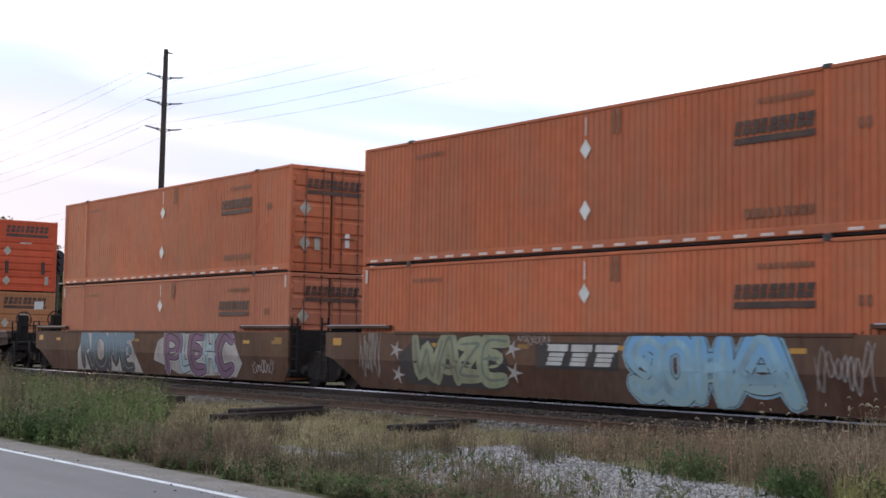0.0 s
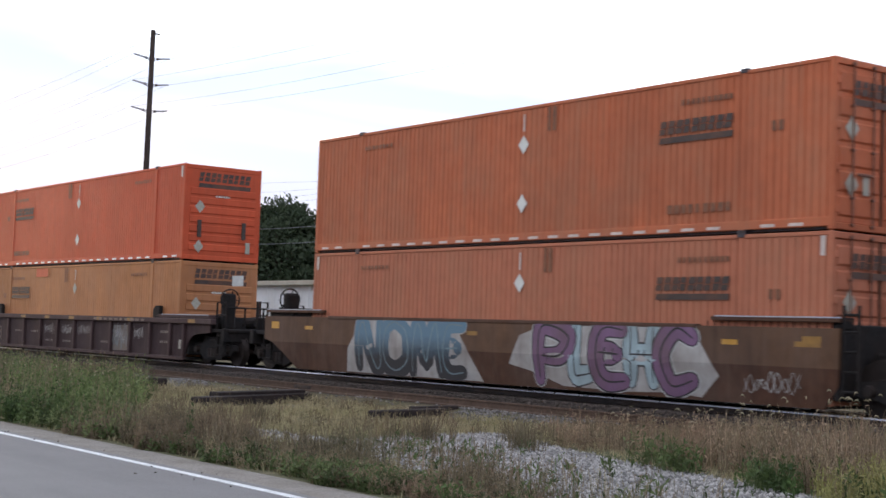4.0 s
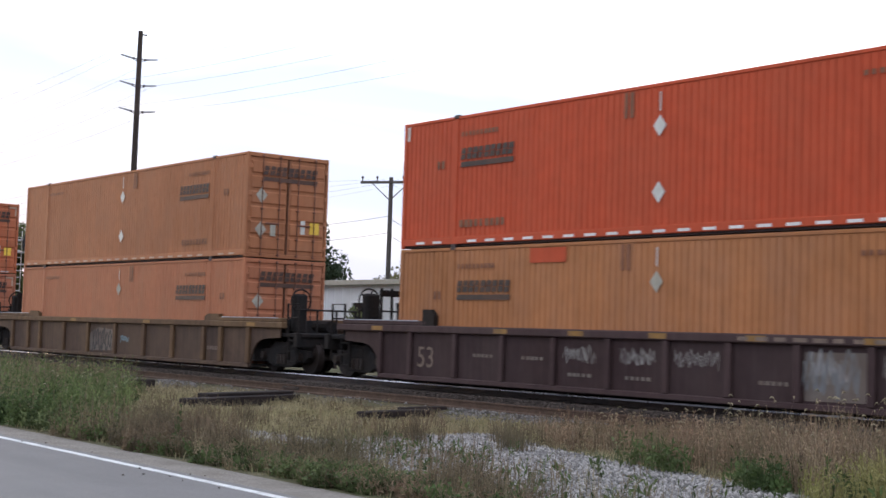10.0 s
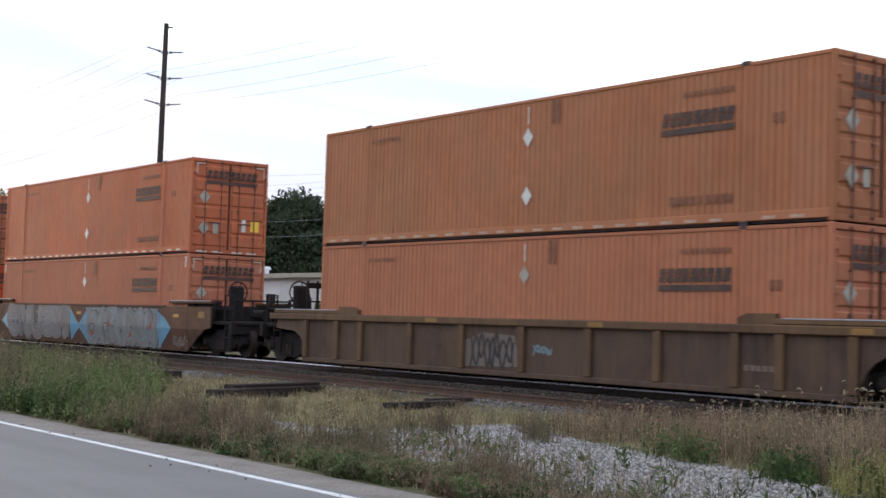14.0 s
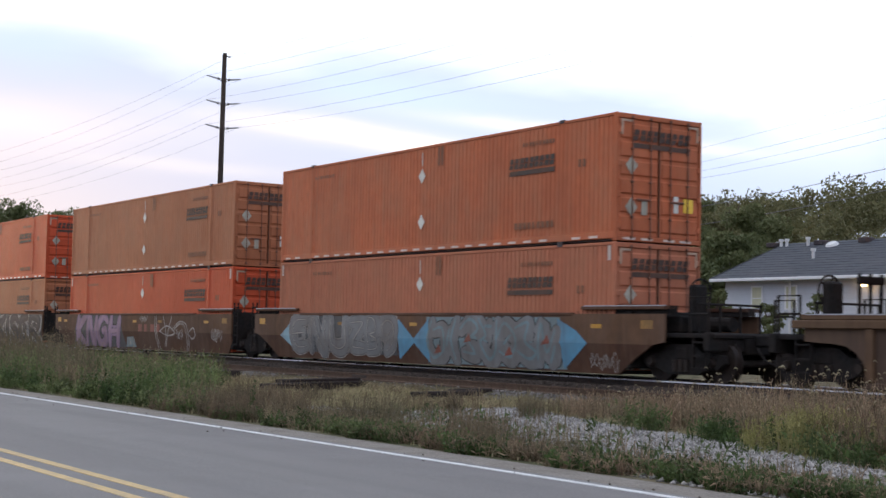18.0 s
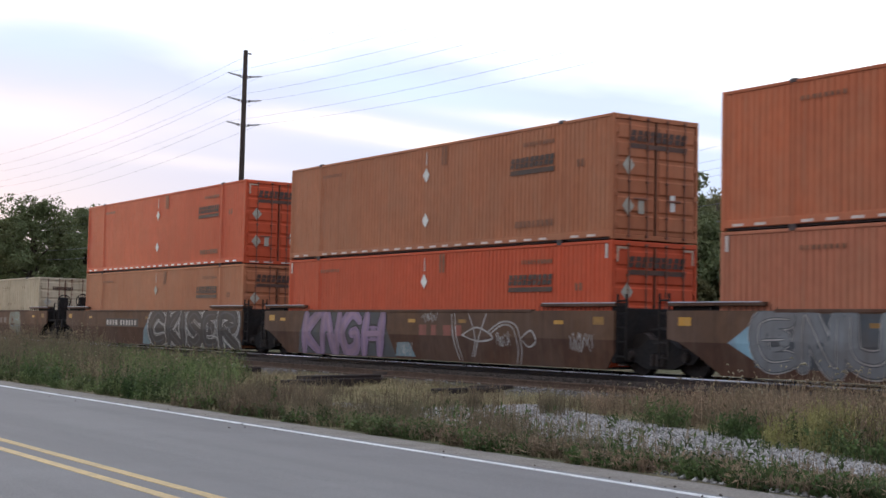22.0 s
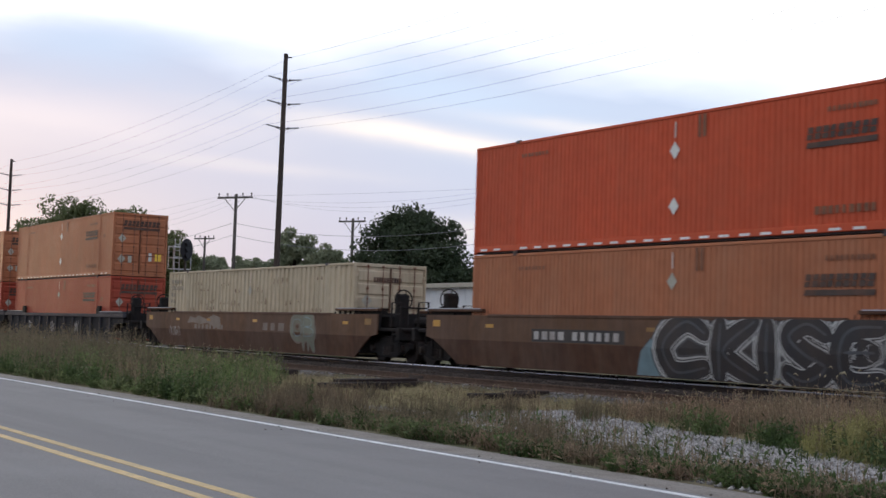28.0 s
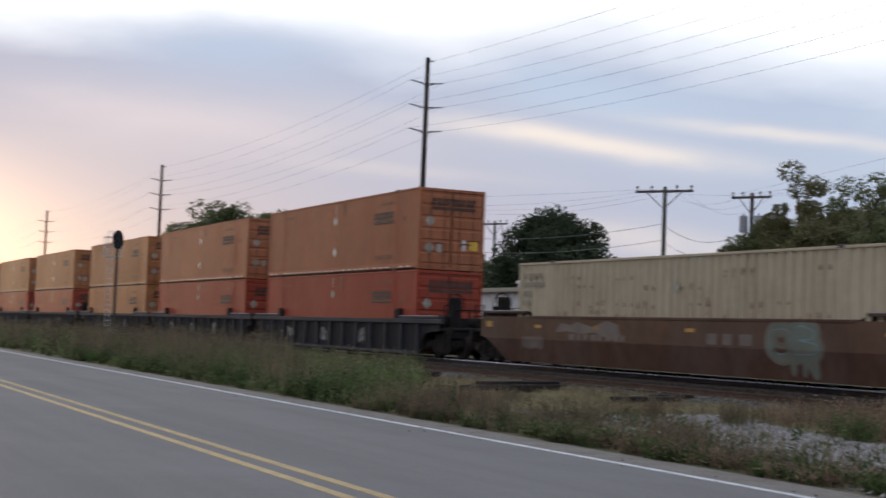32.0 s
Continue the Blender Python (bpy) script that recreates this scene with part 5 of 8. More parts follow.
def end_platform(car, x, sign, paint, wheel=True, deck=0.98, tall=False):
    """Deck over an end truck with rails, steps, a brake wheel and pipework."""
    a, b_ = sorted((x, x + sign * 2.75))
    d = part("end_deck", B().box(a, b_, -1.28, 1.28, deck - 0.10, deck, 0.02).box(a, b_, -0.35, 0.35, 0.55, deck - 0.08, 0.03), M[paint], car)
    part("end_sill", B().box(x + sign * 2.6 - 0.09, x + sign * 2.6 + 0.09, -1.38, 1.38, 0.62, deck + 0.02, 0.02), M[paint], car)
    xe = x + sign * 2.55
    for yy in (-1.25, 1.25):
        grab = B().path([(xe, yy, 0.35), (xe, yy, deck + 0.75), (xe - sign * 0.55, yy, deck + 0.75), (xe - sign * 0.55, yy, deck)], 0.028)
        grab.path([(xe, yy, deck + 0.40), (xe - sign * 0.55, yy, deck + 0.40)], 0.022)
        part("handrail", grab, M["running"], car, "black pipe handrail")
        xs = xe - sign * 0.45
        ladder = part("step_ladder", B().box(xs, xs + 0.03, yy - 0.03, yy + 0.03, 0.22, deck), M["running"], car, "black end steps")
        part("stile", B().box(xs + 0.37, xs + 0.40, yy - 0.03, yy + 0.03, 0.22, deck), M["running"], ladder)
        for z in (0.24, 0.50, 0.78):
            part("rung", B().box(xs + 0.03, xs + 0.37, yy - 0.05, yy + 0.05, z, z + 0.035), M["running"], ladder)
    rail = B()
    for yy in (-0.9, -0.3, 0.3, 0.9):
        rail.tube((x + sign * 1.9, yy, deck), (x + sign * 1.9, yy, deck + 0.62), 0.03, n=6)
    rail.tube((x + sign * 1.9, -0.95, deck + 0.62), (x + sign * 1.9, 0.95, deck + 0.62), 0.025, n=6)
    part("crossover_rail", rail, M["running"], car, "black crossover handrail")
    part("valve_box", B().box(x + sign * 1.1 - 0.3, x + sign * 1.1 + 0.3, -0.95, -0.35, deck, deck + 0.38, 0.04), M["running"], car, "black brake gear")
    part("air_reservoir", B().tube((x + sign * 1.1, 0.2, deck + 0.2), (x + sign * 1.8, 0.2, deck + 0.2), 0.16, n=10), M["running"], car, "black air tank")
    if wheel:
        wx, wz = x + sign * 1.75, deck + 0.85
        ring = B()
        pts = [(wx, -0.72 + 0.30 * math.cos(t), wz + 0.30 * math.sin(t)) for t in (2 * math.pi * k / 16 for k in range(17))]
        ring.path(pts, 0.022)
        for k in range(5):
            t = 2 * math.pi * k / 5
            ring.tube((wx, -0.72, wz), (wx, -0.72 + 0.30 * math.cos(t), wz + 0.30 * math.sin(t)), 0.016, n=5)
        part("brake_wheel", ring, M["running"], car, "black spoked brake wheel")
        part("brake_stand", B().box(wx - sign * 0.08 - 0.12, wx - sign * 0.08 + 0.12, -0.92, -0.52, deck, wz + 0.18, 0.05), M["running"], car, "black brake stand")
    if tall:
        rack = B()
        for yy in (-1.05, -0.75, -0.45):
            rack.tube((x + sign * 0.75, yy, deck), (x + sign * 0.75, yy, deck + 1.15), 0.035, n=6)
        rack.box(x + sign * 0.75 - 0.05, x + sign * 0.75 + 0.05, -1.1, -0.4, deck + 0.95, deck + 1.10, 0.02)
        part("end_rack", rack, M["running"], car, "black upright rack")


def smooth_well(x, paint, label, left, right, yellow=(-6.0, -2.0, 2.2, 6.4), truck_left=True):
    """Well car unit with plain plate sides. Ends are 'coupler' or 'joint' (a truck shared with the next unit)."""
    car = thing("well_car", x, 0, CAR_Z, label, "railway car", "cars of the train")
    p = M[paint]
    xl, xr = -HL - (2.15 if left == "coupler" else 1.45), HL + (1.75 if right == "coupler" else 0.25)
    cut = 0.35 if right == "joint" else 1.55          # the leading joint end is cut square
    for sign in (-1, 1):
        up = [(xl, 0.78), (xl, 1.38), (xr, 1.38), (xr, 0.78), (xr - (0.35 if cut > 1 else 0.0), 0.72), (xl + 0.35, 0.72)]
        # above the crease the brown is lightened to stand for skylight
        part("side_plate", B().prism(up, "y", *sorted((sign * 1.42, sign * 1.36))), M["well_lit"], car, "upper side in a lighter brown, as lit by the sky")
        a, b_ = xl + 1.55, xr - cut
        lo = B()
        s = sign
        pts_t, pts_b = [(xl + 0.35, s * 1.42, 0.72), (xr - (0.35 if cut > 1 else 0.0), s * 1.42, 0.72)], [(a, s * 1.32, 0.05), (b_, s * 1.32, 0.05)]
        c1, c2 = (xl + 0.95, s * 1.375, 0.42), (xr - (0.95 if cut > 1 else 0.05), s * 1.375, 0.42)
        lo.poly([pts_t[0], c1, pts_b[0], pts_b[1], c2, pts_t[1]])
        inner = [(q[0], q[1] - s * 0.05, q[2]) for q in (pts_t[0], c1, pts_b[0], pts_b[1], c2, pts_t[1])]
        lo.poly(inner)
        ring = [pts_t[0], c1, pts_b[0], pts_b[1], c2, pts_t[1]]
        for k in range(6):
            lo.quad(ring[k], ring[(k + 1) % 6], inner[(k + 1) % 6], inner[k])
        part("lower_side_plate", lo, p, car)
        y0, y1 = sorted((sign * 1.435, sign * 1.30))
        part("top_chord", B().box(xl + 3.1, xr - 3.1, y0, y1, 1.33, 1.41, 0.015), p, car)
        for e, xe in ((1, xl), (-1, xr)):
            top = [(xe, 1.38), (xe, 1.56), (xe + e * 2.75, 1.56), (xe + e * 3.15, 1.40), (xe + e * 3.15, 1.36)]
            # set-back support; its black also stands for the shadowed void under the cap
            part("cap_support", B().prism(top, "y", *sorted((sign * 1.27, sign * 1.05))), M["running"], car)
            part("end_cap", B().box(min(xe, xe + e * 2.8), max(xe, xe + e * 2.8), *sorted((sign * 1.40, sign * 1.02)), 1.475, 1.556, 0.012), p, car)
            part("end_cap_edge", B().box(min(xe, xe + e * 2.7), max(xe, xe + e * 2.7), *sorted((sign * 1.405, sign * 1.37)), 1.545, 1.568, 0.004), M["steel_edge"], car, "worn pale edge")
        if sign < 0:
            for k, yx in enumerate(yellow):
                part("yellow_decal", B().box(yx - 0.18, yx + 0.18, -1.424, -1.4205, 1.06, 1.15), M["decal" if k % 2 == 0 else "decal_dull"], car, "yellow reflective decal")
            for xe, e in ((xl, 1), (xr, -1)):
                part("yellow_decal", B().box(xe + e * 0.55 - 0.19, xe + e * 0.55 + 0.19, -1.424, -1.4205, 1.06, 1.24), M["decal" if e > 0 else "decal_dull"], car, "yellow square decal")
    part("well_floor", B().box(xl + 1.5, xr - (1.5 if cut > 1 else 0.3), -1.27, 1.27, 0.06, 0.13), M["running"], car)
    for xe, e in ((xl, 1), (xr, -1)):
        inset = 1.15 if not (e < 0 and right == "joint") else 0.03
        part("bulkhead", B().box(min(xe + e * inset, xe + e * (inset + 0.12)), max(xe + e * inset, xe + e * (inset + 0.12)), -1.35, 1.35, 0.2, 1.45, 0.02), M["running"], car)
    for kind, e, xe in ((left, -1, xl), (right, 1, xr)):
        if kind == "coupler":
            truck(car, e * (HL + 1.95))
            end_platform(car, e * (HL + 0.35), e, "running", wheel=True)
            coupler(car, e * (HL + 2.9), e)
        else:
            lad = B()
            for yy in (-1.34,):
                for xx in (xe + e * 0.03, xe + e * 0.33):
                    lad.tube((xx, yy, 0.30), (xx, yy, 1.75), 0.028, n=6)
                for z in (0.36, 0.68, 1.0, 1.32, 1.6):
                    lad.tube((xe + e * 0.03, yy, z), (xe + e * 0.33, yy, z), 0.022, n=6)
            part("ladder", lad, M["running"], car, "narrow end ladder")
            part("joint_sill", B().box(min(xe, xe + e * 0.5), max(xe, xe + e * 0.5), -0.45, 0.45, 0.55, 1.0, 0.04), M["running"], car)
            if e < 0 and truck_left:
                truck(car, e * (HL + 2.05), 0.47)
    return car


def rib_well(x, paint, label, left, right, posts=11, lugs=True, half=HL + 2.35, sheet="", yellow=(), at=(), thick=0.07):
    """Well car unit with ribbed sides under a heavy top chord."""
    car = thing("well_car", x, 0, CAR_Z, label, "railway car", "cars of the train")
    p = M[paint]
    xl, xr = (-half if left == "coupler" else -HL - 1.45), (half if right == "coupler" else HL + 1.45)
    a, b_ = xl + (1.75 if left == "coupler" else 1.2), xr - (1.75 if right == "coupler" else 1.2)
    arc = [(math.cos(t), math.sin(t)) for t in (math.pi / 2 * k / 5 for k in range(6))]
    for sign in (-1, 1):
        out = [(xl + 0.25, 1.12), (xl + 0.25, 0.86)] + [(a - 0.75 + 0.75 * s, 0.10 + 0.72 * c) for c, s in arc][0:6] + [(b_ + 0.75 - 0.75 * s, 0.10 + 0.72 * c) for c, s in arc[::-1]] + \
            [(xr - 0.25, 0.86), (xr - 0.25, 1.12)]
        # the recessed sheet takes its own, darker material; on grey cars this paints shade
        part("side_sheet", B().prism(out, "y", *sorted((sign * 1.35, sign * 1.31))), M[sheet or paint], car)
        y0, y1 = sorted((sign * 1.45, sign * 1.29))
        part("top_chord", B().box(xl, xr, y0, y1, 1.10, 1.26, 0.02), p, car)
        part("bottom_chord", B().box(a, b_, *sorted((sign * 1.42, sign * 1.31)), 0.03, 0.14, 0.015), M[sheet] if paint == "well_tan" else p, car)
        for px in at or [a + 0.12 + (b_ - a - 0.24) * k / (posts - 1) for k in range(posts)]:
            part("side_post", B().box(px - thick, px + thick, *sorted((sign * 1.44, sign * 1.34)), 0.14, 1.10, 0.02), p, car, key=(paint, sign, round(px, 3)))
        for e, xe in ((1, xl), (-1, xr)):
            part("end_chord", B().box(min(xe + e * 0.2, xe + e * 3.6), max(xe + e * 0.2, xe + e * 3.6), *sorted((sign * 1.42, sign * 1.12)), 1.262, 1.37, 0.02), p, car)
            part("chord_edge", B().box(min(xe + e * 0.3, xe + e * 3.3), max(xe + e * 0.3, xe + e * 3.3), *sorted((sign * 1.425, sign * 1.40)), 1.355, 1.376, 0.004), M["steel_edge"], car, "worn pale edge")
            if lugs:
                low = paint == "well_tan"
                lug = [(0, 1.26), (0, 1.45), (0.62, 1.45), (0.85, 1.37), (0.85, 1.26)] if low else [(0, 1.26), (0, 1.62), (0.28, 1.62), (0.42, 1.50), (0.42, 1.26)]
                part("stacking_lug", B().prism([(xe + e * 3.45 + e * u, w) for u, w in lug], "y", *sorted((sign * 1.42, sign * 1.30))), p if low else M["running"], car, "low brown stop plate" if low else "dark upright lug")
        if sign < 0:
            for yx in yellow:
                part("yellow_decal", B().box(yx - 0.22, yx + 0.22, -1.4545, -1.4505, 1.13, 1.23), M["decal_dull"], car, "dulled yellow decal")
    part("well_floor", B().box(a, b_, -1.33, 1.33, 0.05, 0.12), M["running"], car)
    for xe, e in ((a, 1), (b_, -1)):
        part("bulkhead", B().box(min(xe, xe - e * 0.12), max(xe, xe - e * 0.12), -1.31, 1.31, 0.2, 1.34, 0.02), M["running"], car)
    for kind, e, xe in ((left, -1, xl), (right, 1, xr)):
        if kind == "coupler":
            truck(car, e * (HL + 1.85))
            end_platform(car, e * (HL + 0.30), e, "running", wheel=True, tall=(e < 0))
            coupler(car, e * (HL + 2.75), e)
        else:
            part("joint_sill", B().box(min(xe, xe + e * 0.45), max(xe, xe + e * 0.45), -0.45, 0.45, 0.55, 1.0, 0.04), M["running"], car)
            if e < 0:
                truck(car, e * (HL + 1.6), 0.47)
    return car


def flat_face(y):
    return lambda z: y


# ---------------------------------------------------------------- the train
MOVERS = []                              # (thing, place along the train, height, turn)
LOW, HIGH = 0.08, 2.985                  # floors of the lower and upper boxes


def ride(ob, turn=0):
    MOVERS.append((ob, ob.matrix_basis.translation.x, ob.matrix_basis.translation.z, turn))
    return ob


def stack(x, lower, upper, **extra):
    """Two boxes on top of each other in one well."""
    names = dict(orange="orange ribbed steel container", orange_pale="faded orange ribbed steel container", red="bright red-orange ribbed steel container", crimson="dull crimson ribbed steel container",
                 tan="yellow-tan ribbed steel container", tan_faded="faded tan ribbed steel container", rust_tan="brown-orange ribbed steel container", tan_orange="dull tan-orange ribbed steel container", cream="cream ribbed steel container with rusty scrapes")
    for z, paint, where, opts in ((LOW, lower, "sitting in the well car", extra.get("low", {})), (HIGH, upper, "stacked on another container", extra.get("high", {}))):
        if paint:
            o = dict(tape=(z == HIGH), one_placard=(z == LOW))
            o.update(opts)
            box = ride(container(x, z, paint, "%s %s" % (names[paint], where), **o), 180 if o.get("flipped") else 0)
    return box


def build_train():
    xa, xb, xc, xd, xe, xf, xg, xh, xi = (v - HL for v in (17.74, -2.0, -25.65, -49.06, -72.85, -92.46, -112.08, -135.05, -158.65))
    stack(xa, "orange", "orange", low=dict(white_marks=True))
    stack(xb, "orange_pale", "orange", low=dict(white_marks=True))
    stack(xc, "tan", "red", low=dict(flipped=True, patch="red", paper=True), high=dict(flipped=True, white_marks=True))
    stack(xd, "tan_orange", "tan_faded", high=dict(sticker=True))
    stack(xe, "orange_pale", "orange", low=dict(white_marks=True, door_tape=True), high=dict(sticker=True, door_tape=True))
    stack(xf, "red", "rust_tan", low=dict(white_marks=True, door_tape=True))
    stack(xg, "rust_tan", "red", high=dict(sticker=True, door_tape=True))
    cream_box = stack(xh, "cream", "", low=dict(logos=False, tape=False))
    rnd, scrapes, runs = random.Random(12), B(), B()
    pitch = (2 * POST - 0.12) / 36                 # scrapes sit on the crests of the broad ribs
    for k in range(46):
        row = rnd.choice((0.75, 1.35, 1.55, 1.58, 1.62, 2.05, 2.35))
        first, z = int(35 * rnd.random() ** 0.9), row + rnd.uniform(-0.07, 0.07)
        for j in range(rnd.choice((1, 1, 2, 3))):
            uu = -POST + 0.06 + pitch * (first + j) + rnd.uniform(0.0, 0.05)
            w, h, yy = rnd.uniform(0.05, 0.11), rnd.uniform(0.06, 0.15), -CW + 0.016
            scrapes.quad((uu, yy, z), (uu + w, yy, z), (uu + w * 0.8, yy, z + h), (uu + w * 0.2, yy, z + h))
            if rnd.random() < 0.5:
                drop = rnd.uniform(0.12, 0.4)
                runs.quad((uu, yy + 0.0005, z - drop), (uu + w * 0.5, yy + 0.0005, z - drop), (uu + w * 0.8, yy + 0.0005, z), (uu, yy + 0.0005, z))
    tagged(part("rust_scrape", scrapes, M["scrape"], cream_box, "dark rusty scrapes on the ribs"), kind="stuff")
    tagged(part("rust_run", runs, M["rust_run"], cream_box, "thin brown rust runs"), kind="stuff")
    for k in range(4):
        part("number_marking", bars(B(), lambda u, w, k=k: (-7.75 + u, -CW - 0.004, 2.42 - 0.26 * k + w), (1.2, 1.3, 0.6, 0.5)[k], 0.15, (4, 7, 2, 2)[k], 40 + k), M["logo_faded"], cream_box, "faded dark lettering")
    stack(xi, "crimson", "rust_tan", high=dict(sticker=True))
    far = ((-178.0, "crimson", "rust_tan"), (-197.2, "tan", "tan"), (-219.0, "crimson", "tan"), (-238.5, "crimson", "tan"), (-258.0, "tan", "orange"), (-281.5, "red", "orange"))
    for x, lo, hi in far:
        stack(x - HL, lo, hi)

    # first pair of plate-sided units
    a = ride(smooth_well(xa, "well_brown", "brown plate-sided well car with pale green and blue graffiti", "joint", "coupler", (-4.9, -1.65, 1.3, 3.3, 5.6), True))
    spray_blob(a, [(-6.0, 0.2), (-6.3, 0.8), (-5.6, 1.25), (-2.6, 1.3), (-2.1, 0.7), (-2.5, 0.15)], "black", label="dark sprayed shadow")
    letter_piece(a, (("W", -5.65, -4.55), ("A", -4.75, -3.85), ("Z", -3.95, -3.1), ("E", -3.15, -2.2)), 0.36, 1.24,
                 ((0.46, "black"), (0.38, "green"), (0.07, "moss")), 0.1, 5, label="pale green bubble letter with a dark outline")
    for sx, sz in ((-6.35, 0.98), (-2.0, 1.05), (-1.95, 0.55), (-6.3, 0.40)):
        star = [(sx + (0.30 if k % 2 == 0 else 0.08) * math.cos(k * math.pi / 5), sz + (0.24 if k % 2 == 0 else 0.07) * math.sin(k * math.pi / 5)) for k in range(10)]
        spray_blob(a, star, "chalk", 0.010, label="small white sprayed star")
    spray_blob(a, [(-1.25, 0.66), (-1.25, 1.20), (1.25, 1.20), (1.25, 0.66)], "black", 0.003, label="black lettering panel")
    white_mark = B()
    for k in range(3):
        for row, z in enumerate((0.735, 0.825, 0.915, 1.02)):
            u, top = -0.98 + k * 0.72 + 0.04 * row, z + (0.075 if row < 3 else 0.14)
            inset = 0.08 if row < 3 else 0.0
            white_mark.quad((u + inset, -1.4265, z), (u + 0.62 - inset, -1.4265, z), (u + 0.64 - inset, -1.4265, top), (u + 0.02 + inset, -1.4265, top))
    tagged(part("owner_mark", white_mark, S["white"], a, "white slanted block mark"), kind="stuff")
    letter_piece(a, (("S", 1.55, 2.50), ("O", 2.35, 3.20), ("H", 3.15, 4.10), ("A", 4.00, 5.60)), 0.26, 1.26,
                 ((0.62, "sky"), (0.52, "black"), (0.48, "blue_fade"), (0.16, "sky")), 0.0, 8, label="light blue bubble letter with a thin black line")
    scribble(a, 5.9, 7.2, 0.55, 1.15, 4)
    scribble(a, -1.9, -0.7, 1.18, 1.36, 9)
    scribble(a, -8.0, -7.0, 0.5, 1.3, 11)

    b = ride(smooth_well(xb, "well_brown", "brown plate-sided well car with blue and purple graffiti", "coupler", "joint", (-8.0, -1.3, 6.0, 7.6), True))
    spray_blob(b, [(-6.3, 0.08), (-6.2, 0.62), (-5.6, 1.36), (-2.0, 1.37), (-1.5, 0.8), (-0.95, 0.08)], "chalk", 0.0025, label="white sprayed ground")
    letter_piece(b, (("J", -5.80, -4.70), ("O", -4.75, -3.60), ("M", -3.60, -2.35), ("E", -2.40, -1.60)), 0.16, 1.32,
                 ((0.50, "chalk"), (0.43, "fade"), (0.035, "teal")), 0.0, 4, label="blue-black letter with a white rim")
    spray_blob(b, [(-0.05, 0.5), (0.3, 1.1), (1.0, 1.3), (4.6, 1.36), (5.3, 1.1), (5.75, 0.5), (5.3, 0.1), (4.6, 0.15), (3.4, 0.1), (1.6, 0.12), (0.8, 0.35)], "chalk", 0.0025,
               label="white sprayed ground")
    letter_piece(b, (("P", 0.65, 1.95), ("E", 2.55, 3.40), ("C", 4.25, 5.15)), 0.24, 1.32, ((0.52, "white"), (0.46, "black"), (0.39, "purple"), (0.04, "black")), 0.0, 12,
                 label="purple letter with a black outline")
    letter_piece(b, (("L", 1.80, 2.60), ("H", 3.40, 4.30)), 0.30, 1.32, ((0.42, "black"), (0.36, "frost"), (0.03, "black")), 0.0, 6, label="pale blue letter with a black outline")
    scribble(b, 6.2, 7.6, 0.3, 0.55, 15)

    # two single ribbed cars
    c = ride(rib_well(xc, "well_plum", "dark plum-brown ribbed well car with chalk scribbles", "coupler", "coupler", sheet="plum_sheet", yellow=(-8.7, -4.2, -1.9, 0.3, 2.6, 5.0, 9.2),
                      at=(-8.62, -7.45, -5.80, -4.20, -2.60, -1.03, 0.47, 1.96, 3.45, 4.91, 6.35, 7.73, 8.62)))
    f = flat_face(-1.352)
    for k, (u0, u1) in enumerate(((-2.35, -1.4), (-0.75, 0.20), (0.60, 1.75), (5.05, 5.85))):
        scribble(c, u0, u1, 0.66, 0.90, 20 + k, face=f, width=0.012, loops=17)
    spray_blob(c, [(3.57, 0.18), (3.57, 0.98), (4.78, 1.0), (4.78, 0.20)], "ghost", 0.004, f, "grey sprayed panel")
    scribble(c, 3.5, 4.7, 0.3, 0.9, 30, "silver", face=f, width=0.045, loops=11, off=0.008)
    scribble(c, 3.55, 4.65, 0.55, 0.92, 31, face=f, width=0.012, loops=13, off=0.011)
    text = bpy.data.curves.new("size_number", "FONT")
    text.body, text.size, text.extrude = "53", 0.66, 0.002
    holder = new("size_number", text)
    me = bpy.data.meshes.new_from_object(holder)
    bpy.data.objects.remove(holder)
    bpy.data.curves.remove(text)
    n53 = part("size_number", me, M["stencil"], c, "large pale beige number 53")
    n53.matrix_basis = pose(-7.22, -1.360, 0.34, 90, 0, 0)
    for k, (u, z) in enumerate(((-5.2, 0.62), (-3.6, 0.62), (-2.2, 0.34), (-0.6, 0.34), (7.0, 0.5), (7.0, 0.8), (2.6, 0.4))):
        car_bars(c, u, 0.7, z, 0.07, 5, S["ghost"], k, f)
    car_bars(c, 2.2, 4.0, 1.14, 0.07, 10, M["stencil"], 3, flat_face(-1.452))
    part("notice", B().box(8.25, 8.42, -1.358, -1.3525, 0.36, 0.62), M["placard_gray"], c, "small pale card")

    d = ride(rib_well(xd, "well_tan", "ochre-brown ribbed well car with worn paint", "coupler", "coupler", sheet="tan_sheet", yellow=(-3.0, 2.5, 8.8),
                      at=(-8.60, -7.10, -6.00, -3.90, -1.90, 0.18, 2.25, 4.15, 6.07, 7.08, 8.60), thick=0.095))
    spray_blob(d, [(-1.8, 0.2), (-1.85, 0.75), (-1.2, 0.95), (-0.1, 0.9), (0.1, 0.25)], "ghost", 0.004, f, "grey overpainted patch")
    scribble(d, -1.7, 0.0, 0.3, 0.8, 33, "black", 0.07, face=f, off=0.008)
    scribble(d, 0.45, 1.2, 0.55, 0.7, 34, "teal", 0.06, 5, face=f)
    car_bars(d, 6.25, 0.7, 0.45, 0.10, 5, M["stencil"], 5, f)

    # three plate-sided units joined by shared trucks
    e = ride(smooth_well(xe, "well_brown", "brown plate-sided well car with silver and blue graffiti", "joint", "coupler", (-6.9, -3.9, 0.0, 4.4, 7.6)))
    spray_blob(e, [(-7.7, 0.72), (-6.9, 1.2), (-6.6, 0.2)], "sky", 0.003, label="light blue sprayed wedge")
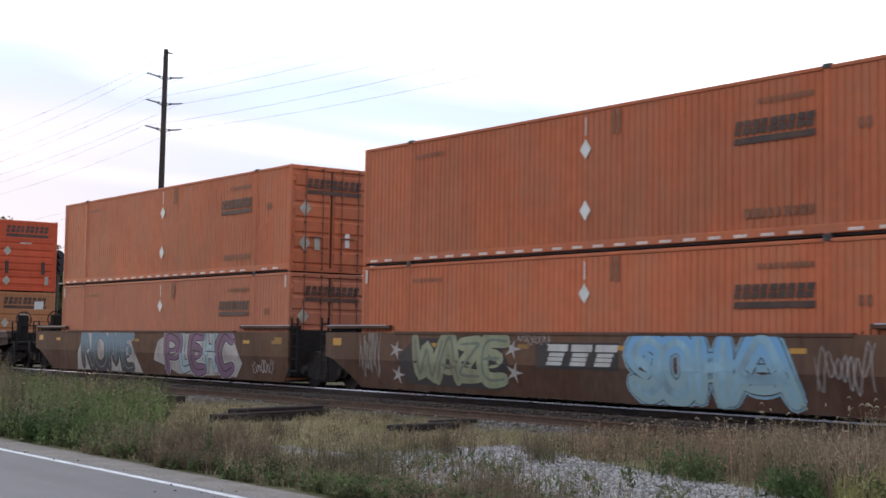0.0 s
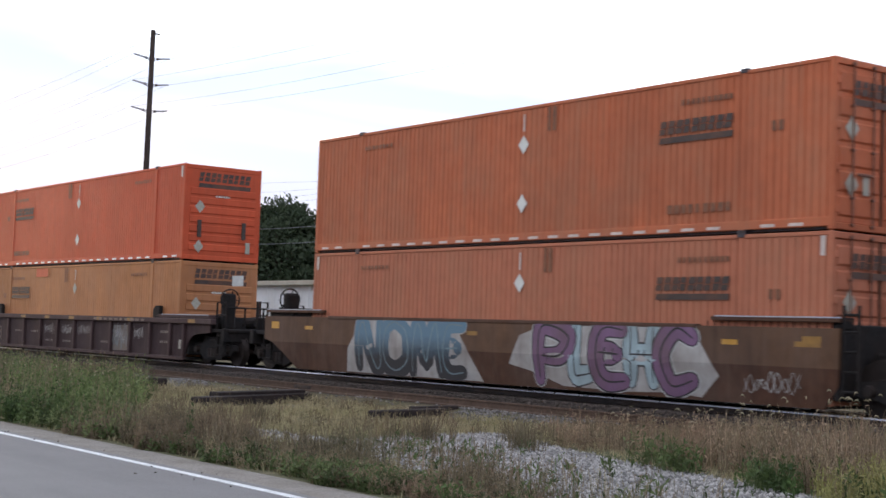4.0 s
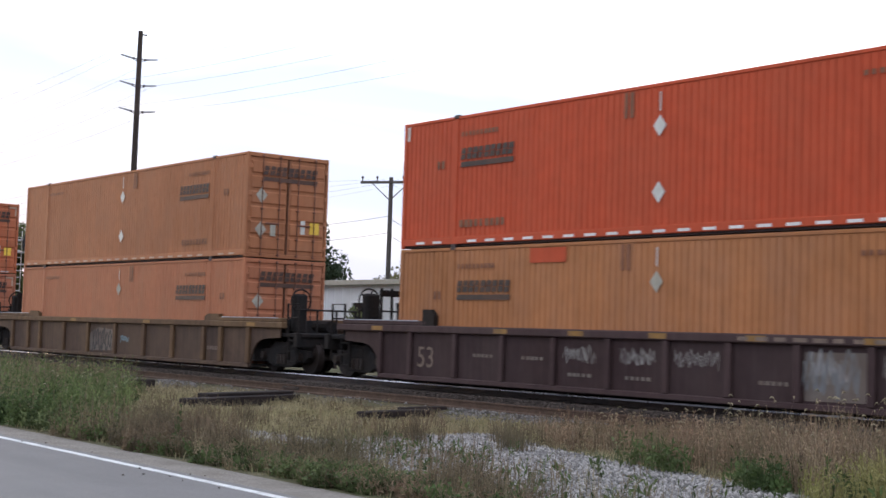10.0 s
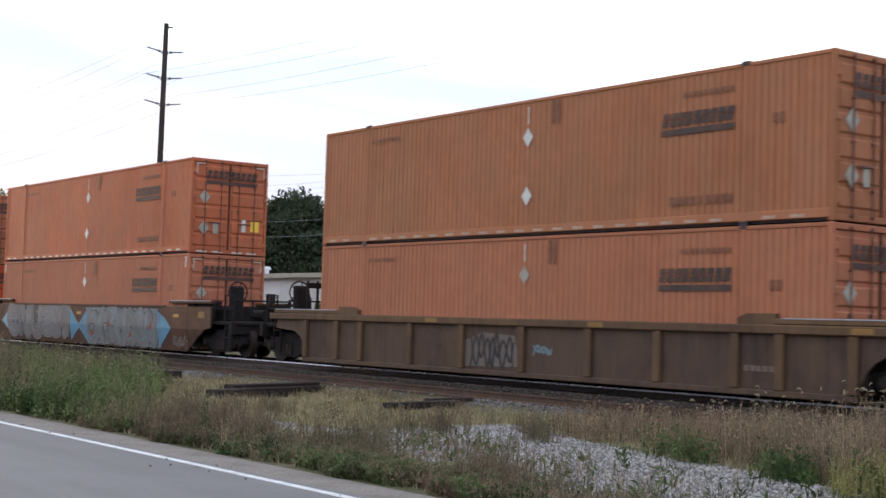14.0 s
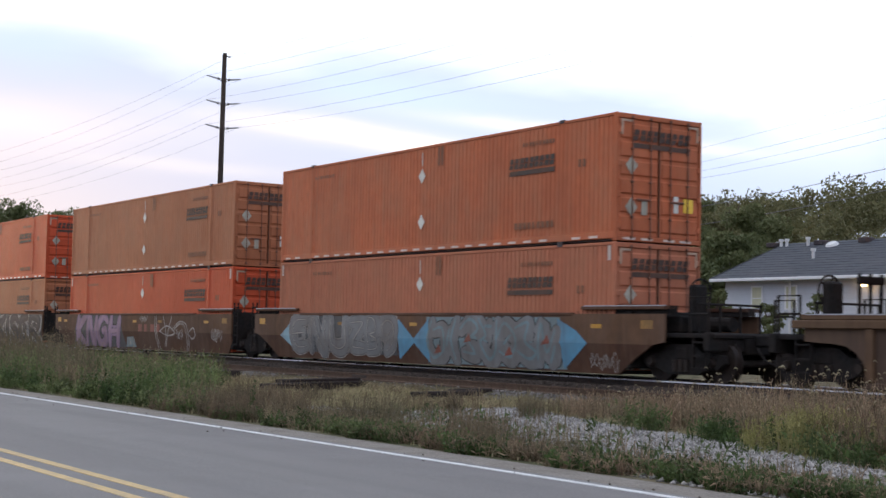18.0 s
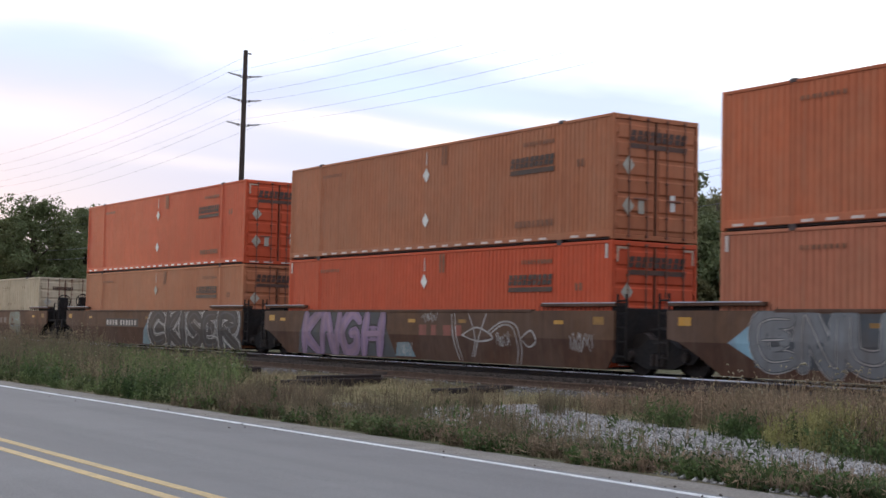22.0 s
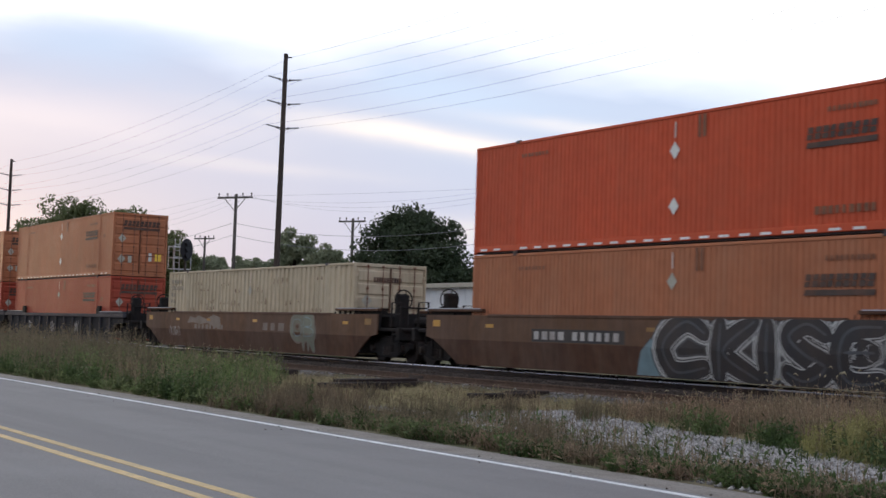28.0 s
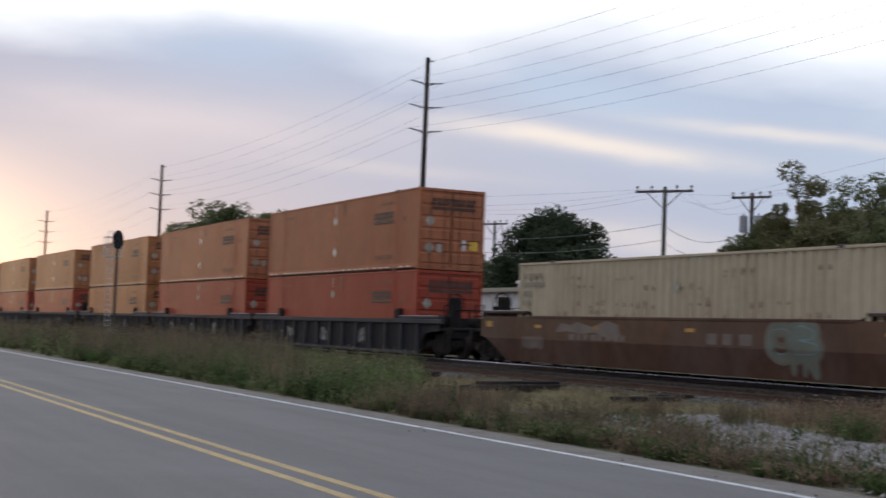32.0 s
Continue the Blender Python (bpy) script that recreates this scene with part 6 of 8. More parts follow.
    spray_blob(e, [(-7.0, 0.25), (-7.0, 1.32), (-0.85, 1.32), (-0.85, 0.25)], "slate", 0.003, label="dark grey sprayed ground")
    letter_piece(e, (("E", -6.95, -5.95), ("N", -5.90, -4.70), ("U", -4.65, -3.45), ("Z", -3.40, -2.55), ("B", -2.50, -1.80), ("Q", -1.75, -0.85)), 0.36, 1.24,
                 ((0.52, "chalk"), (0.47, "slate"), (0.42, "silver"), (0.07, "slate"), (0.03, "chalk")), 0.0, 21, label="silver block letter with a dark outline")
    spray_blob(e, [(-0.75, 0.15), (-0.75, 1.25), (0.05, 0.72), (0.75, 1.25), (0.75, 0.1), (0.05, 0.6)], "blue", 0.0105, label="blue sprayed arrow points")
    spray_blob(e, [(0.65, 0.10), (0.65, 1.30), (6.3, 1.30), (6.5, 0.10)], "teal", 0.003, label="grey-teal sprayed panel")
    spray_piece(e, 0.8, 6.2, 0.16, 1.26, "oisaesn", "silver", "black", 0.46, 0.035, label="dark outline round silver block shapes", shine="teal", jitter=23)
    spray_blob(e, [(6.2, 1.28), (6.9, 1.0), (7.3, 0.72), (6.9, 0.45), (6.4, 0.10)], "blue", 0.0105, label="blue sprayed arrow point")
    for k, u in enumerate((1.0, 2.4, 4.1, 5.6)):
        spray_blob(e, [(u, 0.35 + 0.3 * (k % 2)), (u + 0.25, 0.6 + 0.3 * (k % 2)), (u + 0.35, 0.4 + 0.3 * (k % 2))], "red", 0.021, label="small dull red sprayed accent")
    scribble(e, 7.3, 8.4, 0.15, 0.45, 41)

    f_ = ride(smooth_well(xf, "well_brown", "brown plate-sided well car with lilac graffiti and chalk drawings", "joint", "joint", (-8.2, -4.4, -0.3, 2.2, 6.3)))
    spray_blob(f_, [(-7.2, 0.08), (-7.0, 0.7), (-6.6, 1.36), (-2.0, 1.37), (-1.6, 0.8), (-1.2, 0.08)], "slate", 0.0025, label="dark grey sprayed ground")
    letter_piece(f_, (("K", -6.90, -5.60), ("N", -5.65, -4.40), ("G", -4.40, -3.20), ("H", -3.15, -1.75)), 0.14, 1.30,
                 ((0.50, "black"), (0.40, "lilac"), (0.16, "rose")), 0.28, 27, label="lilac letter with a black outline")
    spray_blob(f_, [(-1.25, 0.12), (-1.1, 0.5), (-0.45, 0.52), (-0.2, 0.12)], "teal", 0.003)
    scribble(f_, -1.1, -0.3, 0.18, 0.45, 43)
    for pts in ([(2.0, 0.1), (1.8, 0.6), (1.7, 1.3)], [(2.15, 0.1), (1.95, 0.6), (1.85, 1.3)], [(2.6, 0.2), (2.8, 0.7), (2.5, 1.3)], [(2.7, 0.2), (3.0, 0.75), (3.3, 1.3)],
                [(2.2, 0.75), (2.9, 0.95), (3.6, 0.7), (2.9, 0.6), (2.2, 0.75)], [(3.4, 0.85), (4.0, 1.1), (4.6, 1.0), (4.8, 0.5), (4.7, 0.08)],
                [(3.5, 0.80), (4.0, 1.02), (4.45, 0.95), (4.65, 0.5), (4.55, 0.08)], [(4.8, 0.7), (5.2, 0.9), (5.4, 0.65), (5.1, 0.5), (4.85, 0.65)]):
        bb = B()
        stroke(bb, pts, 0.045, 0.006, 0.06, 1.37, side_face)
        part("spray_line", bb, S["chalk"], f_, "pale sprayed drawing line")
    scribble(f_, 3.7, 4.4, 0.55, 0.8, 44, loops=7)
    scribble(f_, 6.7, 7.6, 0.5, 0.8, 45)
    scribble(f_, 0.2, 1.0, 1.12, 1.3, 46)
    for k in range(4):
        car_bars(f_, 0.1 + 0.6 * k, 0.45, 0.72, 0.28, 1, S["red"], k)

    g = ride(smooth_well(xg, "well_brown", "brown plate-sided well car with black and white swirling graffiti", "coupler", "joint", (-7.0, -0.4, 3.0, 6.2)))
    spray_blob(g, [(-0.9, 0.08), (-0.6, 0.8), (0.1, 1.3), (7.4, 1.37), (8.1, 0.9), (8.2, 0.08)], "black", 0.0025, label="black sprayed ground")
    spray_blob(g, [(-1.0, 0.08), (-0.8, 0.6), (-0.3, 1.0), (0.2, 0.08)], "teal", 0.0028)
    letter_piece(g, (("C", -0.20, 1.45), ("K", 1.50, 3.00), ("I", 2.85, 3.55), ("S", 3.55, 4.95), ("E", 5.00, 6.20), ("R", 6.25, 8.10)), 0.12, 1.28,
                 ((0.80, "slate"), (0.70, "white"), (0.60, "black"), (0.54, "white"), (0.48, "black"), (0.06, "slate")), 0.05, 31, label="black swirling letter with double white outlines")
    spray_blob(g, [(-5.05, 0.74), (-5.05, 1.06), (-1.35, 1.06), (-1.35, 0.74)], "black", 0.003, label="black panel behind white marks")
    car_bars(g, -4.95, 1.35, 0.80, 0.20, 4, S["chalk"], 3)
    car_bars(g, -3.35, 1.9, 0.80, 0.20, 6, S["chalk"], 4)

    h = ride(smooth_well(xh, "well_brown", "brown plate-sided well car with faded green and grey graffiti", "coupler", "coupler", (-6.6, -3.4, 0.9, 4.2, 7.8)))
    letter_piece(h, (("O", 3.95, 4.75), ("B", 4.70, 5.60)), 0.62, 1.22, ((0.46, "ghost"), (0.36, "moss"), (0.03, "teal")), 0.0, 37, label="faded pale green rounded letter")
    letter_piece(h, (("T", 4.55, 4.95), ("N", 5.05, 5.60)), 0.22, 0.52, ((0.20, "ghost"), (0.12, "moss")), 0.0, 38, label="small faded green letter")
    car_bars(h, 1.6, 1.9, 0.78, 0.26, 3, S["ghost"], 7)
    spray_blob(h, [(-5.6, 0.95), (-5.3, 1.22), (-5.0, 1.1), (-4.4, 1.26), (-3.6, 1.12), (-2.9, 1.30), (-2.3, 1.2), (-2.2, 0.9), (-2.7, 0.8), (-3.3, 1.0), (-4.2, 0.92), (-5.0, 1.0)], "ghost", 0.0022, label="faint washed-out pale patch")
    scribble(h, -7.6, -6.3, 0.45, 0.75, 51)
    car_bars(h, -4.8, 3.0, 0.76, 0.16, 8, S["ghost"], 9)

    # grey ribbed units towards the rear
    spec = [(xi, "joint", "coupler")] + [(x - HL, l, r) for (x, _, _), (l, r) in zip(far, (("joint", "joint"), ("coupler", "joint"), ("joint", "coupler"), ("joint", "joint"), ("coupler", "joint"), ("joint", "coupler")))]
    for x, l, r in spec:
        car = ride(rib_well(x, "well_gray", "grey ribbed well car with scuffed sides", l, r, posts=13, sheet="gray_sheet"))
        for k in range(3):
            scribble(car, -5 + 4 * k, -4.2 + 4 * k, 0.4, 0.8, 60 + k, face=f, width=0.05, loops=5)


build_train()


# ---------------------------------------------------------------- poles and wires
ARMS = (1.18, 2.26, 3.34)               # heights of the insulators, from the pole's top


def tall_pole(x, y, top):
    base = float(ground_height(x, y)) - 0.4
    p = thing("transmission_pole", x, y, base, "tall dark wooden pole with post insulators", "utility pole", "tall poles along the track")
    h = top - base
    lean = 0.012 * h
    part("pole", B().tube((0, 0, 0), (lean, 0, h), 0.155, 0.095, 14), M["pole_wood"], p)
    part("wire_bracket", B().box(lean - 0.03, lean + 0.03, 0.08, 0.30, h - 0.16, h - 0.11, 0.01), M["casting"], p)
    for dz in ARMS:
        z = h - dz
        xx = lean * z / h
        for sign in (-1, 1):
            arm = part("insulator_arm", B().tube((xx, sign * 0.26, z + 0.02), (xx, sign * 0.80, z + 0.10), 0.040, 0.030, 8), M["insulator"], p, "grey post insulator")
            part("arm_bracket", B().tube((xx, 0, z + 0.02), (xx, sign * 0.27, z + 0.02), 0.018, n=6).tube((xx, 0, z - 0.16), (xx, sign * 0.24, z + 0.0), 0.014, n=6)
                 .tube((xx, sign * 0.235, z + 0.015), (xx, sign * 0.275, z + 0.02), 0.06, n=8), M["casting"], arm, "dark steel bracket")
        part("pole_band", B().tube((xx, 0, z - 0.05), (xx, 0, z + 0.05), 0.118, n=12), M["casting"], p)
    return p


TALL = ((36.5, 4.5, 13.3), (-10.5, 4.5, 13.2), (-57.6, 4.45, 13.05), (-104.3, 4.5, 12.45), (-151.0, 4.5, 11.9), (-198.0, 4.6, 11.5))


def hang(points, sag, r, name, label, steps=14):
    """A wire hung from point to point."""
    b = B()
    for a, c in zip(points, points[1:]):
        a, c = Vector(a), Vector(c)
        line = [a.lerp(c, k / steps) - Vector((0, 0, sag * 4 * (k / steps) * (1 - k / steps))) for k in range(steps + 1)]
        b.path([tuple(q) for q in line], r, 5)
    solid(name, b, M["wire"], label, "wire", "overhead wires")


for x, y, top in TALL:
    tall_pole(x, y, top)
for dz in ARMS:
    for sign in (-1, 1):
        hang([(x, y + sign * 0.80, top - dz + 0.11) for x, y, top in TALL], 0.75, 0.0045, "power_line", "thin grey power line hung between tall poles")
hang([(x, y + 0.28, top - 0.12) for x, y, top in TALL], 0.6, 0.005, "shield_wire", "thin grey shield wire hung between tall poles")


def t_pole(x, y, top, turn, arm=3.0, cans=False, thin=1.0):
    base = float(ground_height(x, y)) - 0.4
    p = thing("utility_pole", x, y, base, "grey wooden utility pole with a braced crossarm" + (" and transformers" if cans else ""), "utility pole", "poles with crossarms")
    p.matrix_basis = pose(x, y, base, 0, 0, turn)
    h = top - base
    part("pole", B().tube((0, 0, 0), (0, 0, h), 0.15 * thin, 0.11 * thin, 12), M["pole_gray"], p)
    part("crossarm", B().box(-arm / 2, arm / 2, -0.18, -0.07, h - 0.34, h - 0.20, 0.012), M["pole_gray"], p)
    for sign in (-1, 1):
        part("arm_brace", B().tube((0, -0.12, h - 1.25), (sign * arm * 0.30, -0.12, h - 0.34), 0.028, n=6), M["pole_gray"], p)
    for u in (-0.47, -0.22, 0.22, 0.47):
        part("insulator", B().tube((u * arm, -0.12, h - 0.20), (u * arm, -0.12, h - 0.06), 0.03, n=8).tube((u * arm, -0.12, h - 0.06), (u * arm, -0.12, h + 0.06), 0.075, 0.05, 10),
             M["casting"], p, "dark pin insulator")
    if cans:
        for sign in (-1, 1):
            part("transformer", B().tube((sign * 0.45, -0.1, h - 2.3), (sign * 0.45, -0.1, h - 1.35), 0.24, n=14).tube((sign * 0.45, -0.1, h - 1.35), (sign * 0.45, -0.1, h - 1.2), 0.05, n=8),
                 M["insulator"], p, "grey transformer can")
    return p


def place_b(az, dist):
    """A spot by its bearing from north, turning west, and its distance from the road edge."""
    return -dist * math.sin(radians(az)), -21.9 + dist * math.cos(radians(az))


T_POLES = []
for az, dist, el, turn, arm, cans in ((55.65, 80, 6.04, 34, 3.4, False), (52.24, 84, 5.86, 30, 2.4, True), (62.4, 118, 4.50, 30, 2.6, False), (67.1, 104, 5.27, 30, 3.1, False),
                                      (68.25, 150, 3.55, 30, 2.6, False)):
    x, y = place_b(az, dist)
    top = 0.83 + dist * math.tan(radians(el)) + 0.05
    t_pole(x, y, top, turn, arm, cans)
    T_POLES.append((x, y, top))
ORDER = [(12.0, 26.0, 12.6), (-24.0, 25.0, 12.0), T_POLES[1], T_POLES[0], T_POLES[3], (-150.0, 22.0, 10.6)]
for off, dz, sag in ((-1.3, -0.15, 0.1), (-0.5, -0.12, 0.7), (0.5, -0.12, 1.0), (1.3, -0.15, 1.25)):
    hang([(x + off * 0.6, y + off * 0.6, top + dz) for x, y, top in ORDER], sag, 0.0055, "service_wire", "thin grey wire between crossarm poles")
for dz in (-2.1, -3.0):
    hang([(x, y - 0.15, top + dz) for x, y, top in ORDER], 0.9, 0.014, "cable", "grey communication cable between crossarm poles")


def signal(x, y, top, near):
    base = float(ground_height(x, y)) - 0.05
    s = thing("railway_signal", x, y, base, "railway signal mast with black round target and ladder", "railway signal", "railway signals")
    h = top - base
    part("mast", B().tube((0, 0, 0), (0, 0, h), 0.07, n=12), M["pole_gray"], s)
    part("base_cabinet", B().box(-0.25, 0.25, -0.2, 0.2, 0, 0.9, 0.03), M["insulator"], s, "grey metal cabinet")
    face = [(0.32 * math.cos(t), h - 0.55 + 0.55 * math.sin(t)) for t in (2 * math.pi * k / 24 for k in range(24))]
    part("target", B().prism(face, "x", 0.10, 0.14), M["signal_black"], s, "black oval signal target")
    for dz in (0.25, 0.55, 0.85):
        part("lamp_hood", B().tube((0.14, 0, h - dz), (0.34, 0, h - dz + 0.02), 0.11, n=12), M["signal_black"], s, "black lamp hood")
    lad = B()
    for yy in (-0.45, -0.20):
        lad.tube((-0.30, yy, 0.3), (-0.30, yy, h), 0.022, n=6)
    z = 0.5
    while z < h:
        lad.tube((-0.30, -0.45, z), (-0.30, -0.20, z), 0.016, n=6)
        z += 0.3
    part("ladder", lad, M["lattice"], s, "pale metal ladder")
    cage = B()
    for cx, cy in ((-0.75, -0.6), (-0.05, -0.6), (-0.75, 0.3), (-0.05, 0.3)):
        cage.tube((cx, cy, h - 1.5), (cx, cy, h - 0.35), 0.025, n=6)
    for zz in (h - 1.5, h - 0.95, h - 0.40):
        cage.path([(-0.75, -0.6, zz), (-0.05, -0.6, zz), (-0.05, 0.3, zz), (-0.75, 0.3, zz), (-0.75, -0.6, zz)], 0.022)
    part("work_platform", cage, M["lattice"], s, "pale metal work platform")


signal(-66.4, 3.6, 5.1, False)
signal(-81.6, -3.6, 5.95, True)


# ---------------------------------------------------------------- buildings
def long_building():
    x0, x1, y0, y1, zt = -74.0, -47.6, 12.0, 15.0, 3.0
    zb = float(ground_height(-60, 12)) - 0.3
    h = thing("long_white_building", 0, 0, 0, "long low white metal-clad building with tall windows", "building")
    wins = [x0 + 6.5 + 3.1 * k for k in range(7)]
    w = B()
    edges = [x0] + [v for c in wins for v in (c - 0.5, c + 0.5)] + [x1]
    for a, c in zip(edges[::2], edges[1::2]):
        w.box(a, c, y0, y0 + 0.2, zb, zt)
    for c in wins:
        w.box(c - 0.5, c + 0.5, y0, y0 + 0.2, zb, 0.75).box(c - 0.5, c + 0.5, y0, y0 + 0.2, 2.25, zt)
    w.box(x0, x0 + 0.2, y0 + 0.2, y1, zb, zt).box(x1 - 0.2, x1, y0 + 0.2, y1, zb, zt).box(x0 + 0.2, x1 - 0.2, y1 - 0.2, y1, zb, zt)
    part("wall", w, M["shed_white"], h)
    seam = B()
    u = x0 + 0.4
    while u < x1:
        if all(abs(u - c) > 0.6 for c in wins):
            seam.box(u - 0.02, u + 0.02, y0 - 0.02, y0, zb, zt)
        u += 0.6
    part("cladding_rib", seam, M["shed_white"], h)
    part("roof", B().prism([(y0 - 0.25, zt), (y0 - 0.25, zt + 0.12), ((y0 + y1) / 2, zt + 0.20), (y1 + 0.25, zt + 0.12), (y1 + 0.25, zt)], "x", x0 - 0.2, x1 + 0.2), M["shed_white"], h)
    for vx in (-50.2, -63.5):
        part("roof_vent", B().tube((vx, y0 + 0.9, zt + 0.1), (vx, y0 + 0.9, zt + 0.42), 0.16, n=12).tube((vx, y0 + 0.9, zt + 0.42), (vx, y0 + 0.9, zt + 0.56), 0.27, 0.20, 14), M["pipe"], h, "white mushroom roof vent")
    part("eave_trim", B().box(x0 - 0.22, x1 + 0.22, y0 - 0.30, y0 - 0.25, zt - 0.06, zt + 0.14, 0.01), M["placard_gray"], h, "grey eave trim")
    for c in wins:
        win = part("window", B().box(c - 0.5, c + 0.5, y0 + 0.08, y0 + 0.11, 0.75, 2.25), M["glass"], h, "tall dark window")
        part("window_frame", B().box(c - 0.56, c - 0.46, y0 - 0.03, y0 + 0.05, 0.70, 2.30).box(c + 0.46, c + 0.56, y0 - 0.03, y0 + 0.05, 0.70, 2.30)
             .box(c - 0.46, c + 0.46, y0 - 0.03, y0 + 0.05, 2.22, 2.30).box(c - 0.46, c + 0.46, y0 - 0.03, y0 + 0.05, 0.70, 0.78), M["trim"], win)


def house():
    x0, x1, yf, yr, yb = -40.3, -14.0, 17.9, 21.6, 25.3
    zb, ze, zr = float(ground_height(-35, 18)) - 0.3, 3.20, 4.80
    h = thing("white_house", 0, 0, 0, "pale grey-sided house with charcoal shingle roof and lit lamp", "house")
    w = B().box(x0 + 0.3, x1 - 0.3, yf, yf + 0.2, zb, ze - 0.05).box(x0 + 0.3, x0 + 0.5, yf + 0.2, yb, zb, ze - 0.05).box(x1 - 0.5, x1 - 0.3, yf + 0.2, yb, zb, ze - 0.05)
    w.box(x0 + 0.5, x1 - 0.5, yb - 0.2, yb, zb, ze - 0.05)
    w.prism([(yf, ze - 0.05), (yr, zr - 0.15), (yb, ze - 0.05)], "x", x0 + 0.3, x0 + 0.5)
    part("wall", w, M["siding"], h)
    lap = B()
    z = zb + 0.35
    while z < ze - 0.2:
        lap.prism([(yf - 0.004, z), (yf - 0.022, z), (yf - 0.004, z + 0.19)], "x", x0 + 0.3, x1 - 0.3)
        z += 0.2
    part("siding_board", lap, M["siding"], h)
    roof = B()
    n = 14
    for k in range(n):
        a, b_ = k / n, (k + 1) / n
        for s, y_e in ((0, yf - 0.45), (1, yb + 0.45)):
            ya, yb_ = y_e + (yr - y_e) * a, y_e + (yr - y_e) * b_
            za, zb_ = ze + (zr - ze) * a, ze + (zr - ze) * b_
            d = 0.02
            roof.prism([(ya, za + d), (ya, za - 0.06), (yb_, zb_ - 0.06), (yb_, zb_ + 0.002)], "x", x0, x1)
    tagged(part("roof", roof, M["shingle"], h), kind="stuff")
    part("gutter", B().box(x0 - 0.02, x1 + 0.02, yf - 0.58, yf - 0.46, ze - 0.13, ze - 0.01, 0.02), M["trim"], h, "white gutter")
    part("soffit", B().box(x0, x1, yf - 0.46, yf + 0.0, ze - 0.09, ze - 0.065), M["trim"], h)
    part("rake_board", B().prism([(yf - 0.5, ze - 0.10), (yf - 0.5, ze + 0.03), (yr, zr + 0.03), (yr, zr - 0.12)], "x", x0 - 0.03, x0 - 0.002), M["shingle"], h)
    part("downspout", B().tube((-36.6, yf - 0.10, zb), (-36.6, yf - 0.10, ze - 0.15), 0.05, n=8).tube((-36.6, yf - 0.10, ze - 0.15), (-36.6, yf - 0.5, ze - 0.08), 0.05, n=8), M["trim"], h, "white downspout")
    for k, c in enumerate((-38.3, -36.6)):
        win = part("window", B().box(c - 0.24, c + 0.24, yf - 0.03, yf - 0.012, 2.05, 2.85), M["blind"], h, "small window with a cream blind")
        part("window_frame", B().box(c - 0.30, c - 0.24, yf - 0.06, yf - 0.024, 1.99, 2.91).box(c + 0.24, c + 0.30, yf - 0.06, yf - 0.024, 1.99, 2.91)
             .box(c - 0.24, c + 0.24, yf - 0.06, yf - 0.024, 2.85, 2.91).box(c - 0.24, c + 0.24, yf - 0.06, yf - 0.024, 1.99, 2.05)
             .box(c - 0.24, c + 0.24, yf - 0.045, yf - 0.034, 2.42, 2.46), M["trim"], win)
    for x, y, hh, kind in ((-40.2, 21.2, 0.20, 0), (-39.9, 21.2, 0.20, 0), (-38.7, 21.1, 0.26, 0), (-37.0, 19.5, 0.28, 0), (-37.4, 21.0, 0.3, 1), (-36.0, 21.3, 0.16, 2), (-38.2, 21.3, 0.14, 2), (-40.7, 21.3, 0.14, 2), (-33.0, 21.3, 0.14, 2)):
        z = ze + (zr - ze) * (y - yf + 0.45) / (yr - yf + 0.45)
        if kind == 0:
            b = B().tube((x, y, z - 0.1), (x, y, z + hh), 0.06, n=10).tube((x, y, z + hh), (x, y, z + hh + 0.10), 0.10, n=10)
        elif kind == 1:
            b = B().tube((x, y, z), (x, y - 0.05, z + 0.10), 0.28, 0.20, 16)
        else:
            b = B().box(x - 0.25, x + 0.25, y - 0.2, y + 0.2, z - 0.05, z + hh, 0.03)
        part("roof_vent", b, M["casting" if kind == 2 else "pipe"], h, "white vent pipe" if kind == 0 else "roof vent")
    lamp = part("wall_lamp", B().box(-33.15, -32.85, yf - 0.30, yf - 0.05, 2.85, 3.05, 0.03), M["casting"], h, "lit orange wall lamp")
    part("lamp_lens", B().box(-33.14, -32.86, yf - 0.38, yf - 0.302, 2.80, 3.04, 0.03), M["lamp_glow"], lamp, "glowing orange lens")


long_building()
house()


# ---------------------------------------------------------------- trees
def leaf_cloud(rng, centres, radii, per, size, droop=0.0):
    """Small bent leaves scattered through clumps."""
    c = np.repeat(np.asarray(centres), per, axis=0)
    r = np.repeat(np.asarray(radii), per)[:, None]
    d = rng.normal(size=c.shape)
    d /= np.linalg.norm(d, axis=1)[:, None]
    p = c + d * r * rng.uniform(0.55, 1.05, (len(c), 1)) * np.array([1, 1, 0.8])
    u = rng.normal(size=c.shape)
    u /= np.linalg.norm(u, axis=1)[:, None]
    u[:, 2] -= droop
    w = np.cross(u, rng.normal(size=c.shape))
    w /= np.linalg.norm(w, axis=1)[:, None]
    s = size * rng.uniform(0.6, 1.3, (len(c), 1))
    v = np.stack([p - u * s, p + w * s * 0.45, p + u * s, p - w * s * 0.45], 1).reshape(-1, 3)
    return v, np.arange(len(v)).reshape(-1, 4)


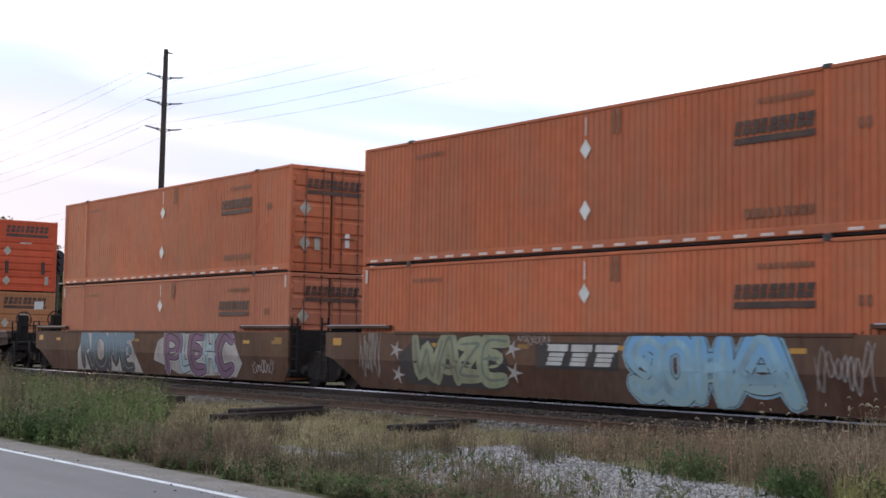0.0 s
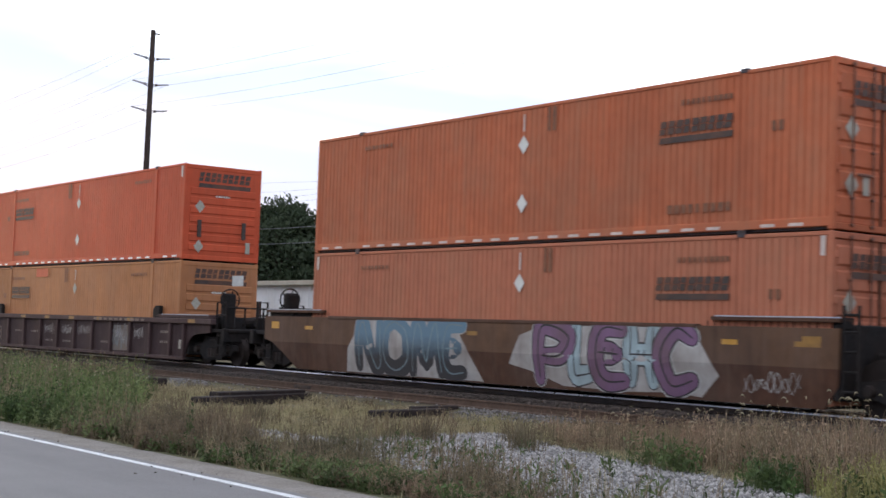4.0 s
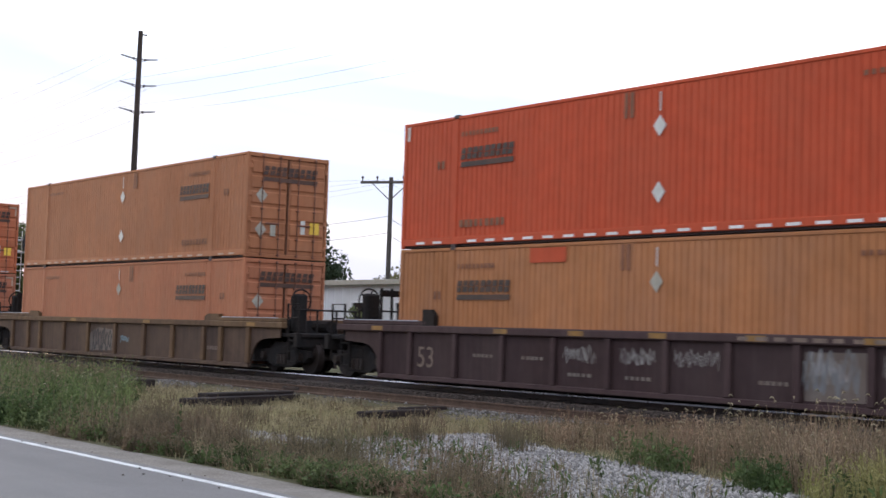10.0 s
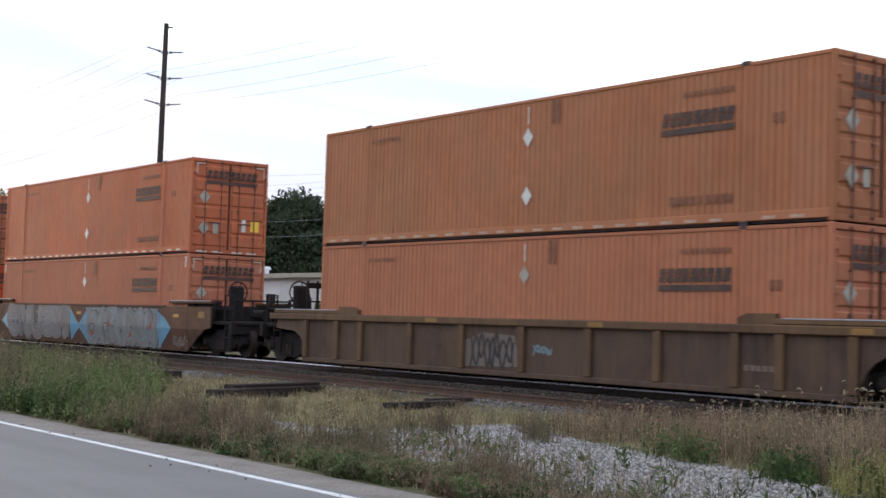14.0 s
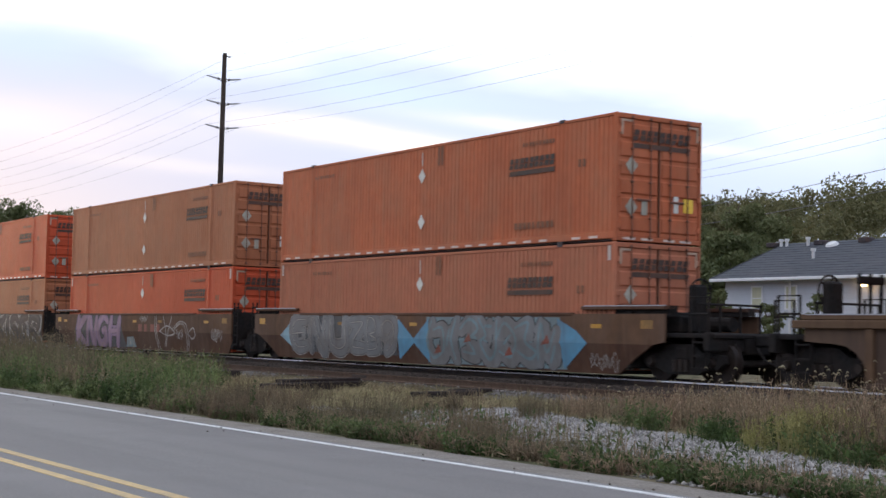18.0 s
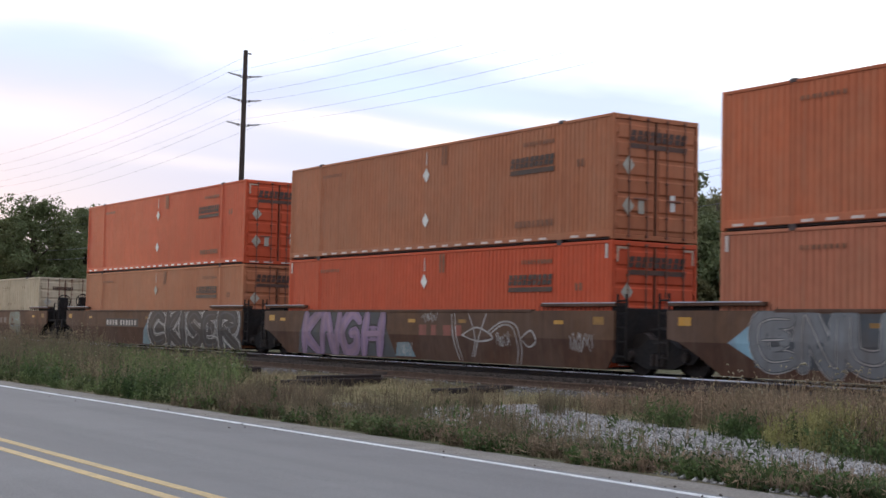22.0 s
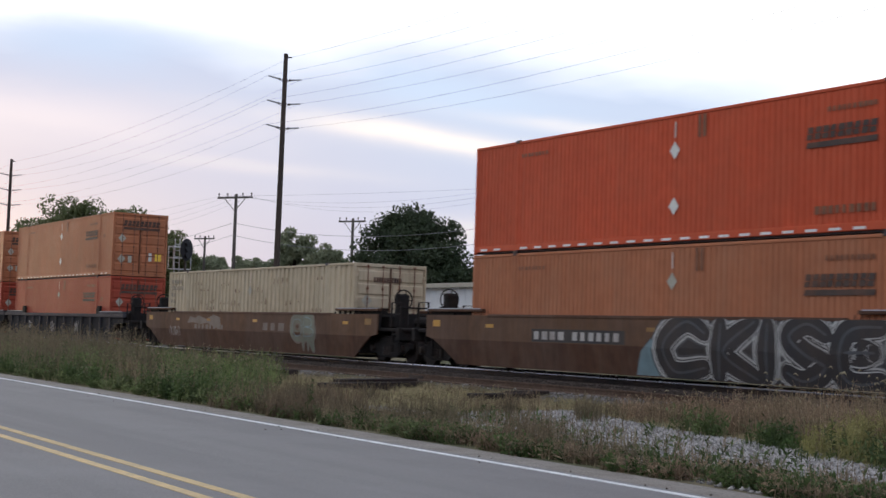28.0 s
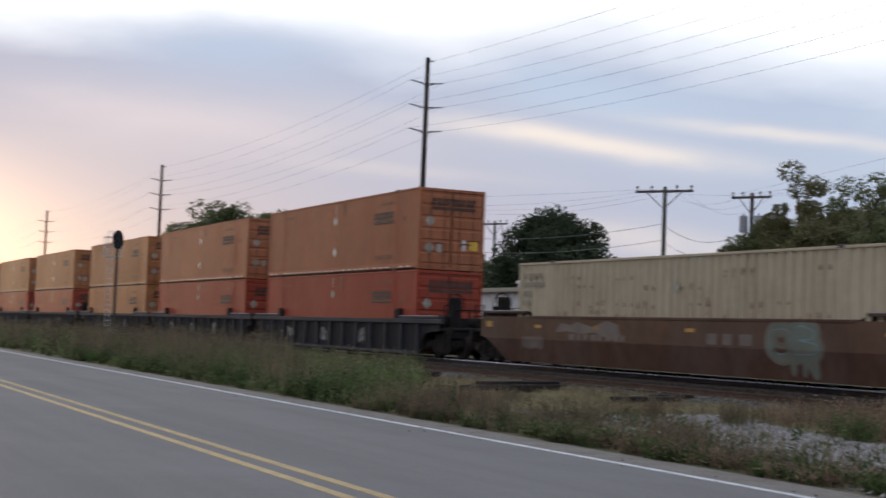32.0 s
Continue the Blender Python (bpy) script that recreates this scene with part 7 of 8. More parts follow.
def tree(x, y, height, spread, leaf, label, seed, clumps=70, per=90, size=0.16, trunk_share=0.28, ragged=0.3, dome=False, category="tree", name="tree", group=""):
    rng = np.random.default_rng(seed)
    base = float(ground_height(x, y)) - 0.1
    t = thing(name, x, y, base, label, category, group)
    th = height * trunk_share
    trunk = B()
    pts = [Vector((0, 0, 0))]
    for k in range(1, 6):
        pts.append(Vector((rng.normal() * 0.05 * spread * k / 5, rng.normal() * 0.05 * spread * k / 5, height * 0.85 * k / 5)))
    r0 = 0.035 * height
    for k in range(5):
        trunk.tube(pts[k], pts[k + 1], r0 * (1 - k / 5.5), r0 * (1 - (k + 1) / 5.5), 9)
    centres, radii = [], []
    for k in range(clumps):
        a = rng.uniform(0, 2 * math.pi)
        h = rng.uniform(0.0, 1.0)
        prof = math.sqrt(max(0.0, 1 - (2 * h - 0.85) ** 2 / 1.4)) if not dome else math.sqrt(max(0.05, 1 - h ** 3.5))
        rr = spread * prof * math.sqrt(rng.uniform(0.15, 1.0)) * (1 + rng.normal() * ragged * 0.35)
        z = th + (height - th) * h * (1 + rng.normal() * 0.04)
        c = Vector((math.cos(a) * rr, math.sin(a) * rr, z))
        centres.append(c)
        radii.append(spread * rng.uniform(0.14, 0.28))
        if k % 4 == 0:
            i = min(4, int(5 * z / height * 0.9))
            start = pts[max(1, i)]
            mid = start.lerp(c, 0.5) + Vector((0, 0, 0.06 * height))
            trunk.tube(start, mid, r0 * 0.32, r0 * 0.18, 6).tube(mid, c, r0 * 0.18, r0 * 0.05, 5)
    part("trunk", trunk, M["bark"], t, "brown trunk with limbs")
    v, f = leaf_cloud(rng, centres, radii, per, size)
    me = raw_mesh("crown", v, f)
    tagged(part("crown", me, M[leaf], t, "uneven leafy crown"), kind="stuff")
    return t


def build_trees():
    # round dark evergreen behind the white building, with spiky tips
    x, y = place_b(59.9, 104)
    tree(x, y, 8.8, 4.9, "leaf_dark", "dense dark round evergreen with spiky top", 3, 260, 210, 0.17, 0.02, 0.10, True)
    rng = np.random.default_rng(8)
    # ragged deciduous group beyond the track
    for k, (az, dist, el, sp, leaf) in enumerate(((50.2, 74, 6.55, 2.8, "leaf_olive"), (47.8, 76, 6.55, 2.9, "leaf_mid"), (51.6, 78, 4.6, 2.6, "leaf_mid"), (49.0, 70, 4.7, 3.2, "leaf_olive"),
                                                  (46.0, 84, 4.75, 3.2, "leaf_olive"), (47.0, 68, 4.4, 2.8, "leaf_mid"))):
        x, y = place_b(az, dist)
        h = 0.83 + dist * math.tan(radians(el)) - float(ground_height(x, y))
        tree(x, y, h, sp, leaf, "ragged olive-green tree with an open top", 20 + k, 64 if k < 2 else 90, 210 if k < 2 else 260, 0.115, 0.06, 0.7 if k < 2 else 0.5, group="trees beyond the track")
    for k, (x, y, h, sp) in enumerate(((-46.2, 19.5, 4.6, 2.0), (-43.6, 21.5, 5.0, 2.1), (-44.8, 16.8, 3.4, 1.7), (-49.0, 23.5, 5.6, 2.4), (-42.9, 17.6, 2.9, 1.2), (-46.4, 26.0, 6.3, 2.6))):
        tree(x, y, h, sp, "leaf_mid" if k % 2 else "leaf_olive", "bushy green tree beside the house", 110 + k, 70, 200, 0.12, 0.02, 0.35, group="trees beyond the track")
    x, y = place_b(44.9, 88)
    tree(x, y, 9.6, 1.5, "leaf_olive", "thin half-bare tree with sparse twigs", 31, 40, 26, 0.11, 0.2, 0.6, group="trees beyond the track")
    x, y = place_b(46.3, 86)
    tree(x, y, 9.7, 1.5, "leaf_olive", "thin half-bare tree with sparse twigs", 33, 40, 26, 0.11, 0.2, 0.6, group="trees beyond the track")
    for k, (az, dist, el, sp, leaf) in enumerate(((73.3, 150, 4.45, 5.6, "leaf_mid"), (71.2, 165, 4.25, 5.5, "leaf_mid"), (74.6, 172, 3.7, 5.0, "leaf_mid"), (69.8, 140, 3.5, 3.6, "leaf_mid"),
                                                  (64.6, 140, 3.55, 3.0, "leaf_pale"), (66.4, 150, 2.6, 3.0, "leaf_pale"), (63.3, 150, 3.1, 3.0, "leaf_pale"), (68.0, 160, 2.6, 3.5, "leaf_pale"))):
        x, y = place_b(az, dist)
        h = 0.83 + dist * math.tan(radians(el)) - float(ground_height(x, y))
        tree(x, y, h, sp, leaf, "broad green roadside tree", 40 + k, 150, 190, 0.20, 0.06, 0.25, group="trees down the line")
    for k, (x, y, h, s) in enumerate(((-38.0, 15.4, 2.3, 0.9), (-35.6, 15.6, 1.9, 0.8), (-33.0, 15.2, 2.2, 0.9), (-29.5, 15.0, 1.8, 0.9), (-40.5, 14.6, 2.4, 1.0), (-43.6, 14.0, 2.0, 1.1),
                                      (-50.0, 10.8, 1.7, 0.9), (-54.5, 10.6, 1.5, 0.8), (-60.5, 10.4, 1.6, 0.9), (-46.5, 11.0, 1.9, 1.0))):
        tree(x, y, h, s, "leaf_mid", "leafy green shrub beside the wall", 70 + k, 26, 60, 0.09, 0.08, 0.5, category="shrub", name="shrub", group="shrubs by the buildings")


def build_woods():
    """Far wooded hill: many small crowns as one mass."""
    rng = np.random.default_rng(5)
    vs, fs, n = [], [], 0
    centres, radii = [], []
    for k in range(760):
        x, y = rng.uniform(-260, -20), rng.uniform(75, 175)
        g = float(ground_height(x, y))
        h, r = rng.uniform(5.0, 8.5), rng.uniform(2.2, 4.0)
        if math.degrees(math.atan2(-x, y + 21.9)) > 55.5:      # open ground down the line
            continue
        for j in range(6):
            a = rng.uniform(0, 6.28)
            centres.append((x + math.cos(a) * r * 0.6, y + math.sin(a) * r * 0.6, g + h * rng.uniform(0.35, 0.95)))
            radii.append(r * rng.uniform(0.35, 0.6))
    v, f = leaf_cloud(rng, centres, radii, 70, 0.30)
    solid("far_woods", raw_mesh("far_woods", v, f), M["leaf_olive"], "green wooded hillside behind the houses", "woods", kind="stuff")


build_trees()
build_woods()


# ---------------------------------------------------------------- verge: stones, grasses, weeds
def stones(name, rng, x, y, size, material, label, z=None):
    z = ground_height(x, y) if z is None else z
    n = len(x)
    oct_ = np.array([(1, 0, 0), (-1, 0, 0), (0, 1, 0), (0, -1, 0), (0, 0, 1), (0, 0, -0.6)], float)
    tri = np.array([(0, 2, 4), (2, 1, 4), (1, 3, 4), (3, 0, 4), (2, 0, 5), (1, 2, 5), (3, 1, 5), (0, 3, 5)])
    s = size * rng.uniform(0.5, 1.5, (n, 1, 1)) * rng.uniform(0.6, 1.2, (n, 6, 3))
    a = rng.uniform(0, 6.28, n)
    rot = np.stack([np.stack([np.cos(a), -np.sin(a), 0 * a], 1), np.stack([np.sin(a), np.cos(a), 0 * a], 1), np.stack([0 * a, 0 * a, 0.7 + 0 * a], 1)], 1)
    v = np.einsum("nij,nkj->nki", rot, oct_[None] * s) + np.stack([x, y, z + size * 0.15], 1)[:, None]
    f = (tri[None] + 6 * np.arange(n)[:, None, None]).reshape(-1, 3)
    solid(name, raw_mesh(name, v.reshape(-1, 3), f), M[material], label, "gravel", kind="stuff")


def blades(rng, x, y, height, width, lean):
    """Bent tapered blades: five points, three faces each."""
    n = len(x)
    z = ground_height(x, y) - 0.02
    a = rng.uniform(0, 6.28, n)
    side = np.stack([np.cos(a), np.sin(a), 0 * a], 1)
    b = a + rng.uniform(-1.2, 1.2, n) + math.pi / 2
    bend = np.stack([np.cos(b), np.sin(b), 0 * b], 1) * (lean * rng.uniform(0.2, 1.0, n) * height)[:, None]
    root = np.stack([x, y, z], 1)
    up = np.array([0, 0, 1.0])
    w = (width * rng.uniform(0.6, 1.3, n))[:, None]
    h = height[:, None]
    mid = root + up * h * 0.55 + bend * 0.30
    tip = root + up * h * rng.uniform(0.85, 1.0, (n, 1)) + bend
    v = np.stack([root - side * w, root + side * w, mid + side * w * 0.8, mid - side * w * 0.8, tip], 1).reshape(-1, 3)
    k = 5 * np.arange(n)[:, None]
    f = np.concatenate([k + np.array([[0, 1, 2]]), k + np.array([[0, 2, 3]]), k + np.array([[3, 2, 4]])])
    return v, f, tip


def grow(name, rng, x, y, height, width, lean, material, label):
    v, f, tip = blades(rng, x, y, height * rough_height(x, y), width, lean)
    solid(name, raw_mesh(name, v, f), M[material], label, "grass", kind="stuff")
    return tip


def rough_height(x, y):
    """Uneven growth: taller and shorter tufts a few hands apart."""
    return np.clip(1.0 + 0.35 * np.sin(x * 5.1 + 2.0 * np.sin(y * 3.3)) * np.sin(y * 4.3 + 1.7 * np.sin(x * 2.1)) + 0.25 * wave(x * 1.7, y * 2.3), 0.35, 1.6)


def thin_stone(rng, x, y, keep):
    m = stone_mask(x, y)
    ok = rng.uniform(0, 1, len(x)) > m * (1 - keep)
    return x[ok], y[ok]


def foxtails(rng, x, y, height, name="foxtail_grass"):
    """Tall stems that end in drooping bristly heads."""
    n = len(x)
    stem_v, stem_f, tip = blades(rng, x, y, height, np.full(n, 0.0035), 0.35)
    a = rng.uniform(0, 6.28, n)
    d = np.stack([np.cos(a), np.sin(a), 0 * a], 1)
    vs, fs = [], []
    length, r = 0.072, 0.0105
    pts = []
    for k, (out, upw, rad) in enumerate(((0, 0, 0.4), (0.25, 0.35, 1.0), (0.65, 0.45, 1.0), (1.0, 0.2, 0.3))):
        c = tip + d * out * length + np.array([0, 0, 1.0]) * upw * length
        side = np.stack([-d[:, 1], d[:, 0], 0 * a], 1)
        for s, u in ((1, 0), (0, 1), (-1, 0), (0, -1)):
            pts.append(c + side * s * r * rad + np.array([0, 0, 1.0]) * u * r * rad)
    v = np.stack(pts, 1).reshape(-1, 3)
    base = 16 * np.arange(n)[:, None]
    for ring in range(3):
        for s in range(4):
            q = np.array([[ring * 4 + s, ring * 4 + (s + 1) % 4, ring * 4 + 4 + (s + 1) % 4, ring * 4 + 4 + s]])
            fs.append(base + q)
    f = np.concatenate(fs)
    solid("foxtail_stems", raw_mesh("foxtail_stems", stem_v, stem_f), M["dry"], "thin dry grass stems beside the track", "grass", kind="stuff")
    solid("foxtail_heads", raw_mesh("foxtail_heads", v, f), M["seed"], "pale drooping seed heads of foxtail grass", "grass", kind="stuff")


def near_timber(x, y):
    """High over the timbers and on the ground just before them."""
    return np.exp(-(((x + 30.0) / 1.9) ** 2 + ((y + 5.6) / 1.6) ** 2)) + np.exp(-(((x + 25.9) / 1.4) ** 2 + ((y + 4.4) / 1.2) ** 2)) + np.exp(-(((x + 37.6) / 1.2) ** 2 + ((y + 5.0) / 1.0) ** 2))


def plants(name, rng, cx, cy, height, stems, leaves, size, lean, material, label, slim=0.28, bare=0.08, tuft=0.07, up=0.6, tone=0.35):
    """Many plants in one mesh: leaning stems set with leaves, each plant with a height and a tone of its own."""
    n = len(cx)
    shade = np.repeat(rng.uniform(-tone, tone, n), stems)
    px, py = np.repeat(cx, stems) + rng.normal(size=n * stems) * tuft, np.repeat(cy, stems) + rng.normal(size=n * stems) * tuft
    edge = -11.95 + 0.10 * np.sin(px * 2.7) + 0.06 * np.sin(px * 7.1)
    py = np.where(py < edge, edge + 0.5 * (edge - py), np.minimum(py, -1.9))
    h = np.repeat(height, stems) * rng.uniform(0.55, 1.1, n * stems)
    a = rng.uniform(0, 6.28, n * stems)
    d = np.stack([np.cos(a), np.sin(a), 0 * a], 1)
    ln = (lean * rng.uniform(0.1, 1.0, n * stems))[:, None]
    root = np.stack([px, py, ground_height(px, py) - 0.02], 1)
    zup = np.array([0, 0, 1.0])
    side = np.stack([-d[:, 1], d[:, 0], 0 * a], 1)
    tip = root + d * ln * h[:, None] + zup * h[:, None]
    mid = root + d * ln * h[:, None] * 0.33 + zup * h[:, None] * 0.5
    w = 0.0045
    stalk = np.stack([root - side * w, root + side * w, mid + side * w * 0.8, mid - side * w * 0.8, mid - side * w * 0.8, mid + side * w * 0.8, tip + side * w * 0.4, tip - side * w * 0.4], 1).reshape(-1, 3)
    m = n * stems * leaves
    rep = np.repeat(np.arange(n * stems), leaves)
    t = (bare + (1 - bare) * rng.uniform(0, 1, m) ** 0.8)[:, None]
    base = root[rep] + d[rep] * ln[rep] * h[rep][:, None] * t ** 1.6 + zup * h[rep][:, None] * t
    b = rng.uniform(0, 6.28, m)
    f = rng.normal(up, 0.45, m)
    out = np.stack([np.cos(b) * np.cos(f), np.sin(b) * np.cos(f), np.sin(f)], 1)
    across = np.cross(out, rng.normal(size=(m, 3)))
    across /= np.linalg.norm(across, axis=1)[:, None]
    s = size * rng.uniform(0.5, 1.5, (m, 1)) * (1.15 - 0.45 * t)
    leaf = np.stack([base, base + out * s * 0.45 + across * s * slim, base + out * s - zup * s * 0.15, base + out * s * 0.45 - across * s * slim], 1).reshape(-1, 3)
    v = np.concatenate([stalk, leaf])
    me = raw_mesh(name, v, np.arange(len(v)).reshape(-1, 4))
    at = me.attributes.new("tone", "FLOAT", "POINT")
    at.data.foreach_set("value", np.concatenate([np.repeat(shade, 8) - 0.1, np.repeat(shade[rep], 4)]).astype(np.float32))
    solid(name, me, M[material], label, "weeds", kind="stuff")


def field(rng, n, x0, x1, y0, y1, keep):
    x, y = rng.uniform(x0, x1, n), rng.uniform(y0, y1, n)
    ok = rng.uniform(0, 1, n) < keep(x, y)
    return x[ok], y[ok]


def patchy(x, y, scale=1.0, shift=0.0):
    """Drifts of growth a metre or two across, from 0 to 1."""
    x, y = x * scale + shift, y * scale - shift
    return np.clip(0.5 + 0.5 * np.sin(x * 1.9 + 1.7 * np.sin(y * 2.3)) * np.cos(y * 2.9 + 1.3 * np.sin(x * 1.1)) + 0.35 * np.sin(x * 0.7 + y * 1.1), 0, 1)


def bank(x, y):
    """1 in the tall green weeds down the line, 0 past their slanting edge."""
    return smooth((-21.6 - 2.1 * (y + 12.3) - x) / 2.4 + 0.5) * smooth((-4.6 - y) / 1.6)


def build_verge():
    rng = np.random.default_rng(11)
    # pale chips on the drive
    x, y = rng.uniform(-25.5, -7, 70000), rng.uniform(-12, -4.4, 70000)
    ok = rng.uniform(0.25, 1.0, len(x)) < stone_mask(x, y)
    stones("limestone_gravel", rng, x[ok], y[ok], 0.036, "stone_lime", "pale limestone chips on the drive")
    # dark ballast at the rails, paler stones beyond the spare rail
    x, y = rng.uniform(-60, -8, 26000), np.concatenate([rng.uniform(-2.1, -0.9, 18000), rng.uniform(-0.6, 0.6, 8000)])
    stones("track_ballast", rng, x, y, 0.036, "stone_bed", "grey ballast stones beside the rails")
    x, y = field(rng, 11000, -50, -8, -3.4, -2.3, lambda x, y: 0.06 + 0.94 * (patchy(x, y, 0.5, 3.0) > 0.62))
    stones("loose_stones", rng, x, y, 0.034, "stone_gray", "pale grey stones strewn beside the track")
    # crumbs of earth and stone strewn along the asphalt edge
    x, y = rng.uniform(-40, -6, 70), -12.70 - np.abs(rng.normal(0, 0.35, 70))
    stones("road_crumbs", rng, x, y, 0.016, "crumb", "small dark crumbs of earth on the asphalt edge", np.full(70, ROAD_Z + 0.006))
    # short straw-coloured turf
    x, y = thin_stone(rng, rng.uniform(-48, -6, 90000), rng.uniform(-11.95, -3.0, 90000), 0.02)
    grow("dry_turf", rng, x, y, rng.uniform(0.04, 0.13, len(x)), 0.006, 0.8, "straw", "short dry turf on the verge")
    straw = lambda x, y: (1 - stone_mask(x, y)) * (1 - 0.9 * bank(x, y)) * (x < -20.5) * (1 - np.clip(1.4 * near_timber(x, y), 0, 1))
    x, y = field(rng, 4200, -40, -19, -10.8, -3.2, straw)
    plants("straw_tufts", rng, x, y, rng.uniform(0.07, 0.20, len(x)), 9, 2, 0.09, 0.9, "straw", "straw-coloured tufts before the track", slim=0.06, up=0.9, tone=0.3)
    x, y = field(rng, 900, -40, -20, -9.8, -3.2, lambda x, y: straw(x, y) * patchy(x, y, 0.9, 5.0))
    plants("grey_tufts", rng, x, y, rng.uniform(0.12, 0.34, len(x)), 8, 5, 0.045, 0.6, "scrub", "grey-green tufts in the straw turf", tone=0.4)
    # tall green bank down the line
    x, y = field(rng, 3400, -52, -20, -12.3, -4.8, lambda x, y: bank(x, y) * (0.45 + 0.55 * patchy(x, y)))
    tall = 0.25 + 0.75 * smooth((y + 12.5) / 2.2)
    plants("green_weeds", rng, x, y, tall * rng.uniform(0.40, 0.85, len(x)), 7, 8, 0.095, 0.45, "weed", "tall fresh green weeds on the verge", slim=0.17, up=0.8, tone=0.45)
    x, y = field(rng, 2200, -52, -20, -12.35, -6.0, lambda x, y: bank(x, y) * patchy(x, y, 1.3, 2.0))
    plants("deep_green_weeds", rng, x, y, rng.uniform(0.22, 0.60, len(x)), 7, 9, 0.080, 0.5, "green", "deep green leafy weeds on the verge", slim=0.26, tone=0.4)
    x, y = field(rng, 1800, -52, -21, -11.8, -4.5, lambda x, y: bank(x, y) * patchy(x, y, 0.8, 7.0))
    plants("pale_weeds", rng, x, y, rng.uniform(0.55, 0.95, len(x)), 6, 9, 0.045, 0.4, "scrub", "pale seeding weeds among the green", bare=0.35, tone=0.35)
    high = lambda x, y: smooth((-28.5 - 2.5 * (y + 11.0) - x) / 3.5) * smooth((y + 12.1) / 1.6) * smooth((-5.5 - y) / 1.5)
    x, y = field(rng, 1500, -56, -25, -12.0, -5.5, lambda x, y: high(x, y) * (0.35 + 0.65 * patchy(x, y, 0.7, 2.2)))
    plants("tall_scrub", rng, x, y, (0.45 + 0.55 * high(x, y)) * rng.uniform(0.75, 1.45, len(x)), 8, 12, 0.050, 0.40, "tall_scrub", "tall olive-brown feathery scrub on the verge", slim=0.2, bare=0.25, tuft=0.12, tone=0.4)
    x, y = field(rng, 2000, -150, -52, -12.3, -4.6, lambda x, y: np.ones(len(x)))
    plants("far_weeds", rng, x, y, (0.35 + 0.65 * smooth((y + 12.5) / 2.0)) * rng.uniform(0.45, 0.95, len(x)), 6, 7, 0.13, 0.45, "weed", "tall weeds along the far verge", tone=0.45)
    x, y = field(rng, 2800, -150, -48, -11.6, -4.6, lambda x, y: 0.3 + 0.7 * patchy(x, y, 0.6))
    plants("far_scrub", rng, x, y, rng.uniform(0.8, 1.4, len(x)), 6, 7, 0.10, 0.45, "tall_scrub", "grey-brown scrub along the far verge", tone=0.4)
    # feathery mauve-brown scrub between the bank and the drive
    near_road = lambda lo, hi: (lambda x, y: (x > -25.0 - 2.0 * (y + 12.3)) * smooth((x - lo) / 2.5 + 0.5) * smooth((hi - x) / 3.0 + 0.5))
    low_gap = lambda x, y: 1 - 0.6 * smooth(1.6 - np.hypot((x + 17.6) / 1.9, (y + 11.4) / 1.3))
    x, y = field(rng, 1000, -28, -16, -12.35, -10.7, near_road(-23.5, -20.3))
    plants("brown_scrub", rng, x, y, low_gap(x, y) * (0.45 + 0.55 * smooth((y + 12.4) / 1.0)) * rng.uniform(0.24, 0.50, len(x)), 10, 9, 0.042, 0.55, "tall_scrub", "brownish feathery scrub along the road edge", slim=0.2, tone=0.35)
    x, y = field(rng, 230, -27, -15, -12.0, -10.3, near_road(-25, -16.0))
    plants("olive_scrub", rng, x, y, low_gap(x, y) * rng.uniform(0.30, 0.62, len(x)), 8, 10, 0.036, 0.4, "scrub", "olive feathery stems on the verge", slim=0.2, bare=0.2, tone=0.4)
    x, y = field(rng, 1100, -21.5, -7, -12.4, -11.3, lambda x, y: 0.15 + 0.85 * patchy(x, y, 1.2, 1.0))
    plants("road_edge_weeds", rng, x, y, rng.uniform(0.08, 0.26, len(x)), 8, 5, 0.070, 0.8, "green", "low green weeds along the road edge", slim=0.2, tone=0.5)
    x, y = field(rng, 480, -20, -7, -12.4, -11.0, lambda x, y: 0.2 + 0.8 * patchy(x, y, 0.9, 4.0))
    plants("road_edge_scrub", rng, x, y, rng.uniform(0.12, 0.30, len(x)), 8, 9, 0.034, 0.55, "mauve", "thin brown scrub along the road edge", slim=0.2, tone=0.4)
    x, y = field(rng, 700, -17, -7, -12.4, -11.2, lambda x, y: patchy(x, y, 1.1, 8.0))
    plants("road_edge_straw", rng, x, y, rng.uniform(0.08, 0.24, len(x)), 9, 3, 0.10, 0.9, "dry", "bent straw grass along the road edge", slim=0.07, up=0.8)
    # airy feathery clumps on the near side of the gravel
    spots = ((-18.9, -10.3, 0.58), (-19.3, -10.6, 0.45), (-15.2, -11.3, 0.52), (-14.3, -11.5, 0.46), (-22.8, -10.6, 0.60), (-20.6, -11.4, 0.50), (-16.1, -10.6, 0.42), (-12.9, -11.6, 0.36),
             (-23.9, -9.6, 0.55), (-21.6, -7.4, 0.45), (-19.6, -7.0, 0.50), (-20.4, -6.3, 0.46), (-25.2, -8.2, 0.42))
    x = np.concatenate([sx + rng.normal(size=22) * 0.24 for sx, sy, sh in spots])
    y = np.concatenate([sy + rng.normal(size=22) * 0.16 for sx, sy, sh in spots])
    tall_ = np.concatenate([np.full(22, sh) for sx, sy, sh in spots])
    plants("feathery_clumps", rng, x, y, tall_ * rng.uniform(0.55, 1.15, len(x)), 6, 14, 0.030, 0.55, "tall_scrub", "airy olive-brown feathery clumps by the gravel", slim=0.2, bare=0.2, tuft=0.05, tone=0.3)
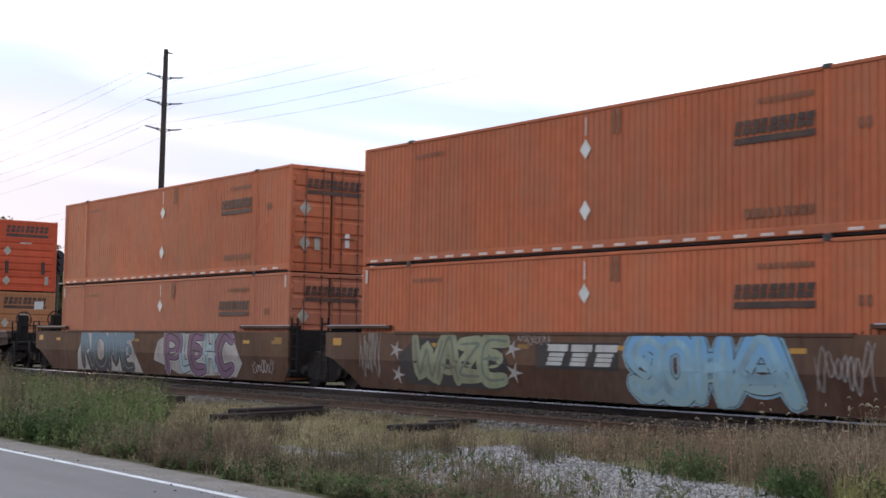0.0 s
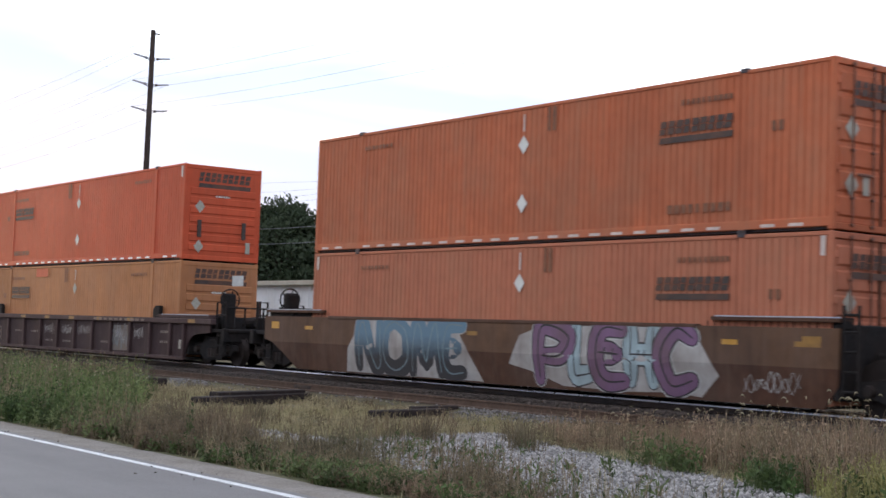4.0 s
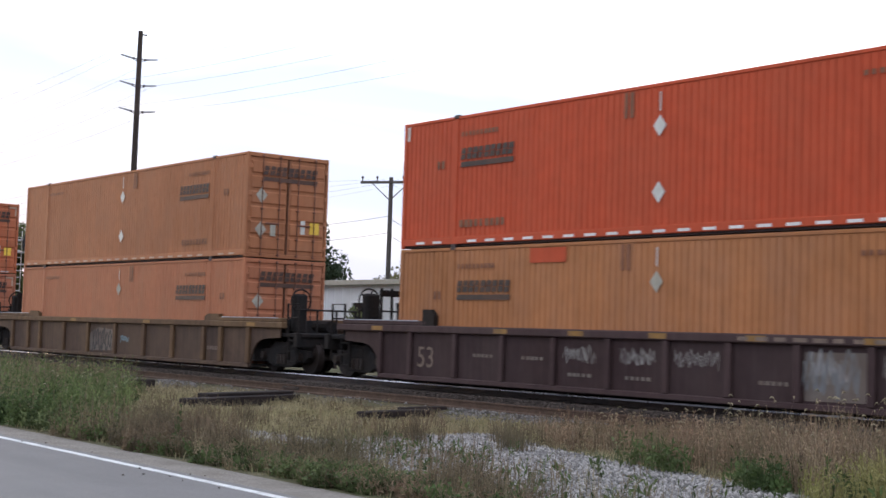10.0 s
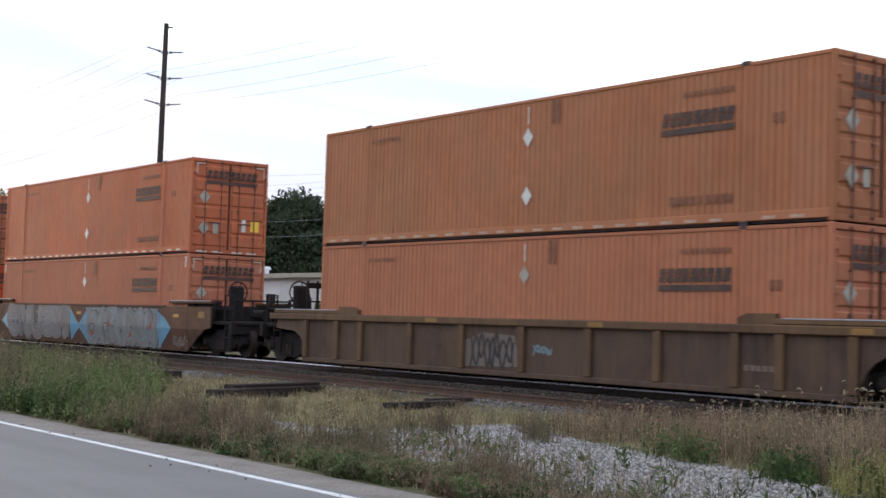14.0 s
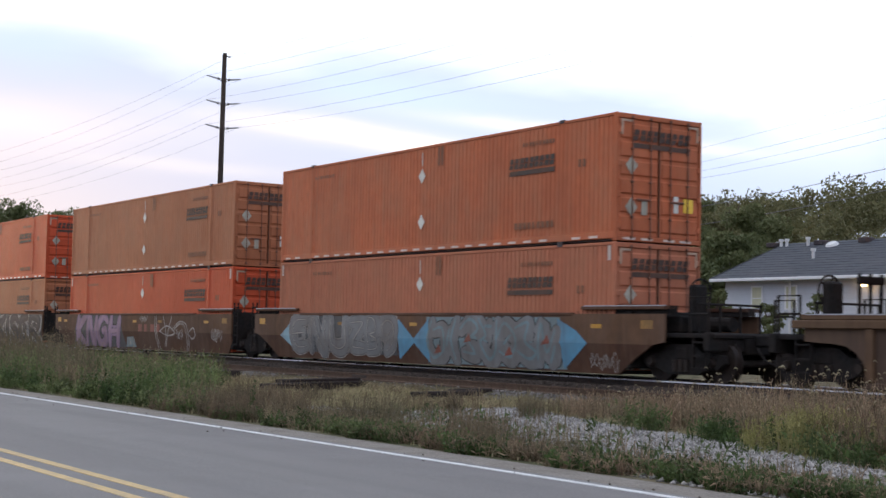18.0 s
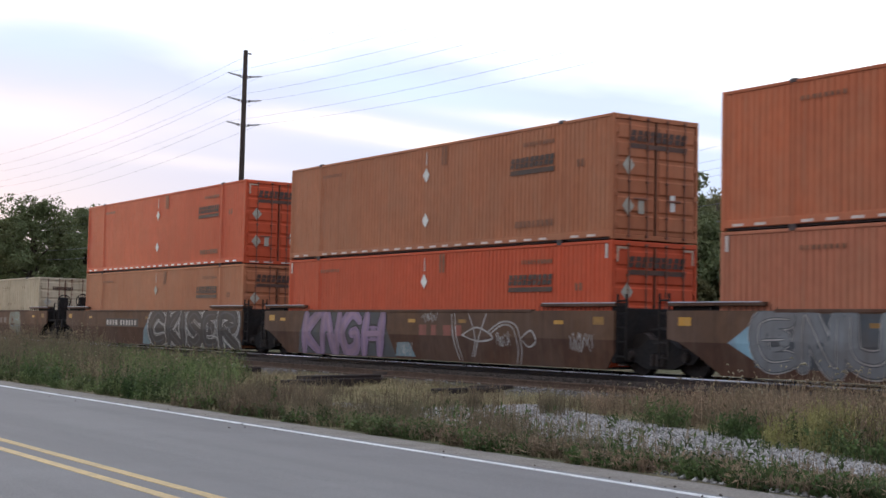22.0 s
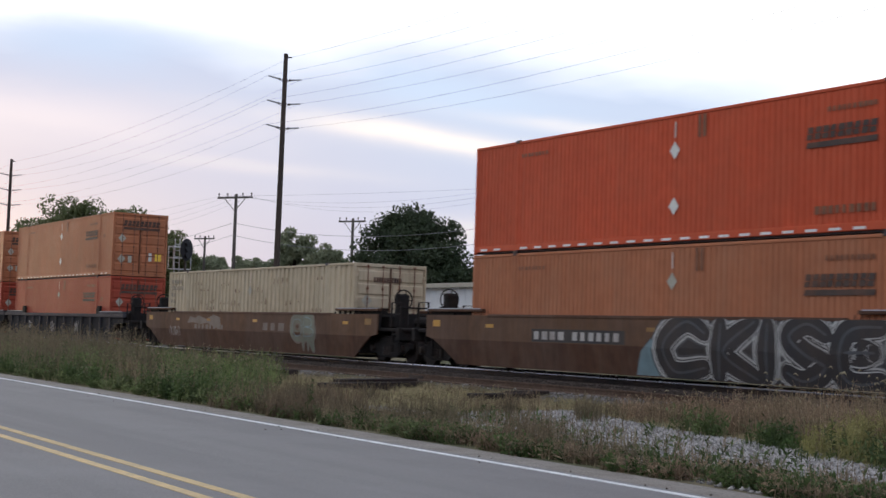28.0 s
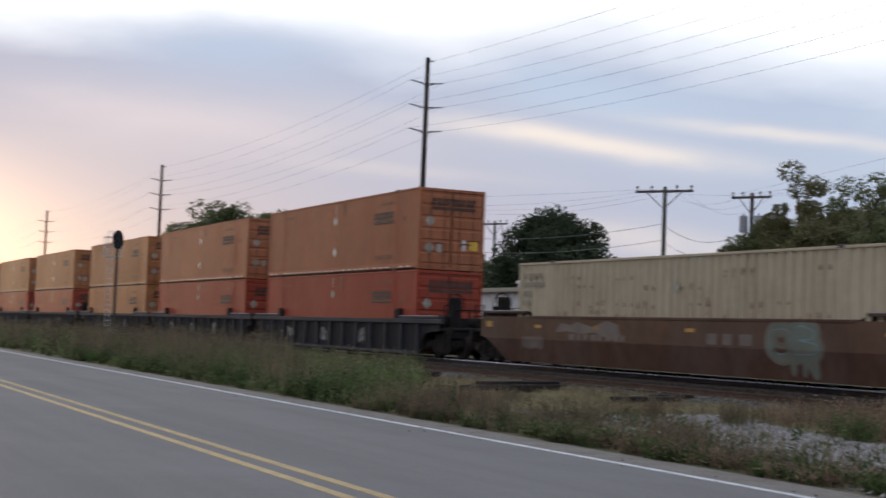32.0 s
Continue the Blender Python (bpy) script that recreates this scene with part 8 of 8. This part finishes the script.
    # thin dark stems that stand in the gravel
    def on_drive(n, lo, hi, near_share):
        x = rng.uniform(lo, hi, n)
        near, far = drive_edges(x)
        return x, near + (far - near) * np.abs(rng.normal(0, near_share, n))
    x, y = on_drive(260, -24, -9, 0.30)
    plants("gravel_stems", rng, x, y, rng.uniform(0.10, 0.42, len(x)), 5, 7, 0.032, 0.5, "mauve", "thin brown stems in the gravel", slim=0.2, tone=0.4)
    x, y = on_drive(170, -21, -9, 0.36)
    plants("gravel_weeds", rng, x, y, rng.uniform(0.08, 0.32, len(x)), 3, 4, 0.11, 0.7, "green", "narrow-leaved weeds growing in the gravel", slim=0.12, up=0.9, tone=0.4)
    # dry reddish grass behind the drive
    def behind(n, lo, hi, keep=lambda x, y: np.ones(len(x))):
        x, y = field(rng, n, -25, -4, -10.0, -2.7, keep)
        near, far = drive_edges(x)
        ok = (y > far + lo + 0.25 * np.sin(x * 2.3)) & (y < far + hi) & (x > -21.9 - 0.75 * (y + 5))
        return x[ok], y[ok]
    rise = lambda x, y: 0.60 + 0.75 * smooth((x + 21.0) / 6.0)
    x, y = behind(3000, 0.3, 9, lambda x, y: 0.3 + 0.7 * patchy(x, y, 1.3, 1.5))
    plants("dry_tall_grass", rng, x, y, rise(x, y) * rng.uniform(0.25, 0.68, len(x)), 7, 7, 0.060, 0.75, "dry", "tall dry reddish grass beside the track", slim=0.16, up=0.6, tone=0.45)
    x, y = behind(2600, 0.2, 9, lambda x, y: 0.25 + 0.75 * patchy(x, y, 0.9, 6.0))
    plants("brown_tufts", rng, x, y, rise(x, y) * rng.uniform(0.30, 0.60, len(x)), 9, 8, 0.038, 0.5, "mauve", "mauve-brown tufts in the dry grass", slim=0.18, tone=0.4)
    x, y = behind(900, 0.3, 9, lambda x, y: patchy(x, y, 0.8, 9.0))
    plants("olive_tufts", rng, x, y, rise(x, y) * rng.uniform(0.35, 0.70, len(x)), 8, 9, 0.040, 0.45, "scrub", "olive stems in the dry grass", slim=0.2, tone=0.4)
    x, y = behind(2200, -0.25, 1.2, lambda x, y: (patchy(x, y, 0.7, 0.4) > 0.42) * 0.9)
    plants("green_tufts", rng, x, y, rng.uniform(0.16, 0.48, len(x)), 9, 5, 0.100, 0.7, "green", "green tufts at the edge of the gravel", slim=0.16, up=0.8, tone=0.4)
    x, y = behind(2300, 0.4, 9, lambda x, y: patchy(x, y, 1.6, 2.5) * (0.35 + 0.65 * smooth((x + 19) / 5)))
    foxtails(rng, x, y, rise(x, y) * rng.uniform(0.45, 0.88, len(x)))
    x, y = field(rng, 160, -44, -22, -11.0, -4.5, lambda x, y: bank(x, y))
    foxtails(rng, x, y, rng.uniform(0.6, 0.95, len(x)))
    # yellow-green bush by the gravel
    a, r = rng.uniform(0, 6.28, 160), np.abs(rng.normal(size=160)) * 0.42
    x, y = -12.3 + np.cos(a) * r * 1.4, -8.0 + np.sin(a) * r
    plants("yellow_green_bush", rng, x, y, np.clip(0.66 - 0.30 * r, 0.15, 0.62) * rng.uniform(0.7, 1.1, len(x)), 9, 10, 0.055, 0.5, "lime_bush", "bright yellow-green bushy weed by the gravel", slim=0.14, up=0.9, tone=0.3)


build_verge()


# ---------------------------------------------------------------- what moves
TRAVEL = [(0, -34.88), (1, -30.50), (2, -25.86), (3, -21.21), (4, -16.65), (4.5, -14.36), (6.5, -4.94), (7, -2.59), (8, 2.13), (9, 6.70), (10, 11.28), (11, 15.77), (12, 20.74), (13, 25.44), (14, 30.12), (15, 34.74), (15.5, 37.12), (17.5, 46.35), (18, 48.73), (19, 53.46), (20, 58.19), (21, 62.84), (22, 67.51), (23, 72.31), (24, 77.04), (25, 81.68), (27.5, 93.50), (28, 95.87), (29, 100.55), (30, 104.98), (31, 109.24), (32, 113.46)]


def motions():
    """The whole train rolls along the track; its wheels turn with it."""
    for ob, x, z, turn in MOVERS:
        walk(ob, [(t, pose(x + s, 0, z, 0, 0, turn)) for t, s in TRAVEL])
    ts, ss = [t for t, _ in TRAVEL], [s for _, s in TRAVEL]
    steps = [k * 0.1 for k in range(321)]
    roll = np.interp(steps, ts, ss)
    for ws, sx, radius in SPIN[:28]:
        walk(ws, [(t, pose(sx, 0, radius) @ Matrix.Rotation(float(s) / radius, 4, "Y")) for t, s in zip(steps, roll)])


motions()
